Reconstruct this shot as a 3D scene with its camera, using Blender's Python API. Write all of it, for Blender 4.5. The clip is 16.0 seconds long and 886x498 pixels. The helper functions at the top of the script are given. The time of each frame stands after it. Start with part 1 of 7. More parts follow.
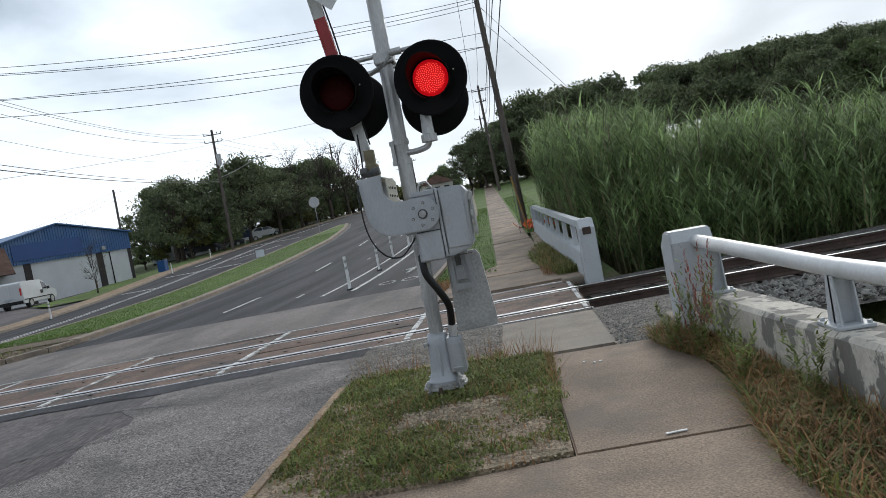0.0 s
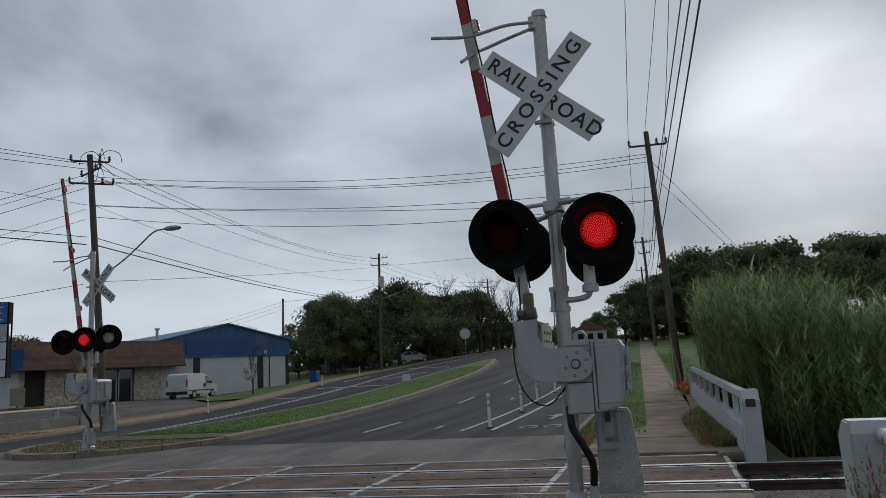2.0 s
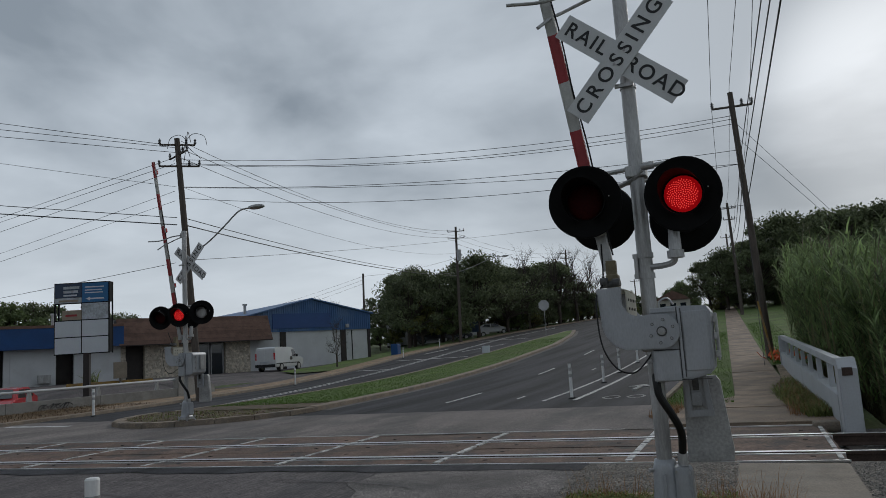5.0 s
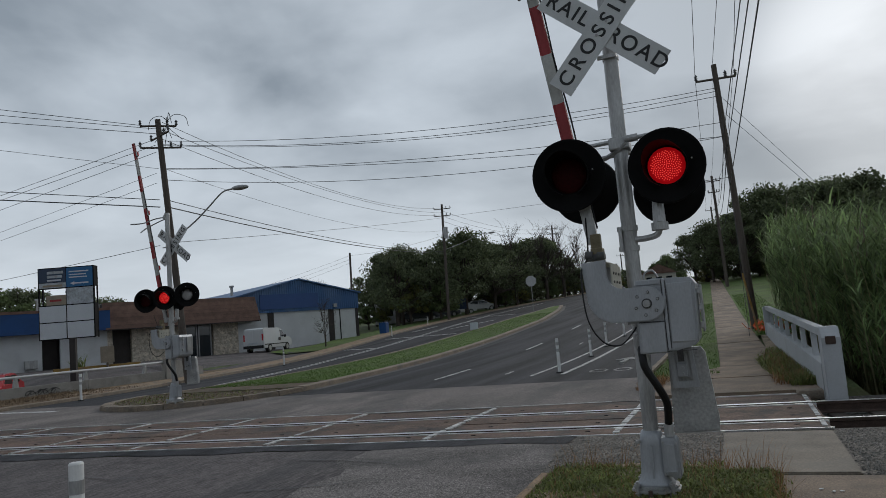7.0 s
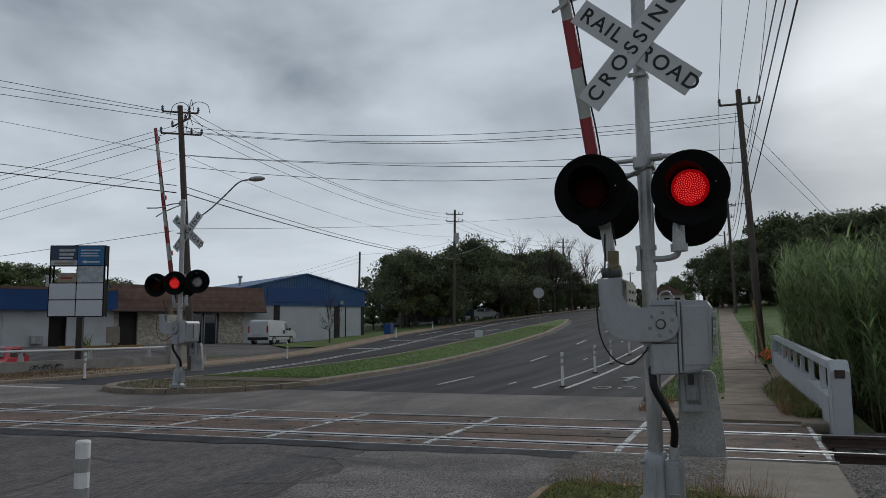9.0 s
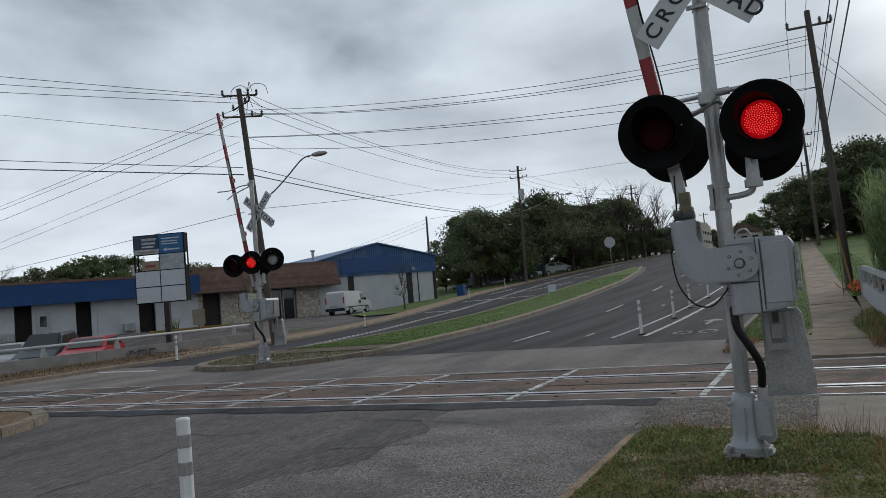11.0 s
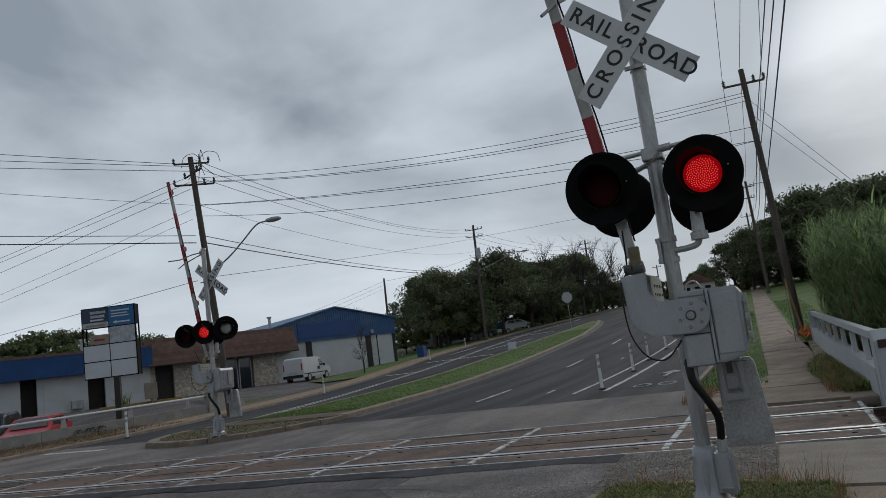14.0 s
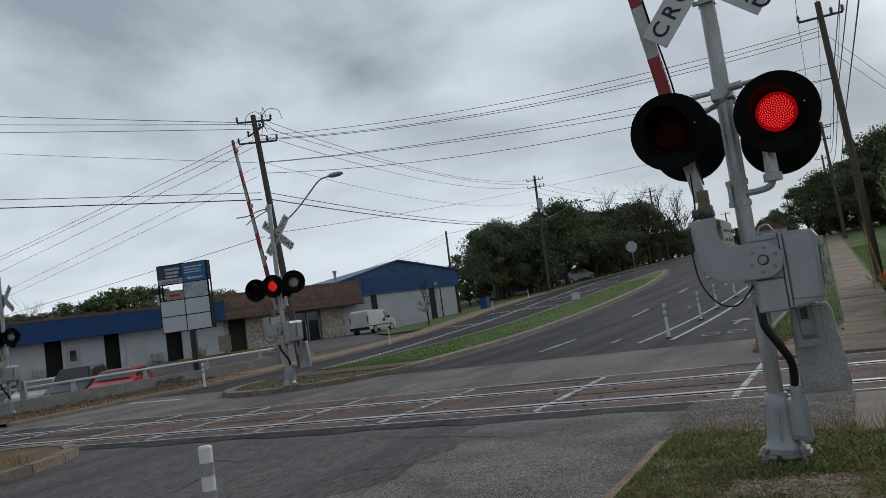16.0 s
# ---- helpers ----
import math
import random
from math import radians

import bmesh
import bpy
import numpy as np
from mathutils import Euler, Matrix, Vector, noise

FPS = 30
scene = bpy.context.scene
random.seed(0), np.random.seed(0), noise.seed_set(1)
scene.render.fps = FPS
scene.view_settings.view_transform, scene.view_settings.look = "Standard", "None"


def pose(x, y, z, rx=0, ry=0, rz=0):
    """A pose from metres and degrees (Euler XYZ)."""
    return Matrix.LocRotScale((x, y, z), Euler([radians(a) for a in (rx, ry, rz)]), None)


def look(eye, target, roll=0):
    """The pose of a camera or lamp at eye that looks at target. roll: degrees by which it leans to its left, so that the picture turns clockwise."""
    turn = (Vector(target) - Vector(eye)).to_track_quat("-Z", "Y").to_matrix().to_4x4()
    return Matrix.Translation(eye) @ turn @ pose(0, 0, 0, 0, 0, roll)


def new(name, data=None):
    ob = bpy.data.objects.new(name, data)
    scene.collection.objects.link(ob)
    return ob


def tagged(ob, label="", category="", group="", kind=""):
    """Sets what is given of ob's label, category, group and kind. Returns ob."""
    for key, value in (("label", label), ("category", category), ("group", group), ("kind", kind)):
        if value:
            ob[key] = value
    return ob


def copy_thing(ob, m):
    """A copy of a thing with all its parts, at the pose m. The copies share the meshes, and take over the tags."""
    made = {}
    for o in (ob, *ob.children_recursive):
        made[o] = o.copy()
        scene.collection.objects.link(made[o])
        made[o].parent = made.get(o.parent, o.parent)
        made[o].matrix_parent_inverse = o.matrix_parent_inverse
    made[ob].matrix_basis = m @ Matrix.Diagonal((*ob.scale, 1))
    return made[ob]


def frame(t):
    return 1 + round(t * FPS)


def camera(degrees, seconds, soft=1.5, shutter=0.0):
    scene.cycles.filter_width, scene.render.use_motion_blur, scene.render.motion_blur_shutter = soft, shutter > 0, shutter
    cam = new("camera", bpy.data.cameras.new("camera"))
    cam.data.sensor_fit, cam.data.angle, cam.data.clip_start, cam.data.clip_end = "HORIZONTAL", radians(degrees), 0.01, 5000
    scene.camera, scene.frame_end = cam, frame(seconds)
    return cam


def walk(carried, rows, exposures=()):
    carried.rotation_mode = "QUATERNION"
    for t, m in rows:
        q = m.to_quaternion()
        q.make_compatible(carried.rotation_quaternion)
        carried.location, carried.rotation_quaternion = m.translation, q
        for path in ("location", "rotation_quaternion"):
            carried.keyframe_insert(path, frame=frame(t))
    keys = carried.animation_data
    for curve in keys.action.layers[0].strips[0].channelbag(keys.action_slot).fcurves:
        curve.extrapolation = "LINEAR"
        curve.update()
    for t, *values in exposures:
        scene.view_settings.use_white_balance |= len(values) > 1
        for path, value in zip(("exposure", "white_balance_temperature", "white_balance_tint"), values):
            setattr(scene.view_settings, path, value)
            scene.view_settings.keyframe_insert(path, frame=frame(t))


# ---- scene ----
cam = camera(62.0, 16.0, soft=0.75)
PATH = [
    (0, (0.828, -0.106, 1.531), (0.627, 1.882, 1.444), -10.7),
    (0.5, (0.844, -0.054, 1.535), (0.528, 1.921, 1.575), -12.6),
    (1, (0.856, -0.052, 1.538), (0.501, 1.914, 1.648), -12.3),
    (1.5, (0.82, -0.092, 1.557), (0.363, 1.845, 1.755), -7.6),
    (2, (0.805, -0.132, 1.57), (0.256, 1.763, 1.9), -3.1),
    (2.5, (0.82, -0.147, 1.597), (0.214, 1.711, 2.02), -3.0),
    (3, (0.782, -0.133, 1.565), (0.113, 1.715, 1.936), -2.7),
    (3.5, (0.778, -0.16, 1.552), (0.066, 1.681, 1.875), -2.4),
    (4, (0.778, -0.175, 1.552), (0.032, 1.654, 1.861), -3.0),
    (4.2, (0.776, -0.181, 1.551), (0.02, 1.646, 1.855), -3.2),
    (6.5, (0.783, -0.119, 1.537), (0.056, 1.732, 1.748), -4.5),
    (7, (0.783, -0.117, 1.536), (0.058, 1.735, 1.743), -4.7),
    (7.5, (0.778, -0.129, 1.534), (0.059, 1.726, 1.737), -3.8),
    (8, (0.764, -0.151, 1.54), (0.07, 1.71, 1.776), -2.0),
    (8.5, (0.764, -0.157, 1.559), (0.093, 1.707, 1.83), -1.0),
    (9, (0.724, -0.141, 1.539), (-0.024, 1.7, 1.761), -0.5),
    (9.5, (0.755, -0.145, 1.541), (-0.07, 1.669, 1.713), -1.6),
    (9.7, (0.75, -0.158, 1.538), (-0.135, 1.628, 1.699), -2.2),
    (11.8, (0.721, -0.105, 1.536), (-0.136, 1.698, 1.661), -7.3),
    (12, (0.733, -0.096, 1.542), (0.003, 1.759, 1.706), -6.3),
    (12.5, (0.735, -0.104, 1.553), (0.022, 1.746, 1.815), -5.4),
    (13, (0.719, -0.104, 1.549), (-0.113, 1.689, 1.853), -5.0),
    (13.5, (0.723, -0.088, 1.551), (-0.14, 1.692, 1.848), -6.3),
    (14, (0.746, -0.076, 1.547), (-0.052, 1.737, 1.821), -7.4),
    (14.5, (0.748, -0.046, 1.536), (0.006, 1.796, 1.777), -7.0),
    (15, (0.729, -0.051, 1.532), (-0.055, 1.779, 1.724), -5.6),
    (15.5, (0.724, -0.108, 1.532), (-0.148, 1.684, 1.699), -5.7),
    (16, (0.728, -0.064, 1.527), (-0.239, 1.679, 1.696), -8.0),
]
walk(cam, [(t, look(eye, target, roll)) for t, eye, target, roll in PATH],
     exposures=[(0, 0.88), (0.5, 0.7), (1.0, 0.45), (1.5, 0.18), (2.0, -0.1), (2.5, -0.26), (4.2, -0.22), (6.3, -0.1), (9.7, -0.1), (11.8, 0.35), (12.0, 0.3), (12.5, 0.0), (14.5, -0.1), (16, 0.1)])

# ---- world and light ----
SUN_AZ, SUN_EL = 15.0, 28.0
world = bpy.data.worlds.new("overcast")
scene.world = world
world.use_nodes = True


def overcast(w):
    nt = w.node_tree
    nt.nodes.clear()
    N, L = nt.nodes.new, nt.links.new
    out, bg = N("ShaderNodeOutputWorld"), N("ShaderNodeBackground")
    L(bg.outputs[0], out.inputs[0])
    sky = N("ShaderNodeTexSky")
    sky.sky_type, sky.sun_disc = "NISHITA", False
    sky.sun_elevation, sky.sun_rotation = radians(SUN_EL), radians(SUN_AZ)
    tc, sep = N("ShaderNodeTexCoord"), N("ShaderNodeSeparateXYZ")
    L(tc.outputs["Generated"], sep.inputs[0])
    up = N("ShaderNodeMath"); up.operation = "MAXIMUM"; up.inputs[1].default_value = 0.0
    L(sep.outputs[2], up.inputs[0])
    den = N("ShaderNodeMath"); den.operation = "ADD"; den.inputs[1].default_value = 0.22
    L(up.outputs[0], den.inputs[0])
    flat = N("ShaderNodeVectorMath"); flat.operation = "DIVIDE"
    comb = N("ShaderNodeCombineXYZ")
    for k in range(3):
        L(den.outputs[0], comb.inputs[k])
    L(tc.outputs["Generated"], flat.inputs[0]); L(comb.outputs[0], flat.inputs[1])
    vals = []
    for scale, detail, dist in ((0.85, 6.0, 0.35), (2.3, 6.0, 0.3)):
        n = N("ShaderNodeTexNoise")
        n.inputs["Scale"].default_value, n.inputs["Detail"].default_value = scale, detail
        n.inputs["Roughness"].default_value, n.inputs["Distortion"].default_value = 0.5, dist
        L(flat.outputs[0], n.inputs["Vector"])
        vals.append(n.outputs["Fac"])
    mixn = N("ShaderNodeMix"); mixn.inputs[0].default_value = 0.27
    L(vals[0], mixn.inputs[2]); L(vals[1], mixn.inputs[3])
    ramp = N("ShaderNodeValToRGB")
    e = ramp.color_ramp.elements
    e[0].position, e[0].color = 0.405, (0.25, 0.297, 0.35, 1)
    e[1].position, e[1].color = 0.61, (0.6, 0.67, 0.745, 1)
    L(mixn.outputs[0], ramp.inputs[0])
    # the layer thins towards the horizon
    hz = N("ShaderNodeMapRange"); hz.interpolation_type = "SMOOTHSTEP"
    hz.inputs[1].default_value, hz.inputs[2].default_value = 0.34, 0.03
    hz.inputs[3].default_value, hz.inputs[4].default_value = 0.0, 0.66
    L(sep.outputs[2], hz.inputs[0])
    pale = N("ShaderNodeMix"); pale.data_type = "RGBA"
    pale.inputs[7].default_value = (0.72, 0.785, 0.85, 1)
    L(hz.outputs[0], pale.inputs[0]); L(ramp.outputs[0], pale.inputs[6])
    # the veiled sun
    dot = N("ShaderNodeVectorMath"); dot.operation = "DOT_PRODUCT"
    az, el = radians(11), radians(15)
    dot.inputs[1].default_value = (math.sin(az) * math.cos(el), math.cos(az) * math.cos(el), math.sin(el))
    L(tc.outputs["Generated"], dot.inputs[0])
    glow = N("ShaderNodeMapRange"); glow.interpolation_type = "SMOOTHSTEP"
    glow.inputs[1].default_value, glow.inputs[2].default_value = 0.984, 1.0
    glow.inputs[3].default_value, glow.inputs[4].default_value = 0.0, 0.75
    L(dot.outputs["Value"], glow.inputs[0])
    gm = N("ShaderNodeMath"); gm.operation = "MULTIPLY"
    L(glow.outputs[0], gm.inputs[0]); L(vals[0], gm.inputs[1])
    lit = N("ShaderNodeMix"); lit.data_type = "RGBA"; lit.blend_type = "ADD"
    lit.inputs[0].default_value = 1.0
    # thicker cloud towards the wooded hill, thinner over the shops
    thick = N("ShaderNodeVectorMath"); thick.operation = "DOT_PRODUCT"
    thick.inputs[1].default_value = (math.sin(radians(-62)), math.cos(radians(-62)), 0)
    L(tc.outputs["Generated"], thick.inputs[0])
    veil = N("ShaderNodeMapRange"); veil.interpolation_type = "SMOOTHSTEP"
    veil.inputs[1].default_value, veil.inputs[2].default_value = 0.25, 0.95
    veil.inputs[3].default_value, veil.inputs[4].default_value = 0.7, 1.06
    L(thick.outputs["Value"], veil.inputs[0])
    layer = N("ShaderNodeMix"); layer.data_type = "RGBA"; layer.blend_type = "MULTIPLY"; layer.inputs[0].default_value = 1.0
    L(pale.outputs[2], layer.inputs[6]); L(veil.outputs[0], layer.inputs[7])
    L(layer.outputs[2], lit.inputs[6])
    L(gm.outputs[0], lit.inputs[7])
    clear = N("ShaderNodeMix"); clear.data_type = "RGBA"; clear.inputs[0].default_value = 0.96
    sc = N("ShaderNodeMix"); sc.data_type = "RGBA"; sc.inputs[0].default_value = 0.9
    L(sky.outputs[0], sc.inputs[6]); sc.inputs[7].default_value = (0.3, 0.3, 0.3, 1)
    L(sc.outputs[2], clear.inputs[6]); L(lit.outputs[2], clear.inputs[7])
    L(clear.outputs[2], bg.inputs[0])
    bg.inputs[1].default_value = 1.0


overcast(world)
sun_data = bpy.data.lights.new("sun", "SUN")
sun_data.energy, sun_data.angle, sun_data.color = 0.85, radians(25), (1.0, 0.97, 0.92)
sun_ob = new("sun", sun_data)
sun_ob.rotation_euler = Vector((-math.sin(radians(SUN_AZ)) * math.cos(radians(SUN_EL)), -math.cos(radians(SUN_AZ)) * math.cos(radians(SUN_EL)), -math.sin(radians(SUN_EL)))).to_track_quat("-Z", "Y").to_euler()


# ---- materials ----
def mat(name, base, rough=0.8, var=0.25, scale=3.0, fine=40.0, bump=0.2, metal=0.0, stain=None, stain_amt=0.0, stretch=(1, 1, 1), island=0.0, objrand=0.0, spec=0.5, trans=0.0, bump_dist=0.01, stain_scale=None, mixf=0.45, edge=0.12, speck=None, glow=0.0):
    m = bpy.data.materials.new(name)
    m.use_nodes = True
    nt = m.node_tree
    N, L = nt.nodes.new, nt.links.new
    p = nt.nodes["Principled BSDF"]
    p.inputs["Roughness"].default_value, p.inputs["Metallic"].default_value = rough, metal
    p.inputs["Specular IOR Level"].default_value = spec
    geo = N("ShaderNodeNewGeometry")
    mp = N("ShaderNodeMapping"); mp.inputs["Scale"].default_value = stretch
    L(geo.outputs["Position"], mp.inputs[0])
    a, b = N("ShaderNodeTexNoise"), N("ShaderNodeTexNoise")
    a.inputs["Scale"].default_value, a.inputs["Detail"].default_value = scale, 5.0
    b.inputs["Scale"].default_value, b.inputs["Detail"].default_value = fine, 4.0
    L(mp.outputs[0], a.inputs["Vector"]); L(mp.outputs[0], b.inputs["Vector"])
    mixn = N("ShaderNodeMix"); mixn.inputs[0].default_value = mixf
    L(a.outputs["Fac"], mixn.inputs[2]); L(b.outputs["Fac"], mixn.inputs[3])
    mr = N("ShaderNodeMapRange")
    mr.inputs[1].default_value, mr.inputs[2].default_value = 0.36, 0.64
    mr.inputs[3].default_value, mr.inputs[4].default_value = 1 - var, 1 + var
    L(mixn.outputs[0], mr.inputs[0])
    val = mr.outputs[0]
    if speck:
        # single grains: each cell has a brightness of its own
        vo = N("ShaderNodeTexVoronoi"); vo.inputs["Scale"].default_value = speck[0]
        L(geo.outputs["Position"], vo.inputs["Vector"])
        sp = N("ShaderNodeSeparateColor"); L(vo.outputs["Color"], sp.inputs[0])
        vr = N("ShaderNodeMapRange"); vr.inputs[3].default_value, vr.inputs[4].default_value = 1 - speck[1], 1 + speck[1]
        L(sp.outputs[0], vr.inputs[0])
        vm = N("ShaderNodeMath"); vm.operation = "MULTIPLY"
        L(val, vm.inputs[0]); L(vr.outputs[0], vm.inputs[1])
        val = vm.outputs[0]
    if island or objrand:
        src = geo.outputs["Random Per Island"] if island else N("ShaderNodeObjectInfo").outputs["Random"]
        r = N("ShaderNodeMapRange")
        amt = island or objrand
        r.inputs[3].default_value, r.inputs[4].default_value = 1 - amt, 1 + amt
        L(src, r.inputs[0])
        mu = N("ShaderNodeMath"); mu.operation = "MULTIPLY"
        L(val, mu.inputs[0]); L(r.outputs[0], mu.inputs[1])
        val = mu.outputs[0]
    col = N("ShaderNodeMix"); col.data_type = "RGBA"; col.blend_type = "MULTIPLY"; col.inputs[0].default_value = 1.0
    col.inputs[6].default_value = (*base, 1)
    L(val, col.inputs[7])
    res = col.outputs[2]
    if stain:
        s = N("ShaderNodeTexNoise"); s.inputs["Scale"].default_value, s.inputs["Detail"].default_value = stain_scale or scale * 0.6, 6.0
        s.inputs["Roughness"].default_value = 0.65
        off = N("ShaderNodeVectorMath"); off.inputs[1].default_value = (13.1, 7.7, 3.3)
        L(mp.outputs[0], off.inputs[0]); L(off.outputs[0], s.inputs["Vector"])
        rr = N("ShaderNodeMapRange"); rr.inputs[1].default_value, rr.inputs[2].default_value = 0.5, 0.5 + edge
        rr.inputs[4].default_value = stain_amt
        L(s.outputs["Fac"], rr.inputs[0])
        sm = N("ShaderNodeMix"); sm.data_type = "RGBA"
        L(rr.outputs[0], sm.inputs[0]); L(res, sm.inputs[6]); sm.inputs[7].default_value = (*stain, 1)
        res = sm.outputs[2]
    L(res, p.inputs["Base Color"])
    if glow:
        L(res, p.inputs["Emission Color"])
        p.inputs["Emission Strength"].default_value = glow
    if bump:
        bp = N("ShaderNodeBump"); bp.inputs["Strength"].default_value, bp.inputs["Distance"].default_value = bump, bump_dist
        L(b.outputs["Fac"], bp.inputs["Height"]); L(bp.outputs[0], p.inputs["Normal"])
    if trans:
        p.inputs["Subsurface Weight"].default_value = 0.0
        tr = N("ShaderNodeBsdfTranslucent"); L(res, tr.inputs[0])
        ms = N("ShaderNodeMixShader"); ms.inputs[0].default_value = trans
        o = nt.nodes["Material Output"]
        L(p.outputs[0], ms.inputs[1]); L(tr.outputs[0], ms.inputs[2]); L(ms.outputs[0], o.inputs[0])
    return m


def glass_mat(name, tint=(0.02, 0.025, 0.03), rough=0.05):
    m = bpy.data.materials.new(name)
    m.use_nodes = True
    p = m.node_tree.nodes["Principled BSDF"]
    p.inputs["Base Color"].default_value = (*tint, 1)
    p.inputs["Roughness"].default_value = rough
    p.inputs["Coat Weight"].default_value = 0.5
    return m


M = {}
M["asphalt"] = mat("asphalt_dark", (0.03, 0.0295, 0.034), 0.8, 0.85, 1.0, 30, 0.6, spec=0.25, mixf=0.3, stretch=(1.5, 0.07, 1), stain=(0.075, 0.072, 0.076), stain_amt=0.6, stain_scale=0.7, edge=0.22, speck=(34, 0.35))
M["asphalt_old"] = mat("asphalt_worn", (0.12, 0.105, 0.103), 0.78, 0.6, 0.7, 30, 0.7, spec=0.25, mixf=0.6, stretch=(1.1, 0.16, 1), stain=(0.045, 0.044, 0.047), stain_amt=0.8, stain_scale=0.8, edge=0.2, speck=(42, 0.25))
M["apron"] = mat("concrete_apron", (0.175, 0.15, 0.138), 0.85, 0.5, 0.8, 45, 0.4, stretch=(1, 0.4, 1), stain=(0.065, 0.062, 0.06), stain_amt=0.7, speck=(30, 0.22))
M["chip"] = mat("chip_seal", (0.195, 0.177, 0.168), 0.9, 0.75, 1.0, 60, 1.0, spec=0.25, mixf=0.72, stain=(0.085, 0.082, 0.08), stain_amt=0.6, speck=(110, 0.5))
M["walkway"] = mat("sidewalk_concrete", (0.25, 0.184, 0.132), 0.85, 0.5, 1.3, 70, 0.45, mixf=0.5, stain=(0.15, 0.12, 0.095), stain_amt=0.6, objrand=0.12, speck=(130, 0.18))
M["slab"] = mat("pale_concrete", (0.235, 0.198, 0.158), 0.85, 0.3, 2, 60, 0.3, stain=(0.22, 0.2, 0.17), stain_amt=0.5, speck=(60, 0.12))
M["kerb"] = mat("kerb_concrete", (0.25, 0.2, 0.15), 0.85, 0.25, 2.5, 50, 0.5, stain=(0.17, 0.15, 0.13), stain_amt=0.7, speck=(40, 0.25))
M["gutter"] = mat("gutter_concrete", (0.12, 0.108, 0.1), 0.85, 0.35, 1.5, 40, 0.4, stretch=(1, 0.3, 1), stain=(0.08, 0.074, 0.07), stain_amt=0.7, speck=(40, 0.2))
M["kerb_tan"] = mat("tan_kerb", (0.3, 0.205, 0.125), 0.85, 0.4, 2.5, 40, 0.5, stain=(0.15, 0.12, 0.09), stain_amt=0.7, speck=(50, 0.25))
M["panel_grey"] = mat("crossing_panel_grey", (0.075, 0.06, 0.052), 0.85, 0.5, 2.0, 30, 0.5, stain=(0.04, 0.038, 0.036), stain_amt=0.8, objrand=0.2, speck=(38, 0.3))
M["panel"] = mat("crossing_panel", (0.14, 0.088, 0.064), 0.85, 0.5, 2.0, 30, 0.5, stain=(0.05, 0.046, 0.044), stain_amt=0.8, objrand=0.15, speck=(38, 0.3))
M["steel"] = mat("rail_head", (0.78, 0.78, 0.79), 0.38, 0.1, 4, 60, 0.05, metal=1.0)
M["rust"] = mat("rail_rust", (0.065, 0.042, 0.033), 0.85, 0.35, 6, 60, 0.5)
M["tie"] = mat("timber_tie", (0.07, 0.055, 0.045), 0.9, 0.35, 4, 50, 0.6, objrand=0.25)
M["ballast"] = mat("ballast_stone", (0.2, 0.19, 0.172), 0.9, 0.3, 8, 60, 0.6, island=0.45)
M["ballast_bed"] = mat("ballast_bed", (0.11, 0.1, 0.092), 0.95, 0.4, 6, 30, 1.0, bump_dist=0.03, speck=(26, 0.6))
M["gravel"] = mat("gravel_fines", (0.165, 0.146, 0.125), 0.95, 0.45, 3, 45, 1.0, bump_dist=0.02, speck=(58, 0.75))
M["soil"] = mat("soil_dry", (0.28, 0.215, 0.15), 0.95, 0.4, 2.5, 40, 0.9, bump_dist=0.02, stain=(0.12, 0.11, 0.05), stain_amt=0.7, speck=(70, 0.5))
M["pebble"] = mat("pale_pebble", (0.36, 0.295, 0.215), 0.9, 0.3, 8, 60, 0.3, island=0.4)
M["lawn_blade"] = mat("lawn_blades", (0.088, 0.16, 0.028), 0.8, 0.25, 0.7, 6, 0.0, island=0.25, trans=0.3)
M["ground"] = mat("ground_grass", (0.075, 0.1, 0.03), 0.95, 0.4, 0.7, 14, 0.8, bump_dist=0.04, stain=(0.1, 0.085, 0.05), stain_amt=0.6)
M["lawn"] = mat("mown_grass", (0.098, 0.155, 0.03), 0.95, 0.35, 0.6, 25, 0.9, bump_dist=0.03, stain=(0.1, 0.11, 0.04), stain_amt=0.5)
M["dirt"] = mat("leafy_dirt", (0.125, 0.092, 0.06), 0.95, 0.4, 1.8, 30, 0.9, bump_dist=0.02, stain=(0.07, 0.07, 0.03), stain_amt=0.6, speck=(30, 0.4))
M["dry"] = mat("dry_grass", (0.19, 0.125, 0.068), 0.95, 0.4, 1.2, 30, 0.9, bump_dist=0.03, stain=(0.12, 0.1, 0.05), stain_amt=0.7)
M["paint_w"] = mat("road_paint", (0.6, 0.595, 0.58), 0.8, 0.35, 6, 40, 0.2, stain=(0.13, 0.125, 0.12), stain_amt=0.85, stain_scale=7)
M["galv"] = mat("galvanised_steel", (0.43, 0.43, 0.43), 0.45, 0.22, 4, 40, 0.12, metal=0.6, stretch=(2, 2, 0.5), stain=(0.3, 0.29, 0.28), stain_amt=0.6)
M["silver"] = mat("silver_paint", (0.39, 0.405, 0.43), 0.42, 0.12, 4, 60, 0.06, metal=0.25, stain=(0.24, 0.245, 0.255), stain_amt=0.3, stain_scale=4.5, stretch=(1.6, 1.6, 0.5), edge=0.25)
# plain dark grey for seams, washers, bolts and the slot
M["grime"] = mat("dark_grey_seam", (0.09, 0.09, 0.092), 0.7, 0.3, 6, 50, 0.1)
M["black"] = mat("black_paint", (0.005, 0.005, 0.0055), 0.7, 0.2, 6, 50, 0.05, spec=0.15)
M["rubber"] = mat("black_rubber", (0.009, 0.009, 0.01), 0.45, 0.2, 10, 60, 0.1, spec=0.35)
# near-black, without gloss: the shade inside the flangeways, put into the colour
M["gap"] = mat("flangeway_shade", (0.012, 0.011, 0.01), 1.0, 0.4, 6, 50, 0.3, spec=0.0)
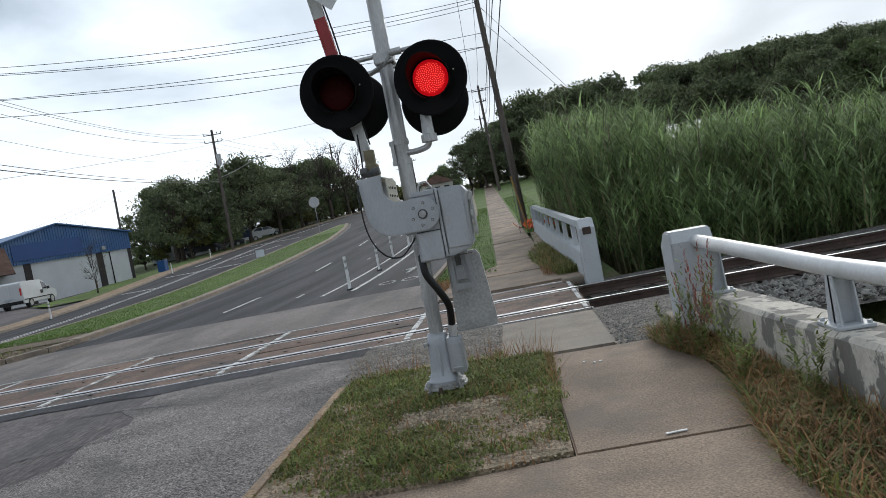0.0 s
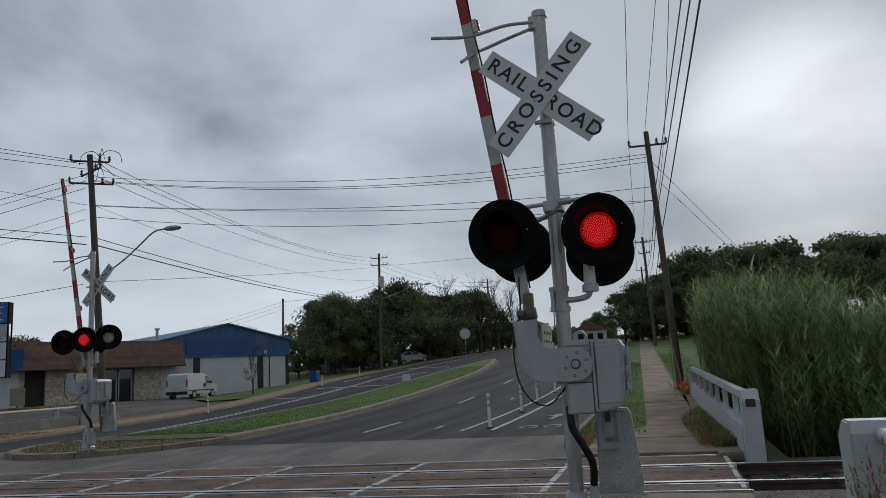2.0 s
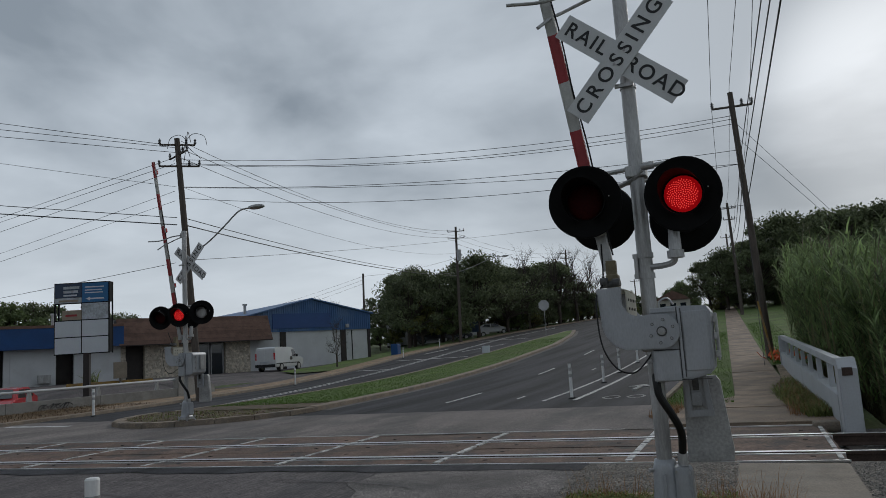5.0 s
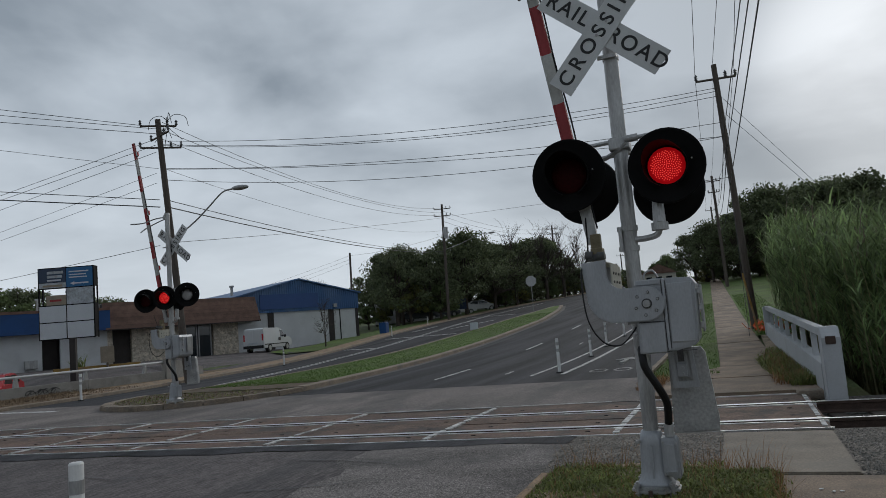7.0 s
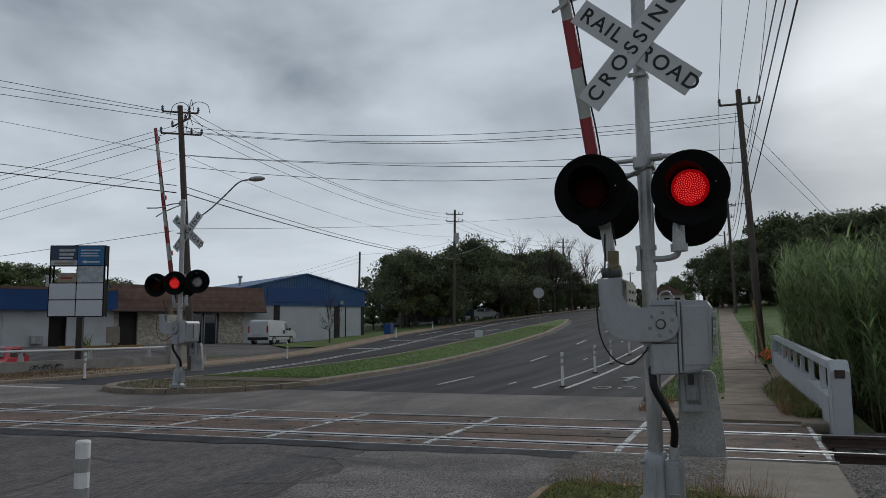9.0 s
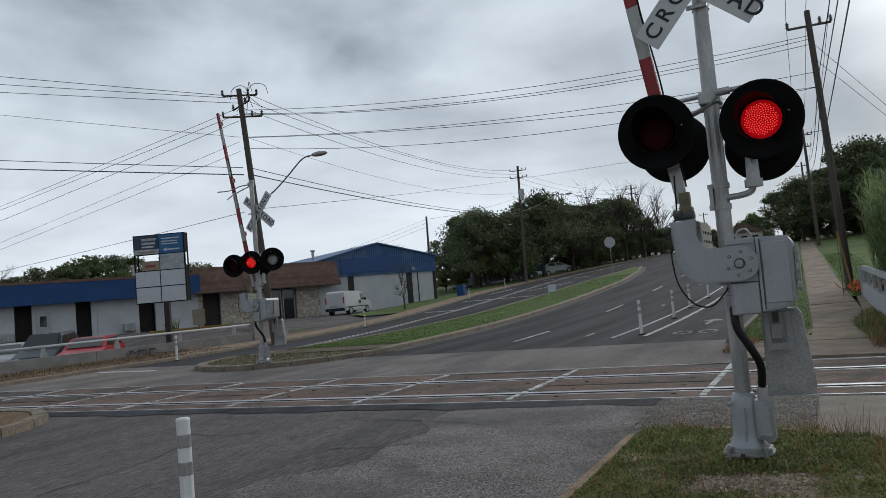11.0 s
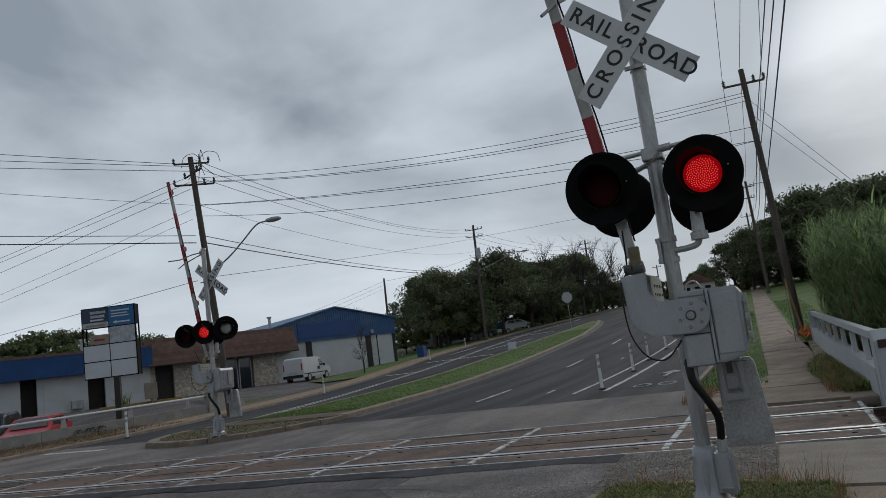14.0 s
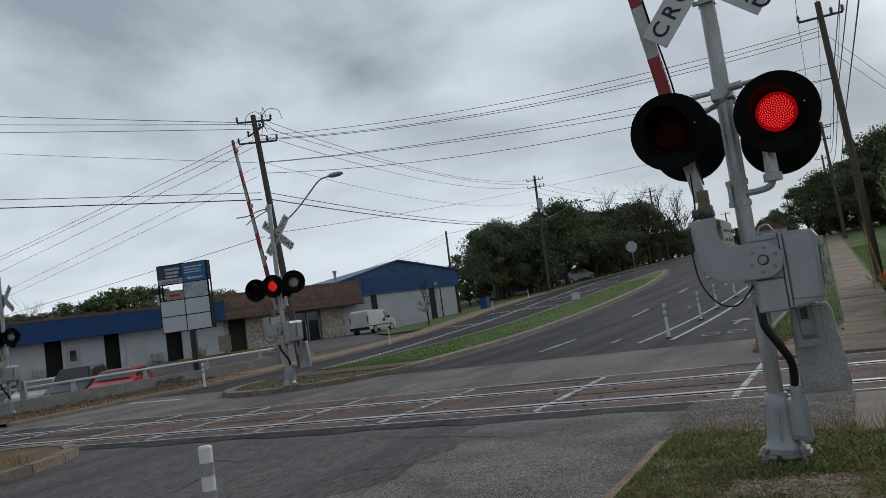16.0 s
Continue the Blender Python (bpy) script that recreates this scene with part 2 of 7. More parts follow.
M["leaf_litter"] = mat("leaf_litter", (0.13, 0.085, 0.048), 0.9, 0.3, 1, 8, 0.0, island=0.5)
M["redlens"] = mat("red_lens", (0.035, 0.002, 0.003), 0.6, 0.3, 30, 90, 0.3, spec=0.1)
M["lit_lens"] = mat("lit_lens", (0.5, 0.004, 0.008), 0.5, 0.1, 30, 90, 0.0, spec=0.1, glow=0.36)
M["led"] = mat("led", (1.0, 0.07, 0.06), 0.5, 0.05, 30, 90, 0.0, glow=1.0)
M["plate_worn"] = mat("worn_zinc", (0.42, 0.42, 0.415), 0.6, 0.3, 3, 40, 0.2, metal=0.3, stain=(0.17, 0.17, 0.17), stain_amt=0.55, stain_scale=3.2, edge=0.2)
M["lamp_red"] = mat("red_lamp", (0.5, 0.02, 0.02), 0.3, 0.1, 20, 60, 0.05)
M["sheet_w"] = mat("white_sheeting", (0.62, 0.63, 0.64), 0.5, 0.06, 3, 80, 0.03, stain=(0.5, 0.5, 0.5), stain_amt=0.35)
M["post_white"] = mat("white_plastic", (0.8, 0.8, 0.79), 0.5, 0.06, 4, 60, 0.02, stain=(0.6, 0.59, 0.57), stain_amt=0.4)
M["letter"] = mat("black_lettering", (0.02, 0.02, 0.022), 0.6, 0.1, 10, 60, 0.0)
M["arm_w"] = mat("arm_white", (0.5, 0.5, 0.48), 0.6, 0.12, 4, 50, 0.05, stain=(0.36, 0.35, 0.33), stain_amt=0.5)
M["arm_r"] = mat("arm_red", (0.34, 0.035, 0.04), 0.55, 0.15, 4, 50, 0.05)
M["brass"] = mat("dull_brass", (0.2, 0.17, 0.11), 0.5, 0.2, 10, 60, 0.1, metal=0.7)
M["cream"] = mat("cream_bracket", (0.55, 0.53, 0.45), 0.55, 0.1, 8, 60, 0.05)
M["pipe_white"] = mat("pipe_paint", (0.66, 0.665, 0.67), 0.4, 0.1, 2, 40, 0.05, stain=(0.5, 0.49, 0.48), stain_amt=0.5)
M["paint_faded"] = mat("faded_road_paint", (0.4, 0.395, 0.385), 0.8, 0.3, 6, 40, 0.2, stain=(0.06, 0.06, 0.062), stain_amt=0.8, stain_scale=9, edge=0.08)
M["bridge"] = mat("painted_rail_grey", (0.47, 0.49, 0.51), 0.55, 0.08, 2, 40, 0.1, stain=(0.42, 0.42, 0.42), stain_amt=0.4)
M["parapet"] = mat("peeling_concrete", (0.52, 0.48, 0.42), 0.85, 0.25, 2.5, 30, 0.5, stain=(0.17, 0.16, 0.145), stain_amt=0.9, stain_scale=3.4, stretch=(1, 1, 0.7), edge=0.03)
M["parapet_grey"] = mat("grey_concrete", (0.3, 0.29, 0.27), 0.85, 0.2, 1.5, 25, 0.4, stain=(0.2, 0.19, 0.175), stain_amt=0.7)
M["pole"] = mat("weathered_pole", (0.1, 0.082, 0.07), 0.9, 0.3, 3, 40, 0.5, stretch=(4, 4, 0.4))
M["wire"] = mat("wire", (0.03, 0.03, 0.033), 0.6, 0.05, 5, 20, 0.0)
M["insul"] = mat("insulator", (0.12, 0.12, 0.13), 0.4, 0.1, 10, 50, 0.0)
M["white_wall"] = mat("white_block_wall", (0.6, 0.61, 0.62), 0.85, 0.08, 0.8, 20, 0.15, stain=(0.5, 0.5, 0.5), stain_amt=0.5)
M["blue"] = mat("blue_fascia", (0.005, 0.058, 0.2), 0.55, 0.15, 1.0, 20, 0.1)
M["blue_metal"] = mat("blue_corrugated", (0.055, 0.135, 0.3), 0.5, 0.14, 0.8, 20, 0.1, stain=(0.12, 0.2, 0.34), stain_amt=0.6)
M["blue_dark"] = mat("blue_panel", (0.035, 0.085, 0.24), 0.55, 0.1, 1, 20, 0.1)
M["brown"] = mat("brown_shingle", (0.15, 0.088, 0.066), 0.85, 0.3, 2, 30, 0.4, objrand=0.2)
M["stone"] = mat("limestone_veneer", (0.5, 0.44, 0.36), 0.85, 0.3, 3, 20, 0.5, stain=(0.4, 0.34, 0.27), stain_amt=0.5, speck=(7.5, 0.3))
M["darkwood"] = mat("dark_panelling", (0.035, 0.028, 0.026), 0.7, 0.2, 3, 30, 0.2)
M["roof"] = mat("flat_roof", (0.25, 0.25, 0.25), 0.9, 0.2, 1, 20, 0.2)
M["glass"] = glass_mat("dark_glass")
M["alu"] = mat("aluminium_frame", (0.45, 0.45, 0.46), 0.45, 0.1, 5, 30, 0.05, metal=0.5)
M["sign_blue"] = mat("sign_blue", (0.02, 0.14, 0.33), 0.45, 0.08, 2, 20, 0.0)
M["sign_navy"] = mat("sign_navy", (0.03, 0.05, 0.1), 0.45, 0.08, 2, 20, 0.0)
M["sign_grey"] = mat("sign_grey", (0.42, 0.46, 0.5), 0.5, 0.25, 3, 12, 0.0, stain=(0.25, 0.25, 0.24), stain_amt=0.5, stain_scale=5)
M["sign_white"] = mat("sign_white", (0.58, 0.62, 0.66), 0.5, 0.05, 2, 20, 0.0)
M["sign_tan"] = mat("sign_tan", (0.3, 0.25, 0.19), 0.5, 0.15, 4, 20, 0.0)
M["orange"] = mat("orange_netting", (0.75, 0.13, 0.03), 0.6, 0.2, 6, 40, 0.1)
M["yellow"] = mat("yellow_kerb", (0.36, 0.22, 0.06), 0.8, 0.3, 3, 30, 0.2, stain=(0.25, 0.2, 0.15), stain_amt=0.7)
M["car_white"] = mat("car_white", (0.55, 0.56, 0.57), 0.25, 0.03, 2, 10, 0.0, spec=0.6)
M["car_dark"] = mat("car_dark", (0.03, 0.035, 0.045), 0.25, 0.05, 2, 10, 0.0, spec=0.6)
M["car_red"] = mat("car_red", (0.45, 0.02, 0.025), 0.25, 0.05, 2, 10, 0.0, spec=0.6)
M["tyre"] = mat("tyre", (0.02, 0.02, 0.021), 0.85, 0.2, 10, 40, 0.2)
M["bark"] = mat("bark", (0.07, 0.055, 0.045), 0.95, 0.35, 4, 30, 0.6)
M["leaf"] = mat("tree_leaves", (0.125, 0.15, 0.075), 0.7, 0.4, 0.25, 3, 0.0, island=0.45, trans=0.25)
M["leaf2"] = mat("tree_leaves_light", (0.125, 0.165, 0.066), 0.7, 0.4, 0.25, 3, 0.0, island=0.4, trans=0.3)
M["leaf3"] = mat("tree_leaves_yellowing", (0.17, 0.17, 0.05), 0.7, 0.4, 0.3, 3, 0.0, island=0.4, trans=0.3)
M["cane"] = mat("cane_leaves", (0.2, 0.275, 0.115), 0.6, 0.6, 0.9, 4, 0.0, island=0.6, trans=0.4)
M["cane_stem"] = mat("cane_stems", (0.2, 0.18, 0.09), 0.7, 0.3, 0.5, 6, 0.0, island=0.4)
M["plume"] = mat("cane_plumes", (0.2, 0.165, 0.12), 0.9, 0.3, 1, 8, 0.0, island=0.3)
M["weed"] = mat("weeds", (0.165, 0.195, 0.055), 0.75, 0.35, 1.0, 8, 0.0, island=0.5, trans=0.3)
M["straw"] = mat("straw", (0.3, 0.165, 0.075), 0.85, 0.3, 1, 8, 0.0, island=0.4, trans=0.2)
M["seed"] = mat("reddish_seed", (0.3, 0.11, 0.08), 0.85, 0.3, 1, 8, 0.0, island=0.4, trans=0.2)
M["water"] = mat("ditch_mud", (0.03, 0.026, 0.02), 0.5, 0.4, 1.5, 20, 0.4)


# ---- mesh helpers ----
def part(name, bm, material, parent=None, label="", smooth=False):
    """Links a bmesh as one mesh object."""
    me = bpy.data.meshes.new(name)
    bm.normal_update()
    bm.to_mesh(me)
    bm.free()
    if smooth:
        for p in me.polygons:
            p.use_smooth = True
    mats = material if isinstance(material, (list, tuple)) else [material]
    for k in mats:
        me.materials.append(M[k])
    ob = new(name, me)
    if parent:
        ob.parent = parent
    if label:
        ob["label"] = label
    return ob


def raw(name, verts, faces, material, parent=None):
    me = bpy.data.meshes.new(name)
    me.from_pydata(verts, [], faces)
    me.materials.append(M[material])
    ob = new(name, me)
    if parent:
        ob.parent = parent
    return ob


def empty(name, m=None):
    ob = new(name)
    ob.empty_display_size = 0.2
    if m is not None:
        ob.matrix_basis = m
    return ob


def box(bm, c, s, rot=None, bevel=0.0):
    mx = Matrix.Translation(c) @ (rot if rot is not None else Matrix()) @ Matrix.Diagonal((*s, 1))
    r = bmesh.ops.create_cube(bm, size=1.0, matrix=mx)
    if bevel:
        es = list({e for v in r["verts"] for e in v.link_edges})
        bmesh.ops.bevel(bm, geom=es, offset=bevel, segments=2, affect="EDGES", profile=0.6)
    return bm


def rod(bm, a, b, r, r2=None, seg=12, caps=True):
    a, b = Vector(a), Vector(b)
    d = b - a
    mx = Matrix.Translation((a + b) / 2) @ d.to_track_quat("Z", "Y").to_matrix().to_4x4()
    bmesh.ops.create_cone(bm, cap_ends=caps, segments=seg, radius1=r, radius2=r if r2 is None else r2, depth=d.length, matrix=mx)
    return bm


def tube(bm, pts, r, seg=8):
    """A round tube along points."""
    pts = [Vector(p) for p in pts]
    rings = []
    prev = None
    for i, p in enumerate(pts):
        d = (pts[min(i + 1, len(pts) - 1)] - pts[max(i - 1, 0)]).normalized()
        if prev is None:
            n = d.orthogonal().normalized()
        else:
            n = (prev - d * prev.dot(d)).normalized()
        prev = n
        bnm = d.cross(n)
        rings.append([bm.verts.new(p + (n * math.cos(2 * math.pi * k / seg) + bnm * math.sin(2 * math.pi * k / seg)) * r) for k in range(seg)])
    for a, b in zip(rings, rings[1:]):
        for k in range(seg):
            bm.faces.new((a[k], a[(k + 1) % seg], b[(k + 1) % seg], b[k]))
    bm.faces.new(rings[0][::-1]); bm.faces.new(rings[-1])
    return bm


def curve_pts(pts, n=8):
    """A smooth run of points through the given ones (Catmull-Rom)."""
    P = [Vector(p) for p in pts]
    P = [P[0] * 2 - P[1]] + P + [P[-1] * 2 - P[-2]]
    out = []
    for i in range(1, len(P) - 2):
        for k in range(n):
            t = k / n
            a, b, c, d = P[i - 1], P[i], P[i + 1], P[i + 2]
            out.append(0.5 * ((2 * b) + (c - a) * t + (2 * a - 5 * b + 4 * c - d) * t * t + (3 * b - a - 3 * c + d) * t ** 3))
    out.append(P[-2])
    return out


def prism(bm, outline, axis, lo, hi, bevel=0.0):
    """A flat outline (pairs) swept along axis 'x', 'y' or 'z' from lo to hi."""
    def put(u, v, w):
        return {"x": (w, u, v), "y": (u, w, v), "z": (u, v, w)}[axis]
    a = [bm.verts.new(put(u, v, lo)) for u, v in outline]
    b = [bm.verts.new(put(u, v, hi)) for u, v in outline]
    n = len(a)
    fs = [bm.faces.new(a), bm.faces.new(b[::-1])]
    for k in range(n):
        fs.append(bm.faces.new((a[k], b[k], b[(k + 1) % n], a[(k + 1) % n])))
    bmesh.ops.recalc_face_normals(bm, faces=fs)
    if bevel:
        es = [e for e in fs[0].edges] + [e for e in fs[1].edges]
        bmesh.ops.bevel(bm, geom=es, offset=bevel, segments=2, affect="EDGES")
    return bm


def B():
    return bmesh.new()


def sm(t):
    t = max(0.0, min(1.0, t))
    return t * t * (3 - 2 * t)


# ---- the lie of the land ----
SLOPE = 0.07          # the track's skew against the road's normal
def track_y(x, y0):
    return y0 + SLOPE * x


def rise(x, y):
    g = 0.866 * y + 0.5 * x
    u = (g - 21) / 4.0
    z = 0.068 * 4.0 * math.log1p(math.exp(max(-30, min(30, u))))
    return z if z < 5 else 5 + 0.6 * (1 - math.exp(-(z - 5) / 3))


def land(x, y):
    """Height of roads and lots."""
    z = rise(x, y)
    lot = 0.66 * sm((-x - 26.5 - 0.1 * max(0, y - 20)) / 3.5) * sm((y - 23) / 8)
    z = max(z, lot) if lot > 0 else z
    # the parking lot lies lower just behind the parapet
    d = -27.6 + 0.14 * (y - 13) - x
    return z - 0.46 * sm(d / 1.2) * sm((28 - y) / 5) * sm((y - 6) / 3) * sm((x + 41) / 4)


def terrain(x, y):
    """Height of the open ground, with the ditch and the wooded hill."""
    z = land(x, y) - 0.06
    z += 3.5 * sm((x - 8) / 45) * sm((y - 48) / 50)
    ditch = sm((x - 2.45) / 1.2) * sm((y - 13.2) / 1.2) * sm((26 - y + (x - 2) * 0.6) / 6)
    z -= 1.3 * ditch
    near = sm((x - 2.9) / 0.8) * sm((9.0 + SLOPE * x - y) / 1.0)
    z -= 0.35 * near
    if x > 1.66:
        z -= 0.4 * sm((y - SLOPE * x - 7.0) / 0.5) * sm((13.9 + SLOPE * x - y) / 0.5) * sm((x - 1.66) / 0.3)
    return z

# ---- ground, roads, pavements ----
def sheet(name, xs, ys, height, material):
    vs = [(x, y, height(x, y)) for y in ys for x in xs]
    n = len(xs)
    fs = [(j * n + i, j * n + i + 1, (j + 1) * n + i + 1, (j + 1) * n + i) for j in range(len(ys) - 1) for i in range(n - 1)]
    ob = raw(name, vs, fs, material)
    for p in ob.data.polygons:
        p.use_smooth = True
    return ob


def spaced(stops):
    out = []
    for (a, step), (b, _) in zip(stops, stops[1:]):
        n = max(1, round((b - a) / step))
        out += [a + (b - a) * k / n for k in range(n)]
    return out + [stops[-1][0]]


gx = spaced([(-3000, 600), (-600, 60), (-120, 4), (-48, 2), (-2, 0.5), (8, 1.5), (40, 4), (120, 60), (600, 600), (3000, 1)])
gy = spaced([(-3000, 600), (-600, 60), (-60, 4), (-6, 1), (8, 0.5), (20, 1.0), (45, 3), (160, 60), (640, 600), (3040, 1)])
tagged(sheet("ground", gx, gy, terrain, "ground"), "rough green verge and hillside around the crossing", "ground", kind="structure")


def strip(name, left, right, y0, y1, dz, material, label="", category="road", step=1.5, cols=None, kind="structure", thick=0.0, floor_fn=land):
    """A ribbon of ground between two edges given as functions of y."""
    rows = max(1, round((y1 - y0) / step))
    ys = [y0 + (y1 - y0) * k / rows for k in range(rows + 1)]
    w = max(abs(right(y) - left(y)) for y in (y0, (y0 + y1) / 2, y1))
    n = (cols or max(1, round(w / 1.6))) + 1
    vs, fs = [], []
    for y in ys:
        a, b = left(y), right(y)
        for i in range(n):
            x = a + (b - a) * i / (n - 1)
            vs.append((x, y, floor_fn(x, y) + dz))
    for j in range(rows):
        for i in range(n - 1):
            fs.append((j * n + i, j * n + i + 1, (j + 1) * n + i + 1, (j + 1) * n + i))
    if thick:
        base = len(vs)
        vs += [(x, y, z - thick) for x, y, z in vs]
        ring = [i for i in range(n)] + [j * n + n - 1 for j in range(1, rows + 1)] + [rows * n + i for i in range(n - 2, -1, -1)] + [j * n for j in range(rows - 1, 0, -1)]
        for a, b in zip(ring, ring[1:] + ring[:1]):
            fs.append((b, a, a + base, b + base))
    ob = raw(name, vs, fs, material)
    if label:
        tagged(ob, label, category, kind=kind)
    return ob


def lerp_line(pts):
    def f(y):
        if y <= pts[0][1]:
            return pts[0][0]
        for (x0, y0), (x1, y1) in zip(pts, pts[1:]):
            if y <= y1:
                t = (y - y0) / (y1 - y0)
                return x0 + (x1 - x0) * t
        return pts[-1][0]
    return f


kerb_r = lerp_line([(-1.17, -40), (-1.17, 4.6), (-1.21, 6.9), (-1.33, 9), (-1.4, 45), (-2.6, 70), (-4.2, 110), (-6, 170)])
med_r = lerp_line([(-11.2, 14.2), (-10.95, 18), (-11.2, 25), (-11.7, 32), (-12.15, 43), (-12.7, 54), (-14.6, 68), (-16.6, 78)])
med_l = lerp_line([(-16.6, 14.2), (-16.0, 24), (-16.3, 30), (-16.8, 40), (-17.2, 50), (-17.6, 62), (-17.6, 78)])
kerb_l = lerp_line([(-20.8, -40), (-20.8, 20), (-22.6, 32), (-25.0, 45), (-27.9, 60), (-28.4, 70), (-28.3, 77), (-27.9, 86), (-26.6, 95), (-25, 104), (-22, 117), (-19.5, 128), (-17, 150), (-15, 170)])
NEAR, FAR = 9.42, 12.85       # edges of the crossing surface at x = 0

# concrete gutter along the median's kerb
strip("gutter", lambda y: med_r(y) - 0.02, lambda y: med_r(y) + 0.32, 18.4, 78, 0.006, "gutter", "pale concrete gutter along the median", "gutter", step=2.0, cols=1)
# near approach, apron beyond the rails, and the dark carriageways
strip("road", lambda y: kerb_l(y), kerb_r, -40, 8.0, 0.0, "asphalt_old", "worn grey asphalt road at the crossing", "road")
road_near = strip("road_edge", lambda y: -3.7 - 0.25 * math.sin(y * 1.7) - 0.15 * math.sin(y * 4.1), kerb_r, -12, 8.0, 0.006, "chip", "pale chip-seal road shoulder", "road", step=0.3)


def skewed(name, x0, x1, y0, y1, dz, material, label, category="road", n=24):
    """A strip along the rails: its long edges follow the track."""
    vs, fs = [], []
    for k in range(n + 1):
        x = x0 + (x1 - x0) * k / n
        a = track_y(x, y0) if callable(y0) is False else y0(x)
        b = track_y(x, y1) if callable(y1) is False else y1(x)
        for j in range(4):
            y = a + (b - a) * j / 3
            vs.append((x, y, land(x, y) + dz))
    for k in range(n):
        for j in range(3):
            i = k * 4 + j
            fs.append((i, i + 4, i + 5, i + 1))
    return tagged(raw(name, vs, fs, material), label, category, kind="structure")


skewed("road_joint", 0.46, 1.62, 9.27, NEAR - 0.03, 0.008, "asphalt", "dark asphalt seam between slab and rails", "road", 6)
skewed("road_joint", -45, -1.3, lambda x: track_y(x, 8.93) + 0.06 * math.sin(x * 2.1) + 0.04 * math.sin(x * 5.3), NEAR + 0.06, 0.01, "asphalt", "dark patched asphalt beside the rails", "road", 160)
skewed("road_approach", -45, -3.85, lambda x: 7.9, 8.99, 0.002, "asphalt_old", "worn asphalt before the rails")
skewed("road_approach", -3.85, -1.33, lambda x: 7.99, 9.0, 0.006, "chip", "pale chip-seal before the rails")
skewed("road_apron", -26, -1.38, FAR - 0.06, lambda x: 16.9, 0.004, "apron", "weathered concrete apron beyond the rails")
skewed("road_corner", -1.4, -0.76, FAR - 0.05, lambda x: 16.1, 0.008, "apron", "concrete corner at the pavement", "pavement", 3)
strip("road_right", med_r, kerb_r, 16.8, 170, 0.0, "asphalt", "dark asphalt carriageway climbing a hill", "road", step=2.0)
strip("road_left", kerb_l, lambda y: med_l(y) if y < 78 else med_r(y) - 0.0, 16.8, 170, 0.002, "asphalt", "dark asphalt carriageway beyond the median", "road", step=2.0)
strip("road_side", lambda y: -60, lambda y: -20.8, 5.0, 8.0, -0.01, "asphalt_old", "asphalt beside the track", "road")

# crossing surface: panels between and beside the rails
RAILS = (10.06, 11.68)
surface = tagged(skewed("crossing_bed", -24, 1.62, NEAR, FAR, -0.03, "panel", "dark base of the level crossing"), kind="structure")
bands = ((NEAR, RAILS[0] - 0.05), (RAILS[0] + 0.1, (sum(RAILS)) / 2 - 0.008), (sum(RAILS) / 2 + 0.008, RAILS[1] - 0.1), (RAILS[1] + 0.05, FAR))
crossing = tagged(empty("level_crossing"), "brown concrete crossing panels between steel rails", "level crossing")
k = 0
for y0, y1 in bands:
    x = 1.62
    while x > -23:
        w = 2.5
        bm = B()
        xa, xb = x - w + 0.02, x
        bot = [(xa, track_y(xa, y0)), (xb, track_y(xb, y0)), (xb, track_y(xb, y1)), (xa, track_y(xa, y1))]
        prism(bm, bot, "z", -0.06, 0.012 + 0.006 * math.sin(k * 2.7), 0.006)
        part("panel", bm, "panel" if x > -14 else "panel_grey", crossing)
        k += 1
        x -= w
# flangeways are solid strips; their depth of shade is only dark colour
for y0 in (RAILS[0] - 0.105, RAILS[0] + 0.04, RAILS[1] - 0.105, RAILS[1] + 0.04):
    bm = B()
    prism(bm, [(-23, track_y(-23, y0)), (1.64, track_y(1.64, y0)), (1.64, track_y(1.64, y0 + 0.065)), (-23, track_y(-23, y0 + 0.065))], "z", -0.05, 0.016)
    part("flangeway", bm, "gap", crossing, "solid dark strip standing for the shaded flangeway beside the rail")
for y0 in (NEAR - 0.03, FAR + 0.01, RAILS[0] - 0.13, RAILS[0] + 0.11, RAILS[1] - 0.13, RAILS[1] + 0.11):
    bm = B()
    prism(bm, [(-23, track_y(-23, y0)), (1.64, track_y(1.64, y0)), (1.64, track_y(1.64, y0 + 0.028)), (-23, track_y(-23, y0 + 0.028))], "z", -0.05, 0.024)
    part("edge_strip", bm, "steel", crossing, "bright steel edge strip")
bm = B()
box(bm, (0, 0, 0), (0.06, 0.035, 0.006))
pocket = part("lifting_pocket", bm, "black", crossing)
first_pocket = True
for i in range(9):
    for y0 in (9.75, 10.5, 11.2, 12.2):
        for dx in (0.35, 1.9):
            x = 1.62 - 2.5 * i - dx
            o = pocket if first_pocket else new("lifting_pocket", pocket.data)
            first_pocket = False
            o.parent = crossing
            o.location = (x, track_y(x, y0), 0.019)
for xs in (1.56, -0.85, -3.42, -5.9, -8.3, -10.75, -13.3, -16.2, -19):
    for seg in range(4):
        ya, yb = NEAR + 0.15 + seg * 0.82, NEAR + 0.15 + seg * 0.82 + 0.72
        bm = B()
        hw = 0.028 if xs > 0 else 0.042
        prism(bm, [(xs - hw, track_y(xs, ya)), (xs + hw, track_y(xs, ya)), (xs + hw, track_y(xs, yb)), (xs - hw, track_y(xs, yb))], "z", 0.0, 0.023)
        part("painted_line", bm, "paint_w", crossing, "worn white painted line")


def rail_profile(top):
    return [(-0.07, top - 0.16), (0.07, top - 0.16), (0.07, top - 0.145), (0.012, top - 0.12), (0.012, top - 0.045), (0.036, top - 0.035), (0.036, top), (-0.036, top), (-0.036, top - 0.035), (-0.012, top - 0.045), (-0.012, top - 0.12), (-0.07, top - 0.145)]


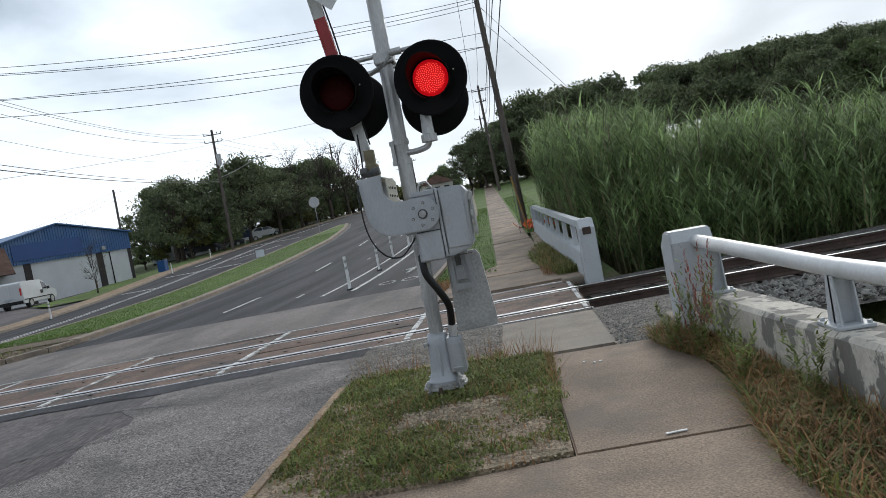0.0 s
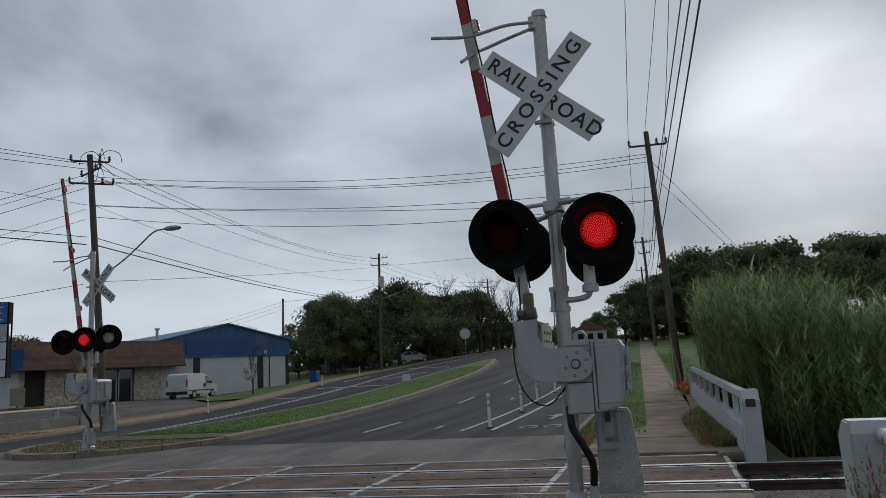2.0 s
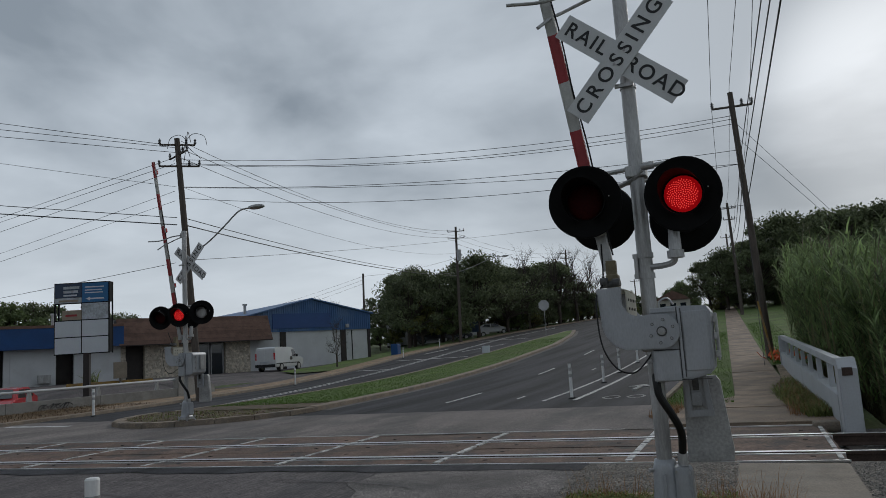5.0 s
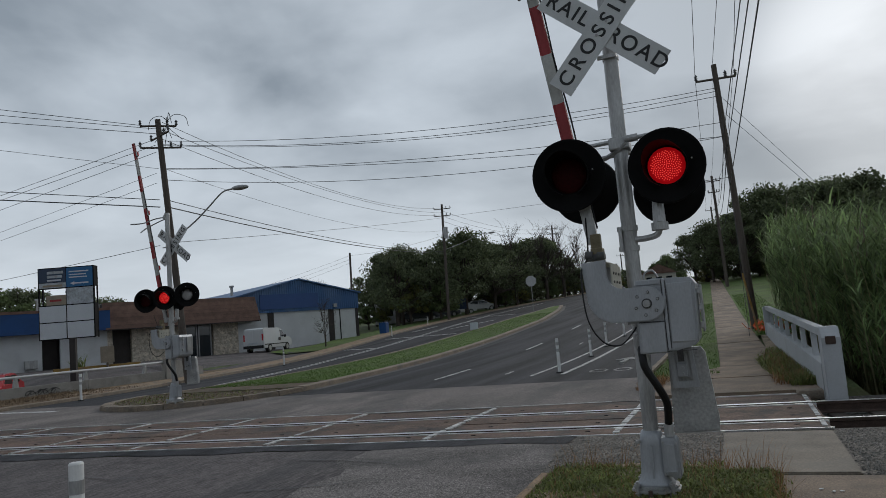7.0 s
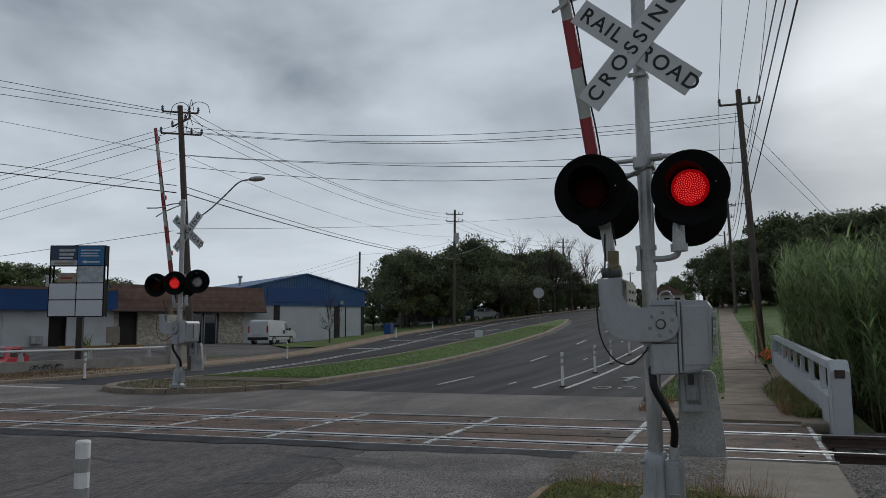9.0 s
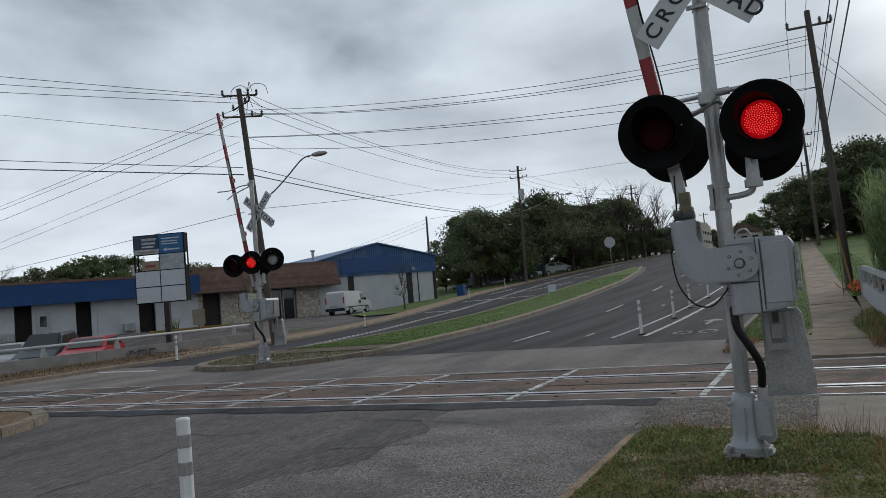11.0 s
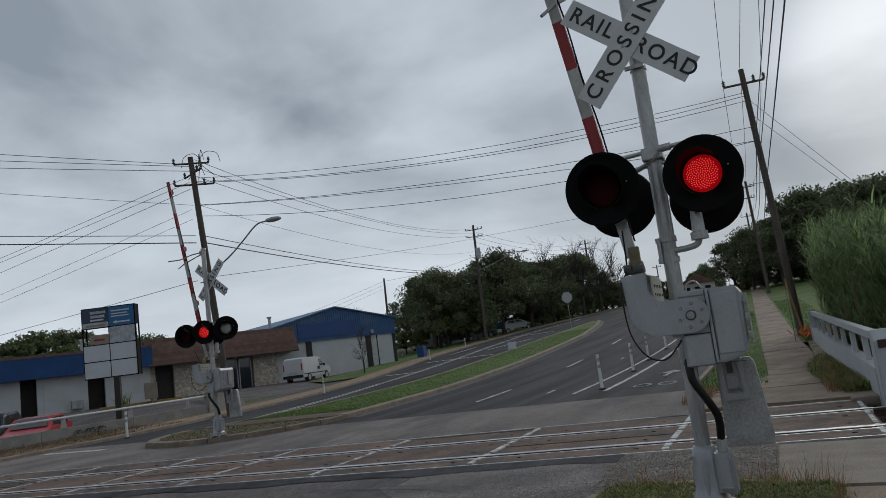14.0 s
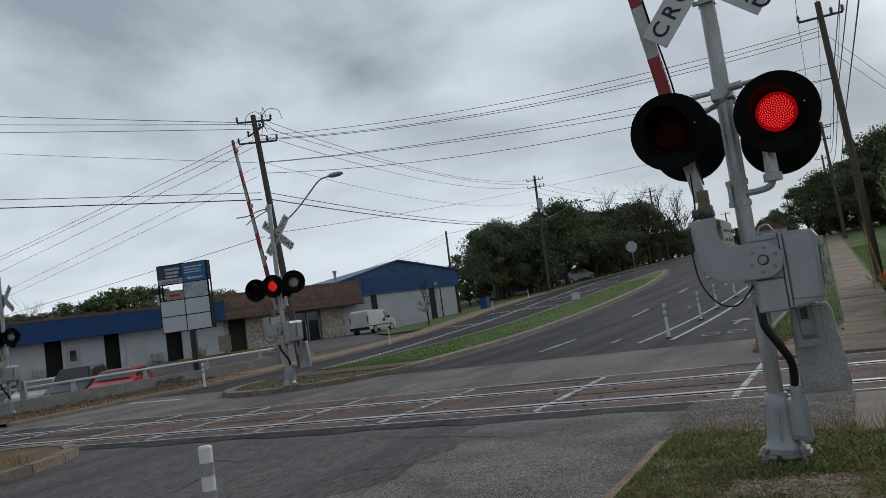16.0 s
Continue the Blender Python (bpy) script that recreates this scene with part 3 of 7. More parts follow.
for y0 in RAILS:
    rail = tagged(empty("rail"), "steel running rail with a bright worn head", "rail", "rails of the track")
    bm = B()
    prof = rail_profile(0.028)
    a = [bm.verts.new((-70, track_y(-70, y0) + u, v)) for u, v in prof]
    b = [bm.verts.new((70, track_y(70, y0) + u, v)) for u, v in prof]
    for i in range(len(a)):
        bm.faces.new((a[i], a[(i + 1) % len(a)], b[(i + 1) % len(a)], b[i]))
    part("web", bm, "rust", rail, "rusty brown rail side")
    bm = B()
    prism(bm, [(-70, track_y(-70, y0) - 0.026), (70, track_y(70, y0) - 0.026), (70, track_y(70, y0) + 0.026), (-70, track_y(-70, y0) + 0.026)], "z", 0.026, 0.034)
    part("head", bm, "steel", rail, "polished rail head")

# open track to the side of the pavement
skewed("ballast_bed", 1.66, 70, lambda x: track_y(x, 7.6), lambda x: track_y(x, 13.6), -0.19, "ballast_bed", "dark gravel bed under the open track", "ballast", 30)
skewed("ballast_bed", -70, -23, lambda x: track_y(x, 8.6), lambda x: track_y(x, 13.4), -0.1, "ballast_bed", "dark gravel bed under the open track", "ballast", 20)
tie_me = None
for i in range(70):
    x = 1.95 + i * 0.52
    if tie_me is None:
        bm = B()
        box(bm, (0, 0, 0), (0.22, 2.6, 0.16), bevel=0.012)
        t = part("railway_tie", bm, "tie")
        tie_me = t.data
    else:
        t = new("railway_tie", tie_me)
    t.matrix_basis = Matrix.Translation((x, track_y(x, sum(RAILS) / 2), -0.215)) @ Matrix.Rotation(math.atan(SLOPE), 4, "Z")
    tagged(t, "dark weathered timber railway tie", "railway tie", "ties under the open track")

rng = random.Random(4)


def stones(name, count, place, size, material, label, category, seed=1):
    """Many small broken stones in one mesh."""
    r = np.random.RandomState(seed)
    vs, fs = [], []
    for i in range(count):
        x, y, z = place(r)
        s = size * (0.5 + r.rand())
        p = (r.rand(6, 3) - 0.5) * 0.5
        base = np.array([(1, 0, 0), (-1, 0, 0), (0, 1, 0), (0, -1, 0), (0, 0, 0.8), (0, 0, -0.8)]) + p
        b = len(vs)
        vs += [tuple(v) for v in base * s * 0.5 + (x, y, z)]
        fs += [(b + q[0], b + q[1], b + q[2]) for q in ((0, 2, 4), (2, 1, 4), (1, 3, 4), (3, 0, 4), (2, 0, 5), (1, 2, 5), (3, 1, 5), (0, 3, 5))]
    return tagged(raw(name, vs, fs, material), label, category, kind="stuff")


def ballast_at(r):
    x = 2.6 + r.rand() ** 1.5 * 22
    y = 7.7 + r.rand() * 1.9
    return x, track_y(x, y), -0.17 + 0.06 * r.rand()


stones("ballast", 9000, ballast_at, 0.075, "ballast", "grey crushed stone beside the rails", "ballast", 2)
stones("ballast", 2500, lambda r: (lambda x: (x, track_y(x, 10.2 + r.rand() * 1.3), -0.16))(2.0 + r.rand() * 16), 0.06, "ballast_bed", "brown dirty stone between the rails", "ballast", 3)

# gravel between grass and panels, and beside the slab
skewed("gravel_strip", -1.37, 0.46, lambda x: 7.0, NEAR, 0.004, "gravel", "grey gravel strip before the rails", "gravel", 4)
skewed("gravel_strip", 1.6, 2.62, lambda x: 6.9, NEAR, -0.012, "gravel", "grey gravel beside the pavement slab", "gravel", 4)
stones("gravel", 2600, lambda r: (lambda x: (x, 7.2 + r.rand() * (NEAR - 7.3 + SLOPE * x), 0.006))(-1.28 + r.rand() * 1.72), 0.028, "ballast", "loose grey gravel", "gravel", 5)
stones("gravel", 2600, lambda r: (lambda x: (x, 6.95 + r.rand() * (NEAR - 6.95 + SLOPE * x), -0.008))(1.62 + r.rand() * 0.95), 0.032, "ballast", "loose grey gravel", "gravel", 6)

# pavement slabs
pave = tagged(empty("pavement"), "brown-grey concrete pavement slabs with dark joints", "pavement", kind="structure")


def slab(outline, z0, z1, m="walkway"):
    bm = B()
    prism(bm, outline, "z", z0, z1, 0.012)
    return part("slab", bm, m, pave)


slab([(0.455, 7.07), (1.59, 7.07), (1.6, 9.28), (0.455, 9.26)], -0.12, 0.03, "slab")
slab([(0.94, 4.2), (2.14, 4.26), (2.14, 7.04), (0.9, 7.055)], -0.12, 0.012)
slab([(-1.04, 2.0), (2.1, 2.0), (2.14, 4.245), (0.95, 4.185), (-0.1, 4.03), (-1.04, 3.99)], -0.12, 0.012)
slab([(-1.04, -3), (2.1, -3), (2.1, 1.985), (-1.04, 1.985)], -0.12, 0.012)
y = 13.05
first = True
while y < 110:
    ln = 2.4 if y < 30 else 3.6
    xl = lambda v: 0.42 - 0.031 * (v - 12) if v < 60 else -1.07 - 0.03 * (v - 60)
    width = lambda v: 1.25 if v > 17 else 1.25 + 0.3 * (17 - v) / 4
    left0, left1 = (-0.75 if y < 15.6 else xl(y)), (-0.75 if y + ln < 15.7 else xl(y + ln))
    bm = B()
    o = [(left0, y + 0.01), (xl(y) + width(y), y + 0.003), (xl(y + ln) + width(y + ln), y + ln - 0.004), (left1, y + ln - 0.004)]
    vs = [bm.verts.new((a, b, land(a, b) + 0.045 + 0.008 * math.sin(y * 3.3))) for a, b in o] + [bm.verts.new((a, b, land(a, b) - 0.1)) for a, b in o]
    for f in ((0, 1, 2, 3), (7, 6, 5, 4), (0, 4, 5, 1), (1, 5, 6, 2), (2, 6, 7, 3), (3, 7, 4, 0)):
        bm.faces.new([vs[i] for i in f])
    part("slab", bm, "walkway", pave)
    y += ln

# lawn strips beside the far pavement, median, left verge
strip("lawn", lambda y: kerb_r(y) + 0.15, lambda y: 0.42 - 0.031 * (y - 12) - 0.01 if y < 60 else -1.08 - 0.03 * (y - 60), 16.2, 110, 0.035, "lawn", "narrow mown grass strip beside the kerb", "grass", cols=1, kind="stuff")
strip("lawn", lambda y: 1.68 - 0.031 * (y - 12) if y < 60 else 0.19 - 0.03 * (y - 60), lambda y: 2.2 + 0.03 * y, 27, 110, 0.05, "lawn", "mown grass between pavement and reeds", "grass", cols=2, kind="stuff")
strip("grass_verge", lambda y: 1.35, lambda y: 2.3, 13.8, 27.5, 0.03, "soil", "rough soil verge beside the bridge rail", "grass", cols=2, kind="stuff")


def kerb_run(name, line, y0, y1, w=0.16, h=0.13, side=1, step=3.0, label="tan concrete kerb", m="kerb"):
    """Kerb stones along a line, one object each."""
    top = tagged(empty(name), label, "kerb", kind="structure")
    y = y0
    while y < y1 - 0.01:
        e = min(y1, y + step)
        bm = B()
        a, b = line(y), line(e - 0.012)
        vs = []
        for (x, yy) in ((a, y), (b, e - 0.012)):
            z = land(x, yy)
            for dx, dz in ((0, -0.08), (0.02 * side, h - 0.02), (0.05 * side, h), (w * side, h), (w * side, -0.08)):
                vs.append(bm.verts.new((x + dx, yy, z + dz)))
        for i in range(5):
            bm.faces.new((vs[i], vs[(i + 1) % 5], vs[5 + (i + 1) % 5], vs[5 + i]))
        bm.faces.new(vs[:5][::-1]); bm.faces.new(vs[5:])
        bmesh.ops.recalc_face_normals(bm, faces=bm.faces[:])
        part("kerb_stone", bm, m, top)
        y = e
    return top


kerb_run("kerb", kerb_r, -12, 7.0, 0.12, 0.045, 1, m="kerb_tan")
kerb_run("kerb", kerb_r, 16.0, 110, 0.16, 0.11, 1)
kerb_run("kerb", med_r, 18.2, 78, 0.35, 0.14, -1, label="weathered concrete median kerb")
kerb_run("kerb", med_l, 18.2, 78, 0.3, 0.14, 1)
kerb_run("kerb", kerb_l, 12.2, 130, 0.2, 0.12, -1)


def nose(name, cx, cy, rx, ry, a0, a1, label):
    """A rounded kerb nose at a median's end."""
    top = tagged(empty(name), label, "kerb", kind="structure")
    n = 10
    for i in range(n):
        t0, t1 = a0 + (a1 - a0) * i / n, a0 + (a1 - a0) * (i + 0.97) / n
        bm = B()
        o = []
        for t, f in ((t0, 1), (t1, 1), (t1, 0.9), (t0, 0.9)):
            o.append((cx + rx * f * math.cos(t), cy + ry * f * math.sin(t)))
        prism(bm, o, "z", -0.08, 0.14, 0.02)
        part("kerb_stone", bm, "kerb", top)
    return top


nose("kerb", -13.9, 18.2, 2.95, 3.6, math.pi * 2, math.pi, "rounded tan kerb at the median's end")
strip("median_lawn", lambda y: med_l(y) + 0.28, lambda y: med_r(y) - 0.33, 20.4, 77.5, 0.13, "lawn", "mown green grass on the median", "grass", step=1.5, cols=4, kind="stuff")
strip("median_soil", lambda y: med_l(y) + 0.28, lambda y: med_r(y) - 0.33, 18.2, 20.4, 0.125, "dirt", "bare brown soil and dead leaves on the median", "soil", step=1.1, cols=4, kind="stuff")
bm = B()
prism(bm, [(-13.9 + 2.7 * math.cos(t), 18.25 + 3.3 * math.sin(t)) for t in [math.pi + math.pi * i / 14 for i in range(15)]], "z", 0.0, 0.12)
tagged(part("median_soil", bm, "dirt"), "bare brown soil at the median's end", "soil", kind="stuff")
# near median
nose("kerb", -12.5, 5.7, 2.3, 2.6, 0, math.pi, "rounded tan kerb at the near median's end")
kerb_run("kerb", lambda y: -10.2, -12, 5.7, 0.25, 0.14, -1)
kerb_run("kerb", lambda y: -14.8, -12, 5.7, 0.25, 0.14, 1)
bm = B()
prism(bm, [(-14.6, -12), (-10.42, -12), (-10.42, 5.7)] + [(-12.5 + 2.08 * math.cos(t), 5.7 + 2.35 * math.sin(t)) for t in [math.pi * i / 12 for i in range(1, 12)]] + [(-14.6, 5.7)], "z", 0.0, 0.12)
tagged(part("median_soil", bm, "dry"), "dry grass and soil on the near median", "soil", kind="stuff")
# left pavement and dry bank
strip("verge_left", lambda y: kerb_l(y) - 2.2, lambda y: kerb_l(y) - 0.2, 12.2, 20.5, 0.1, "dry", "dry brown grass beside the kerb", "grass", cols=2, kind="stuff")
strip("pavement_left", lambda y: kerb_l(y) - 2.2, lambda y: kerb_l(y) - 0.2, 20.5, 130, 0.11, "kerb_tan", "tan concrete pavement beyond the road", "pavement", cols=2)
strip("verge_left", lambda y: kerb_l(y) - 5.0, lambda y: kerb_l(y) - 2.2, 9.0, 34, 0.07, "dry", "dry brown grass bank below the parapet", "grass", cols=2, kind="stuff")
strip("verge_left", lambda y: kerb_l(y) - 6.5, lambda y: kerb_l(y) - 2.2, 46, 120, 0.12, "lawn", "green verge below the trees", "grass", cols=3, kind="stuff")
strip("parking_lot", lambda y: -75, lambda y: kerb_l(y) - (4.6 if y < 33 else 2.15 if y < 46.5 else 6.4), 10, 58, 0.03, "asphalt_old", "worn asphalt parking lot before the shops", "parking lot", cols=30)

# grass patch round the signal
bm = B()
prism(bm, [(-1.05, 4.0), (-0.1, 4.04), (0.93, 4.2), (0.89, 7.05), (0.45, 7.12), (0.3, 7.4), (-0.4, 7.5), (-1.09, 7.1)], "z", -0.1, 0.035)
tagged(part("soil_patch", bm, "soil"), "sandy soil patch with weeds round the signal", "soil", kind="stuff")


# ---- road markings ----
def paint(x0, y0, x1, y1, w=0.12, label="worn white road line", dz=0.012):
    ln = math.hypot(x1 - x0, y1 - y0)
    n = max(1, round(ln / 1.5))
    nx, ny = -(y1 - y0) / ln * w / 2, (x1 - x0) / ln * w / 2
    vs, fs = [], []
    for i in range(n + 1):
        t = i / n
        x, y = x0 + (x1 - x0) * t, y0 + (y1 - y0) * t
        for s in (1, -1):
            a, b = x + nx * s, y + ny * s
            vs.append((a, b, land(a, b) + dz))
    fs = [(2 * i, 2 * i + 1, 2 * i + 3, 2 * i + 2) for i in range(n)]
    return tagged(raw("road_marking", vs, fs, "paint_w"), label, "road marking", "road markings", kind="structure")


for i in range(9):
    y = 19.4 + i * 11.0
    paint(-7.4 - 0.03 * (y - 19), y, -7.5 - 0.03 * (y - 19), y + 3.2)
    paint(-5.45 - 0.01 * (y - 19), y + 0.4, -5.46 - 0.01 * (y - 19), y + 1.2, 0.08)
paint(-4.45, 18.8, -4.0, 44, 0.12)
paint(-3.62, 18.8, -3.4, 36, 0.14)
# double line of the far carriageway and its hatching
LINE = [(-16.9, 19.5), (-17.75, 24), (-20.5, 37), (-22.1, 51), (-23.5, 63.5), (-24.6, 78), (-23.2, 96)]
for o in (-0.16, 0.16):
    for (xa, ya), (xb, yb) in zip(LINE, LINE[1:]):
        paint(xa + o, ya, xb + o, yb, 0.13, "solid white double line")
for xa, ya, xb, yb in ((-25.6, 53.2, -18.4, 50.1), (-26.2, 60, -26.1, 65.5), (-27.3, 76.7, -20.1, 71.9), (-21.9, 57.7, -20.0, 64.3), (-24.4, 44.5, -21.4, 43.2)):
    paint(xa, ya, xb, yb, 0.28, "white transverse road line")
paint(-17.6, 15.6, -20.4, 15.8, 0.3, "white stop line")
# cycle symbol and arrow
for k in range(2):
    bm = B()
    c = (-2.75 + 0.62 * k, 19.2)
    ring = [(c[0] + 0.24 * math.cos(a), c[1] + 0.42 * math.sin(a)) for a in [i * math.pi / 8 for i in range(16)]]
    inner = [(c[0] + 0.17 * math.cos(a), c[1] + 0.32 * math.sin(a)) for a in [i * math.pi / 8 for i in range(16)]]
    va = [bm.verts.new((x, y, land(x, y) + 0.013)) for x, y in ring]
    vb = [bm.verts.new((x, y, land(x, y) + 0.013)) for x, y in inner]
    for i in range(16):
        bm.faces.new((va[i], va[(i + 1) % 16], vb[(i + 1) % 16], vb[i]))
    tagged(part("road_marking", bm, "paint_faded"), "faded white cycle symbol wheel", "road marking", "road markings", kind="structure")
bm = B()
prism(bm, [(-2.5, 21.0), (-2.38, 21.0), (-2.38, 22.2), (-2.1, 22.2), (-2.44, 23.2), (-2.78, 22.2), (-2.5, 22.2)], "z", 0.06, 0.13)
tagged(part("road_marking", bm, "paint_faded"), "faded white lane arrow", "road marking", "road markings", kind="structure")


# cracks in the paving
def crack(x, y, ang, length, seed, w=0.014):
    q = random.Random(seed)
    pts = [(x, y)]
    a = ang
    while length > 0:
        a += q.uniform(-0.5, 0.5)
        a = ang + (a - ang) * 0.8
        st = 0.12 + 0.15 * q.random()
        pts.append((pts[-1][0] + math.cos(a) * st, pts[-1][1] + math.sin(a) * st))
        length -= st
    vs, fs = [], []
    for i, (px, py) in enumerate(pts):
        k = w * (0.4 + q.random()) * (1 - 0.7 * i / len(pts))
        vs += [(px - math.sin(ang) * k, py + math.cos(ang) * k, land(px, py) + 0.017), (px + math.sin(ang) * k, py - math.cos(ang) * k, land(px, py) + 0.017)]
    fs = [(2 * i, 2 * i + 1, 2 * i + 3, 2 * i + 2) for i in range(len(pts) - 1)]
    return tagged(raw("road_crack", vs, fs, "rubber"), "thin dark crack in the road surface", "crack", "cracks in the road", kind="structure")


for k, (x, y, a, ln) in enumerate(((-4.2, 6.3, 0.1, 1.8), (-3.0, 7.6, 2.9, 2.6), (-6.0, 4.2, 1.4, 4.0), (-7.5, 7.0, 0.2, 2.4), (-8.6, 3.0, 1.6, 5.0), (-5.6, 14.6, 0.1, 0.7), (-5.5, 14.9, 0.5, 0.5), (-6.8, 13.9, 0.05, 3.4), (-3.4, 15.6, 0.3, 1.5), (-9.0, 15.2, 0.1, 2.2), (-5.4, 6.9, 0.4, 0.35), (-5.2, 6.8, 0.5, 0.35), (-10.3, 13.8, 0.2, 2.0))):
    crack(x, y, a, ln, k)


# ---- grade-crossing signals ----
def lettering(text, height, ob_parent, m, spacing=1.0):
    cu = bpy.data.curves.new("lettering", "FONT")
    cu.body, cu.size, cu.align_x, cu.align_y, cu.extrude, cu.offset = text, height, "CENTER", "CENTER", 0.001, 0.0025
    cu.space_character = spacing
    tmp = new("tmp", cu)
    deps = bpy.context.evaluated_depsgraph_get()
    me = bpy.data.meshes.new_from_object(tmp.evaluated_get(deps))
    bpy.data.objects.remove(tmp)
    me.materials.clear()
    me.materials.append(M["letter"])
    ob = new("lettering", me)
    ob.parent = ob_parent
    ob.matrix_basis = m
    return ob


FACE = Matrix.Rotation(radians(90), 4, "X")      # a flat drawing stood up to face the camera's side


def blade(parent, ang, y, texts, cx, cz):
    bm = B()
    box(bm, (0, 0, 0), (1.22, 0.229, 0.008), bevel=0.002)
    ob = part("blade", bm, "sheet_w", parent, "white reflective blade with black letters")
    ob.matrix_basis = Matrix.Translation((cx, y, cz)) @ Matrix.Rotation(radians(-ang), 4, "Y") @ FACE
    for text, off in texts:
        lettering(text, 0.18, ob, Matrix.Translation((off, 0, 0.006)), 1.42 if len(text) > 4 else 1.22)
    bm = B()
    for dx in (-0.07, 0.07):
        rod(bm, (dx, 0, 0.0), (dx, 0, 0.012), 0.012, seg=8)
    part("bolt", bm, "galv", ob)
    return ob


def lamp_head(parent, x, y, z, facing, yaw=0.0, tilt=0.0, lens="redlens", back="black", lit=False):
    """A flashing-light head: round background, deep hood, lens and housing."""
    mx = Matrix.Translation((x, y, z)) @ Matrix.Rotation(radians(yaw + (0 if facing < 0 else 180)), 4, "Z") @ Matrix.Rotation(radians(tilt), 4, "X")
    head = None
    bm = B()
    seg = 40
    # dished background with a rolled rim, facing -y
    prof = [(0.0, 0.02), (0.15, 0.02), (0.285, 0.0), (0.305, -0.012), (0.308, 0.0), (0.29, 0.022), (0.15, 0.045), (0.0, 0.045)]
    rings = [[bm.verts.new((r * math.cos(2 * math.pi * k / seg), yy, r * math.sin(2 * math.pi * k / seg))) for k in range(seg)] for r, yy in prof if r > 0]
    for a, b in zip(rings, rings[1:]):
        for k in range(seg):
            bm.faces.new((a[k], a[(k + 1) % seg], b[(k + 1) % seg], b[k]))
    bm.faces.new(rings[0]); bm.faces.new(rings[-1][::-1])
    bmesh.ops.recalc_face_normals(bm, faces=bm.faces[:])
    head = part("background_disc", bm, back, parent, "round black background disc", smooth=True)
    head.matrix_basis = mx
    for dx, dz in ((-0.03, 0.21), (0.2, 0.03)):
        bm = B()
        rod(bm, (dx, 0.012, dz), (dx, -0.004, dz), 0.006, seg=6)
        part("screw", bm, "sheet_w", head, "small bright screw")
    bm = B()
    # hood: a shell round the lens, longer above
    n = 28
    outer, inner = [], []
    for k in range(n + 1):
        a = radians(-70) + radians(320) * k / n
        depth = 0.10 + 0.20 * max(0.0, math.sin(a)) ** 0.7
        c, s = math.cos(a), math.sin(a)
        outer.append((bm.verts.new((0.170 * c, 0.015, 0.170 * s)), bm.verts.new((0.176 * c, -depth, 0.176 * s))))
        inner.append((bm.verts.new((0.164 * c, 0.015, 0.164 * s)), bm.verts.new((0.170 * c, -depth, 0.170 * s))))
    for k in range(n):
        bm.faces.new((outer[k][0], outer[k][1], outer[k + 1][1], outer[k + 1][0]))
        bm.faces.new((inner[k][0], inner[k + 1][0], inner[k + 1][1], inner[k][1]))
        bm.faces.new((outer[k][1], inner[k][1], inner[k + 1][1], outer[k + 1][1]))
    part("hood", bm, "black", head, "deep black sun hood")
    bm = B()
    bmesh.ops.create_uvsphere(bm, u_segments=24, v_segments=10, radius=0.15, matrix=Matrix.Translation((0, 0.012, 0)) @ Matrix.Diagonal((1, 0.22, 1, 1)))
    lz = part("lens", bm, "lit_lens" if lit else lens, head, "lit red lens" if lit else "unlit lens, dark red or plain grey", smooth=True)
    if lit:
        bm = B()
        for k in range(150):
            rr, a = 0.122 * math.sqrt((k + 0.5) / 150), k * 2.39996
            yy = 0.012 - 0.033 * math.sqrt(max(0, 1 - (rr / 0.15) ** 2)) - 0.002
            bmesh.ops.create_circle(bm, cap_ends=True, segments=6, radius=0.0046, matrix=Matrix.Translation((rr * math.cos(a), yy, rr * math.sin(a))) @ Matrix.Rotation(radians(90), 4, "X"))
        ob = part("light_face", bm, "led", lz, "glowing red light face of fine dots")
        ob["kind"] = "stuff"
    bm = B()
    rod(bm, (0, 0.04, 0), (0, 0.17, 0), 0.15, 0.12, 20)
    box(bm, (0, 0.12, 0.14), (0.08, 0.09, 0.08), bevel=0.01)
    part("housing", bm, "black", head, smooth=False)
    return head


def arm_outline():
    """The J-shaped bracket that carries the gate arm."""
    o = [(-0.365, 1.925), (-0.345, 1.70)]
    for k in range(9):
        a = radians(182 + 88 * k / 8)
        o.append((-0.115 + 0.225 * math.cos(a), 1.652 + 0.225 * math.sin(a)))
    for k in range(11):
        a = radians(-90 + 180 * k / 10)
        o.append((0.12 + 0.135 * math.cos(a), 1.56 + 0.135 * math.sin(a)))
    for k in range(7):
        a = radians(-95 - 80 * k / 6)
        o.append((-0.04 + 0.13 * math.cos(a), 1.82 + 0.13 * math.sin(a)))
    o.append((-0.165, 1.935))
    return o


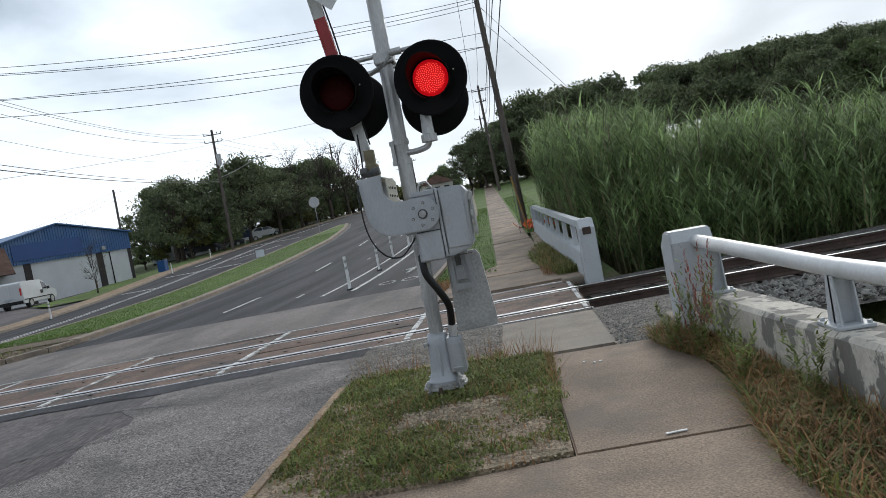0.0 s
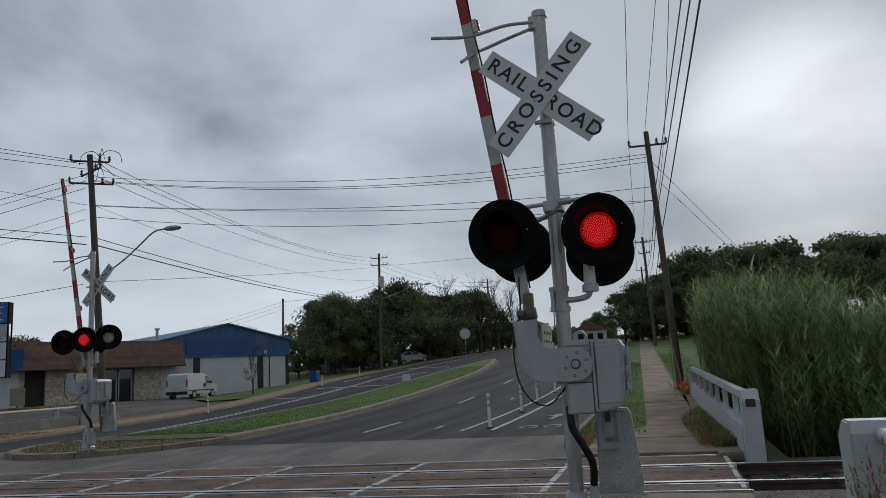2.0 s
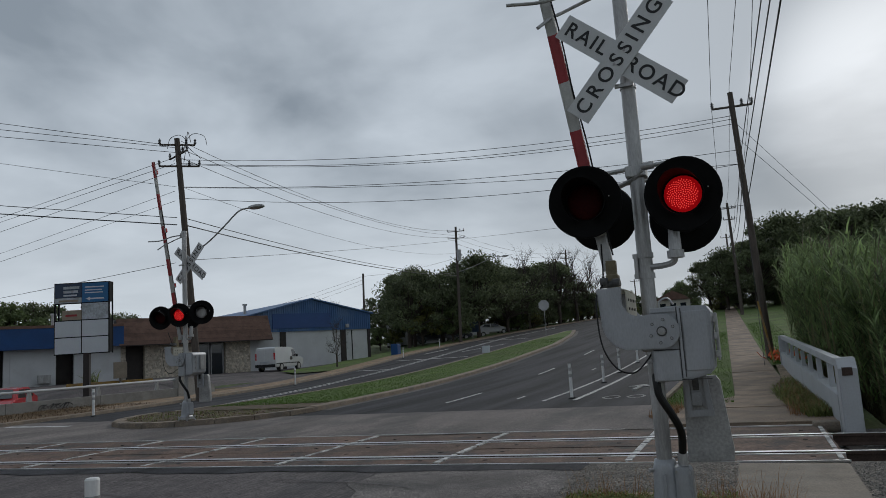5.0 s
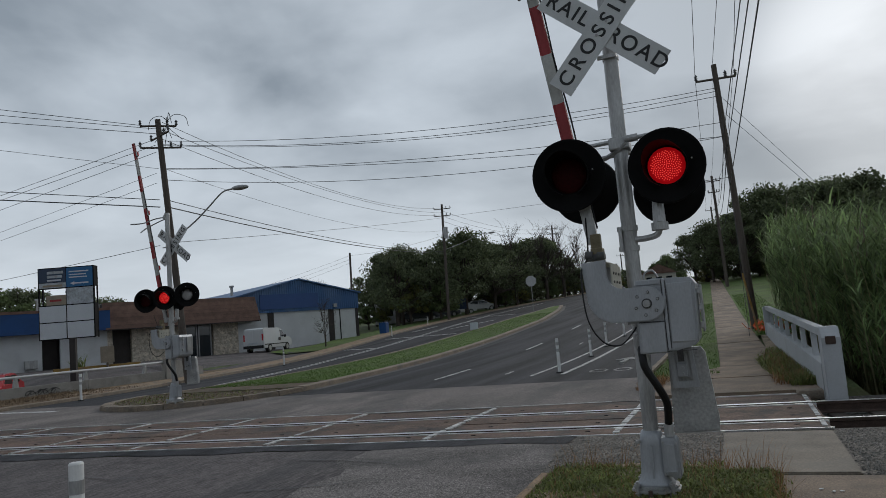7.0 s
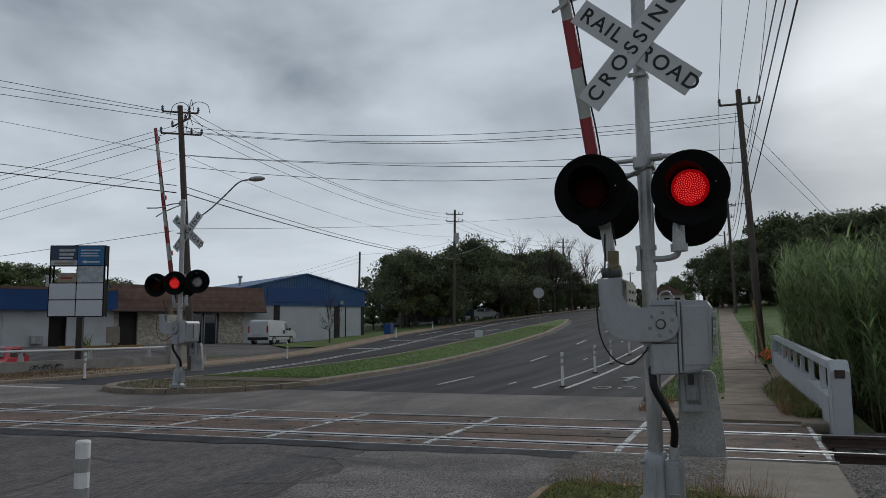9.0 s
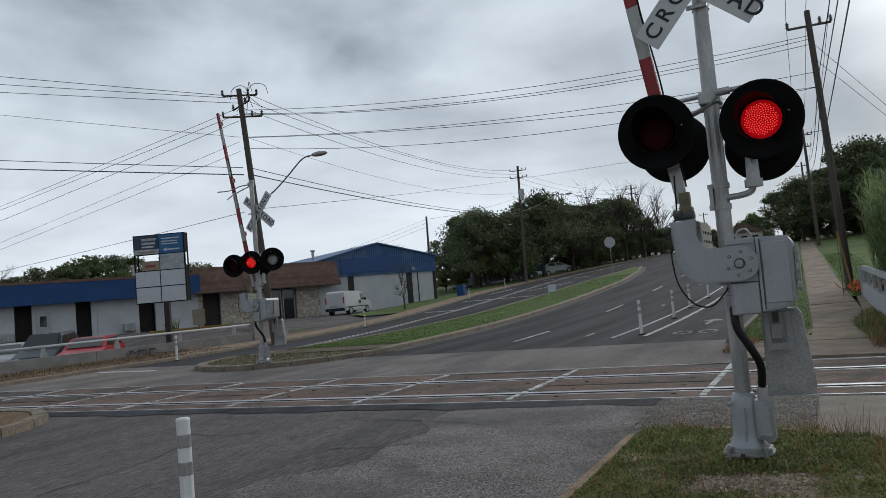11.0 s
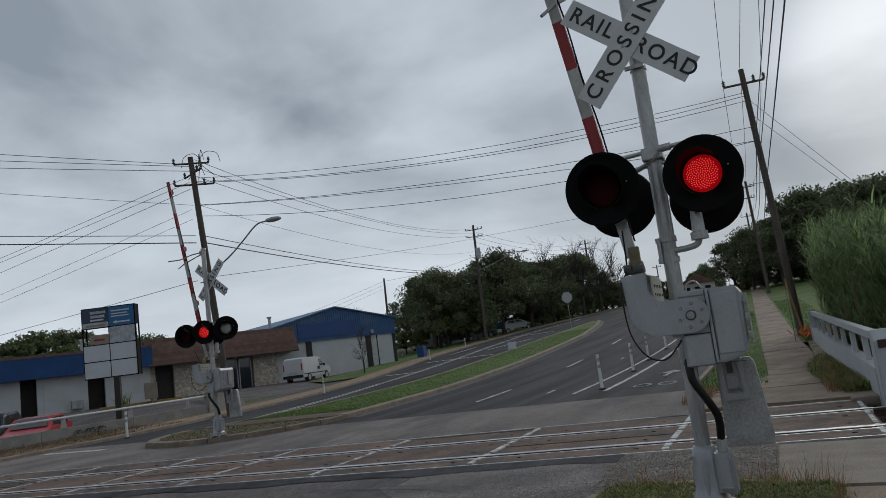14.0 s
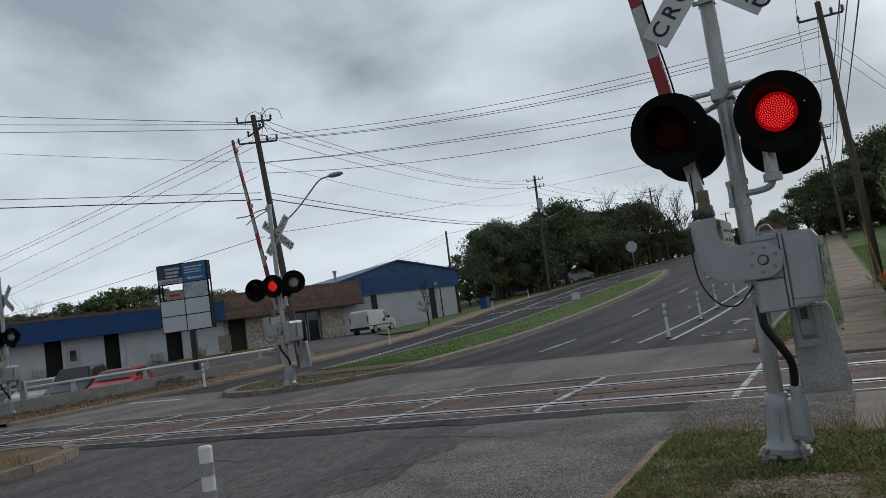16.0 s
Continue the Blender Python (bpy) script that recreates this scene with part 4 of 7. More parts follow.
def signal(m, label, heads, mast_top=4.72, arm_len=8.6, arm_lean=8.0, buck=(-0.03, -0.135), cz=3.91, arm_x=-0.298):
    """A crossing signal with a raised gate; its base stands at the origin of m."""
    s = empty("crossing_signal", m)
    tagged(s, label, "crossing signal", "crossing signals")
    # base casting
    bm = B()
    octa = [(0.205 * math.cos(radians(22.5 + 45 * k)), 0.205 * math.sin(radians(22.5 + 45 * k))) for k in range(8)]
    prism(bm, octa, "z", 0.062, 0.084, 0.005)
    prism(bm, [(x * 0.93, y * 0.93) for x, y in octa], "z", 0.084, 0.112, 0.008)
    base = part("base_plate", bm, "galv", s, "octagonal galvanised base flange")
    for sx in (-1, 1):
        for sy in (-1, 1):
            bm = B()
            rod(bm, (sx * 0.135, sy * 0.135, 0.0), (sx * 0.135, sy * 0.135, 0.15), 0.013, seg=8)
            rod(bm, (sx * 0.135, sy * 0.135, 0.112), (sx * 0.135, sy * 0.135, 0.135), 0.026, seg=6)
            rod(bm, (sx * 0.135, sy * 0.135, 0.03), (sx * 0.135, sy * 0.135, 0.058), 0.028, seg=6)
            part("anchor_bolt", bm, "galv", base)
    # pedestal: a rounded square casting that flares into the flange
    bm = B()
    rings = []
    for z, h, e in ((0.11, 0.155, 3.0), (0.135, 0.135, 3.5), (0.17, 0.112, 4.5), (0.24, 0.103, 5.0), (0.42, 0.094, 5.0), (0.475, 0.092, 4.0), (0.5, 0.088, 2.4), (0.535, 0.08, 2.0)):
        ring = []
        for k in range(32):
            a = 2 * math.pi * k / 32
            c, d = math.cos(a), math.sin(a)
            q = h / (abs(c) ** e + abs(d) ** e) ** (1 / e)
            ring.append(bm.verts.new((q * c, q * d, z)))
        rings.append(ring)
    for p, q in zip(rings, rings[1:]):
        for k in range(32):
            bm.faces.new((p[k], p[(k + 1) % 32], q[(k + 1) % 32], q[k]))
    bm.faces.new(rings[0][::-1]); bm.faces.new(rings[-1])
    ped = part("pedestal", bm, "silver", s, "silver cast pedestal", smooth=True)
    bm = B()
    box(bm, (0.0, -0.103, 0.27), (0.022, 0.02, 0.32), bevel=0.005)
    part("rib", bm, "silver", ped)
    bm = B()
    rod(bm, (-0.085, -0.085, 0.46), (-0.115, -0.11, 0.46), 0.016, seg=6)
    part("set_screw", bm, "galv", ped)
    bm = B()
    prism(bm, [(0.085, 0.2), (0.205, 0.175), (0.222, 0.2), (0.212, 0.46), (0.195, 0.485), (0.085, 0.49)], "y", -0.15, 0.03, 0.012)
    prism(bm, [(0.108, 0.225), (0.19, 0.21), (0.198, 0.225), (0.19, 0.44), (0.108, 0.45)], "y", -0.168, -0.148, 0.006)
    box(bm, (0.15, -0.165, 0.235), (0.08, 0.03, 0.012), bevel=0.003)
    jb = part("junction_box", bm, "silver", s, "silver junction box on the pedestal")
    for dx, dz in ((0.1, 0.46), (0.2, 0.45), (0.1, 0.21), (0.205, 0.2)):
        bm = B()
        rod(bm, (dx, -0.15, dz), (dx, -0.165, dz), 0.01, seg=6)
        part("screw", bm, "galv", jb)
    bm = B()
    rod(bm, (0.15, -0.06, 0.49), (0.15, -0.06, 0.59), 0.04, seg=14)
    part("fitting", bm, "galv", jb)
    # mast
    bm = B()
    rod(bm, (0, 0, 0.5), (0, 0, mast_top), 0.062, seg=24)
    part("mast", bm, "galv", s, "galvanised steel pipe mast", smooth=False)
    bm = B()
    rod(bm, (0, 0, mast_top - 0.03), (0, 0, mast_top + 0.03), 0.072, 0.066, 24)
    part("cap", bm, "galv", s)
    bm = B()
    for z in (2.03, 2.2):
        rod(bm, (0, 0, z - 0.022), (0, 0, z + 0.022), 0.073, seg=20)
        box(bm, (-0.075, -0.01, z), (0.04, 0.05, 0.04), bevel=0.004)
    box(bm, (-0.07, -0.035, 2.11), (0.03, 0.03, 0.2))
    part("clamp", bm, "galv", s, "pipe clamp bands")
    for z in (3.68, 4.05):
        bm = B()
        rod(bm, (0, 0, z - 0.018), (0, 0, z + 0.018), 0.07, seg=20)
        box(bm, (-0.02, -0.08, z), (0.16, 0.03, 0.03))
        part("sign_bracket", bm, "galv", s)
    # crossbuck
    xb = empty("crossbuck")
    xb.parent = s
    xb["label"] = "white crossbuck sign with black lettering"
    blade(xb, -40.5, -0.0, [("RAIL", -0.35), ("ROAD", 0.36)], 0, 0)
    blade(xb, 49.0, -0.015, [("CROSSING", 0.0)], 0, 0)
    xb.matrix_basis = Matrix.Translation((buck[0], buck[1], cz))
    # hook that keeps the raised arm
    bm = B()
    z = mast_top - 0.08
    tube(bm, curve_pts([(-0.05, -0.05, z), (-0.3, -0.12, z - 0.02), (-0.62, -0.2, z - 0.1), (-0.95, -0.3, z - 0.1)]), 0.016, 8)
    tube(bm, curve_pts([(-0.05, -0.02, z - 0.04), (-0.3, 0.02, z - 0.08), (-0.52, 0.0, z - 0.15), (-0.6, -0.1, z - 0.22), (-0.7, -0.22, z - 0.34)]), 0.016, 8)
    box(bm, (-0.06, -0.02, z), (0.07, 0.07, 0.12), bevel=0.006)
    part("arm_keeper", bm, "galv", s, "bent steel rods that hold the raised arm")
    # cross arm and lamp heads
    bm = B()
    tube(bm, [(heads[0][0], -0.06, 2.93), (heads[2][0] if heads[2][3] < 0 else 0.38, -0.06, 2.96)], 0.019, 10)
    tube(bm, [(-0.4, 0.16, 2.86), (0.36, 0.16, 2.88)], 0.017, 10)
    tube(bm, curve_pts([(-0.22, 0.16, 2.86), (-0.16, 0.05, 2.83), (-0.02, -0.05, 2.86), (0.06, -0.08, 2.92)]), 0.022, 8)
    box(bm, (0.0, 0.0, 2.92), (0.17, 0.17, 0.1), bevel=0.012)
    rod(bm, (0.05, -0.075, 2.945), (0.16, -0.075, 2.95), 0.032, seg=12)
    part("cross_arm", bm, "galv", s, "dull steel pipe cross arm with clamps")
    for k, h in enumerate(heads):
        lamp_head(s, *h, lit=(k == 1))
    bm = B()
    tube(bm, curve_pts([(0.05, -0.02, 2.1), (0.15, -0.05, 2.1), (0.235, -0.08, 2.12), (0.26, -0.09, 2.19)]), 0.026, 10)
    rod(bm, (0.26, -0.09, 2.15), (0.26, -0.09, 2.21), 0.068, seg=16)
    rod(bm, (0.26, -0.09, 2.21), (0.262, -0.07, 2.42), 0.052, 0.044, 14)
    part("elbow", bm, "galv", s, "grey cast elbow under the lamp")
    # gate mechanism
    bm = B()
    o = [(0.02, 1.165), (0.25, 1.165), (0.44, 1.215), (0.47, 1.25), (0.485, 1.69), (0.455, 1.74), (0.17, 1.755), (0.06, 1.735), (0.02, 1.70)]
    prism(bm, o, "y", -0.3, 0.22, 0.018)
    mech = part("gate_mechanism", bm, "silver", s, "silver-painted gate mechanism case")
    bm = B()
    box(bm, (0.135, -0.31, 1.29), (0.19, 0.022, 0.235), bevel=0.008)
    box(bm, (0.135, -0.306, 1.725), (0.19, 0.016, 0.04), bevel=0.005)
    box(bm, (0.25, -0.309, 1.465), (0.02, 0.02, 0.56), bevel=0.006)
    box(bm, (0.365, -0.306, 1.475), (0.185, 0.014, 0.46), bevel=0.006)
    part("cover", bm, "silver", mech)
    for c, d in (((0.236, -0.303, 1.465), (0.008, 0.012, 0.55)), ((0.264, -0.303, 1.465), (0.008, 0.012, 0.53)), ((0.135, -0.302, 1.413), (0.2, 0.012, 0.008)), ((0.25, -0.303, 1.178), (0.4, 0.012, 0.006))):
        bm = B()
        box(bm, c, d)
        part("seam", bm, "grime", mech, "dark grey seam between the covers")
    bm = B()
    for z in (1.36, 1.5, 1.63):
        box(bm, (0.505, -0.2, z), (0.03, 0.05, 0.05), bevel=0.006)
        rod(bm, (0.515, -0.2, z - 0.05), (0.515, -0.2, z + 0.05), 0.009, seg=8)
    box(bm, (0.505, 0.05, 1.5), (0.02, 0.2, 0.36), bevel=0.004)
    part("latch", bm, "galv", mech, "door hinges and latches")
    bm = B()
    tube(bm, curve_pts([(0.08, -0.1, 1.74), (0.1, -0.1, 1.81), (0.16, -0.1, 1.825), (0.2, -0.1, 1.77)]), 0.008, 6)
    part("lifting_eye", bm, "galv", mech)
    # arm support
    bm = B()
    prism(bm, arm_outline(), "y", -0.375, -0.335, 0.006)
    sup = part("arm_support", bm, "silver", s, "silver J-shaped gate arm support")
    bm = B()
    rod(bm, (0.12, -0.405, 1.56), (0.12, -0.3, 1.56), 0.029, seg=16)
    rod(bm, (0.12, -0.42, 1.56), (0.12, -0.4, 1.56), 0.016, seg=6)
    for k in range(6):
        a = radians(20 + 60 * k)
        rod(bm, (0.12 + 0.09 * math.cos(a), -0.392, 1.56 + 0.09 * math.sin(a)), (0.12 + 0.09 * math.cos(a), -0.37, 1.56 + 0.09 * math.sin(a)), 0.009, seg=6)
    part("hub_bolt", bm, "galv", sup, "hub with a ring of bolts")
    bm = B()
    rod(bm, (0.12, -0.381, 1.56), (0.12, -0.37, 1.56), 0.04, seg=20)
    for k in range(6):
        a = radians(20 + 60 * k)
        rod(bm, (0.12 + 0.09 * math.cos(a), -0.3795, 1.56 + 0.09 * math.sin(a)), (0.12 + 0.09 * math.cos(a), -0.37, 1.56 + 0.09 * math.sin(a)), 0.0125, seg=10)
    part("washer", bm, "grime", sup, "dark washers under the bolts")
    # second support plate behind, with its shelf
    bm = B()
    prism(bm, arm_outline(), "y", 0.245, 0.275, 0.006)
    part("arm_support", bm, "silver", s)
    bm = B()
    box(bm, (-0.255, -0.05, 1.915), (0.2, 0.6, 0.012), bevel=0.003)
    box(bm, (-0.14, -0.05, 1.80), (0.012, 0.5, 0.2), bevel=0.003)
    brk = part("cross_plate", bm, "cream", s, "cream perforated cross plate")
    for i in range(5):
        for j in range(2):
            bm = B()
            rod(bm, (-0.132, -0.24 + 0.09 * i, 1.76 + 0.07 * j), (-0.129, -0.24 + 0.09 * i, 1.76 + 0.07 * j), 0.012, seg=8)
            part("hole", bm, "black", brk)
    # breakaway adapter
    bm = B()
    box(bm, (-0.27, -0.06, 1.99), (0.1, 0.12, 0.14), bevel=0.01)
    box(bm, (-0.275, -0.06, 2.1), (0.085, 0.07, 0.16), bevel=0.006)
    ad = part("adapter", bm, "brass", s, "dull brass breakaway adapter")
    bm = B()
    rod(bm, (-0.36, -0.12, 1.975), (-0.2, -0.12, 1.985), 0.028, seg=12)
    rod(bm, (-0.36, -0.15, 2.0), (-0.3, -0.15, 2.0), 0.034, seg=12)
    rod(bm, (-0.26, -0.16, 1.99), (-0.2, -0.16, 1.99), 0.03, seg=12)
    part("spring_bolt", bm, "grime", ad)
    # gate arm: striped box beam raised and leaning a little
    arm = empty("gate_arm")
    arm.parent = s
    arm["label"] = "raised gate arm with red and white stripes"
    arm.matrix_basis = Matrix.Translation((arm_x, -0.06, 2.12)) @ Matrix.Rotation(radians(-arm_lean), 4, "Y") @ Matrix.Rotation(radians(0.5), 4, "X")
    bm = B()
    box(bm, (0, 0, 0.13), (0.095, 0.05, 0.3), bevel=0.006)
    for z in (0.05, 0.2):
        rod(bm, (-0.02, -0.035, z), (-0.02, 0.035, z), 0.012, seg=8)
        rod(bm, (0.025, -0.035, z + 0.03), (0.025, 0.035, z + 0.03), 0.012, seg=8)
    part("splice_plate", bm, "galv", arm, "galvanised splice plate")
    z, k = 0.28, 0
    while z < arm_len:
        ln = 0.46 if k else 0.5
        w = 0.105 - 0.045 * (z / arm_len)
        bm = B()
        box(bm, (0, 0, z + ln / 2), (w, 0.04, ln))
        box(bm, (w / 2 - 0.006, 0, z + ln / 2), (0.012, 0.06, ln))
        box(bm, (-w / 2 + 0.006, 0, z + ln / 2), (0.012, 0.06, ln))
        part("stripe", bm, "arm_w" if k % 2 == 0 else "arm_r", arm, "grey-white stripe" if k % 2 == 0 else "red stripe")
        z += ln
        k += 1
    for z in (arm_len * 0.3, arm_len * 0.62, arm_len - 0.15):
        w = 0.105 - 0.045 * (z / arm_len)
        bm = B()
        box(bm, (w / 2 + 0.03, 0, z), (0.05, 0.05, 0.13), bevel=0.008)
        lp = part("arm_lamp", bm, "galv", arm, "small lamp on the gate arm")
        bm = B()
        box(bm, (w / 2 + 0.062, 0, z), (0.02, 0.045, 0.1), bevel=0.008)
        part("lens", bm, "lamp_red", lp, "small red lens")
    bm = B()
    tube(bm, curve_pts([(0.06, 0.0, 0.1)] + [(0.062 - 0.003 * i + 0.012 * (i % 2), 0.0, 0.6 + 0.5 * i) for i in range(int(arm_len * 2 - 2))], 4), 0.008, 6)
    part("arm_cable", bm, "rubber", arm)
    # counterweight hanging from the hub
    bm = B()
    prism(bm, [(0.215, 1.3), (0.33, 1.3), (0.36, 0.93), (0.26, 0.93)], "y", 0.19, 0.27, 0.006)
    box(bm, (0.285, 0.18, 0.99), (0.08, 0.03, 0.11), bevel=0.006)
    rod(bm, (0.29, 0.15, 1.0), (0.29, 0.2, 1.0), 0.022, seg=6)
    rod(bm, (0.29, 0.15, 0.96), (0.29, 0.2, 0.96), 0.014, seg=6)
    ca = part("counterweight_arm", bm, "silver", s, "galvanised counterweight arm")
    bm = B()
    box(bm, (0.285, 0.186, 1.17), (0.05, 0.012, 0.22), bevel=0.003)
    box(bm, (0.29, 0.186, 0.945), (0.075, 0.012, 0.02))
    part("slot", bm, "grime", ca, "dark adjusting slot")
    bm = B()
    prism(bm, [(0.19, 1.27), (0.225, 1.27), (0.245, 0.86), (0.2, 0.86)], "y", 0.172, 0.2, 0.004)
    prism(bm, [(0.335, 1.27), (0.37, 1.27), (0.41, 0.86), (0.365, 0.86)], "y", 0.172, 0.2, 0.004)
    prism(bm, [(0.2, 0.9), (0.41, 0.9), (0.41, 0.845), (0.2, 0.845)], "y", 0.172, 0.2, 0.004)
    part("yoke", bm, "silver", ca, "grey steel yoke")
    bm = B()
    o = [(0.16, 0.46), (0.52, 0.47), (0.53, 0.56), (0.475, 1.12), (0.445, 1.17), (0.2, 1.17), (0.175, 1.12)]
    prism(bm, o, "y", 0.275, 0.36, 0.01)
    part("counterweight", bm, "plate_worn", s, "thick grey counterweight plate")
    # hose and cables
    bm = B()
    pts = [(0.02, -0.22, 1.24), (0.03, -0.26, 1.14), (0.045, -0.26, 1.05), (0.12, -0.22, 0.9), (0.165, -0.14, 0.76), (0.152, -0.065, 0.58)]
    tube(bm, curve_pts(pts, 8), 0.031, 12)
    part("hose", bm, "rubber", s, "thick black corrugated hose")
    bm = B()
    rod(bm, (0.015, -0.21, 1.2), (0.015, -0.22, 1.32), 0.042, seg=14)
    rod(bm, (0.0, -0.2, 1.34), (0.0, -0.2, 1.4), 0.03, seg=12)
    box(bm, (-0.01, -0.2, 1.415), (0.1, 0.06, 0.02), bevel=0.004)
    part("hose_fitting", bm, "galv", s)
    bm = B()
    tube(bm, curve_pts([(-0.3, -0.3, 2.3), (-0.34, -0.15, 2.0), (-0.36, -0.4, 1.85), (-0.345, -0.43, 1.5), (-0.25, -0.42, 1.3), (-0.12, -0.38, 1.25), (-0.02, -0.3, 1.34), (0.0, -0.22, 1.38)], 8), 0.007, 6)
    part("cable", bm, "rubber", s, "thin black looping cable")
    return s


HEADS_NEAR = [(-0.41, -0.26, 2.675, -1, 3, 3), (0.37, -0.2, 2.65, -1, -4, 3), (-0.385, 0.36, 2.63, 1, 5, 0), (0.33, 0.36, 2.54, 1, -5, 0)]
# third far entry: the back of some unit, stood in for by a grey-lensed head
HEADS_FAR = [(-0.64, -0.2, 2.70, -1, 20, 2), (0.0, -0.22, 2.73, -1, 20, 2), (0.62, -0.1, 2.76, -1, 35, 0, "galv"), (-0.1, 0.36, 2.7, 1, 0, 0)]
sig_near = signal(pose(0, 6.2, 0.02), "silver grade-crossing signal with raised gate on gravelly grass", HEADS_NEAR)
sig_far = signal(pose(-12.87, 15.1, 0.11), "grade-crossing signal with raised gate on the median's end", HEADS_FAR, mast_top=4.93, arm_len=4.75, arm_lean=9.6, buck=(0.1, 0.1), cz=4.1, arm_x=-0.12)
sig_left = copy_thing(sig_far, pose(-26.0, 15.2, 0.02))
tagged(sig_left, "grade-crossing signal with raised gate before the parapet")
sig_mid = copy_thing(sig_near, pose(-14.4, 8.15 - 1.1, 0.11))
tagged(sig_mid, "grade-crossing signal with raised gate on the near median")
# buried conduit and stake at the near signal's foot
bm = B()
rod(bm, (-0.02, 5.93, 0.0), (-0.02, 5.93, 0.13), 0.02, 0.016, seg=8)
tagged(part("stake", bm, "rust"), "small rusty stake in the soil", "stake")
bm = B()
prism(bm, [(0.2 * math.cos(a), 6.2 + 0.2 * math.sin(a)) for a in [i * math.pi / 9 for i in range(18)]], "z", -0.1, 0.045, 0.01)
tagged(part("signal_footing", bm, "gravel"), "round concrete footing under the signal", "footing")


# ---- bridge rails ----
def end_post(parent, outline_y, x0, x1, m="bridge"):
    bm = B()
    prism(bm, outline_y, "x", x0, x1, 0.012)
    return part("end_post", bm, m, parent, "grey-painted concrete end post")


# near parapet, running back towards the camera
near_rail = tagged(empty("bridge_parapet"), "peeling white concrete parapet with grey pipe rail", "parapet")


def nx(y):
    return 2.22 + 0.10 * (7.1 - y)


bm = B()
o = [(6.72, -0.35), (7.16, -0.35), (7.2, 0.86), (7.0, 1.0), (6.78, 1.0), (6.72, 0.9), (6.72, 0.5)]
prism(bm, o, "x", 2.18, 2.56, 0.014)
part("end_post", bm, "bridge", near_rail, "grey-painted concrete end post")
for i in range(4):
    y0, y1 = 6.7 - i * 2.4, 6.7 - (i + 1) * 2.4 + 0.012
    bm = B()
    vs = []
    for y in (y0, y1):
        x = nx(y)
        for dx, z in ((0.0, -0.4), (0.02, 0.42), (0.05, 0.45), (0.32, 0.45), (0.35, -0.4)):
            vs.append(bm.verts.new((x + dx, y, z)))
    for k in range(5):
        bm.faces.new((vs[k], vs[(k + 1) % 5], vs[5 + (k + 1) % 5], vs[5 + k]))
    bm.faces.new(vs[:5]); bm.faces.new(vs[5:][::-1])
    bmesh.ops.recalc_face_normals(bm, faces=bm.faces[:])
    part("wall_block", bm, "parapet", near_rail, "white paint peeling from old concrete")
bm = B()
tube(bm, [(nx(6.85) + 0.16, 6.85, 0.89), (nx(4.5) + 0.17, 4.5, 0.80), (nx(1.5) + 0.17, 1.5, 0.78), (nx(-2.5) + 0.17, -2.5, 0.78)], 0.062, 16)
part("pipe_rail", bm, "pipe_white", near_rail, "thick grey-white pipe rail", smooth=True)
for y in (6.45, 4.45, 2.3, 0.2):
    x = nx(y) + 0.17
    h = 0.84 if y > 6 else 0.76
    bm = B()
    prism(bm, [(y - 0.10, 0.452), (y + 0.10, 0.452), (y + 0.05, h), (y - 0.05, h)], "x", x - 0.06, x - 0.05)
    prism(bm, [(y - 0.10, 0.452), (y + 0.10, 0.452), (y + 0.05, h), (y - 0.05, h)], "x", x + 0.05, x + 0.06)
    prism(bm, [(y - 0.012, 0.452), (y + 0.012, 0.452), (y + 0.012, h), (y - 0.012, h)], "x", x - 0.06, x + 0.06)
    box(bm, (x, y, 0.462), (0.22, 0.3, 0.02), bevel=0.004)
    for sx in (-0.085, 0.085):
        for sy in (-0.12, 0.12):
            rod(bm, (x + sx, y + sy, 0.47), (x + sx, y + sy, 0.49), 0.014, seg=6)
    part("rail_post", bm, "bridge", near_rail, "grey cast rail post with bolted foot")
bm = B()
box(bm, (2.42, 7.62, 0.0), (0.35, 0.8, 0.14), bevel=0.02)
tagged(part("concrete_block", bm, "kerb"), "low weathered concrete block beside the gravel", "concrete block")

bm = B()
box(bm, (1.78, 12.95, 0.0), (0.62, 0.3, 0.16), Matrix.Rotation(0.05, 4, "Z"), 0.05)
tagged(part("concrete_block", bm, "kerb"), "worn rounded concrete piece beside the bridge rail", "concrete block")
# far bridge rail beyond the tracks
far_rail = tagged(empty("bridge_rail"), "grey-painted concrete bridge rail with open balusters", "bridge rail")
bm = B()
prism(bm, [(12.25, -0.35), (12.75, -0.35), (12.75, 0.95), (12.62, 1.06), (12.42, 1.06), (12.25, 0.9)], "x", 1.86, 2.12, 0.014)
part("end_post", bm, "bridge", far_rail, "grey concrete end post")
bm = B()
box(bm, (1.98, 12.24, 0.86), (0.14, 0.012, 0.12))
part("plate", bm, "rust", far_rail, "small rusty plate")
bm = B()


def fx(y):
    return 1.95 - 0.022 * (y - 12.7)


def beam(bm, y0, y1, z0, z1, w):
    vs = []
    for y in (y0, y1):
        x, b = fx(y), land(fx(y), y)
        for dx, z in ((-w / 2, z0), (w / 2, z0), (w / 2, z1), (-w / 2, z1)):
            vs.append(bm.verts.new((x + dx, y, z + b)))
    for k in range(4):
        bm.faces.new((vs[k], vs[(k + 1) % 4], vs[4 + (k + 1) % 4], vs[4 + k]))
    bm.faces.new(vs[:4]); bm.faces.new(vs[4:][::-1])
    bmesh.ops.recalc_face_normals(bm, faces=bm.faces[:])


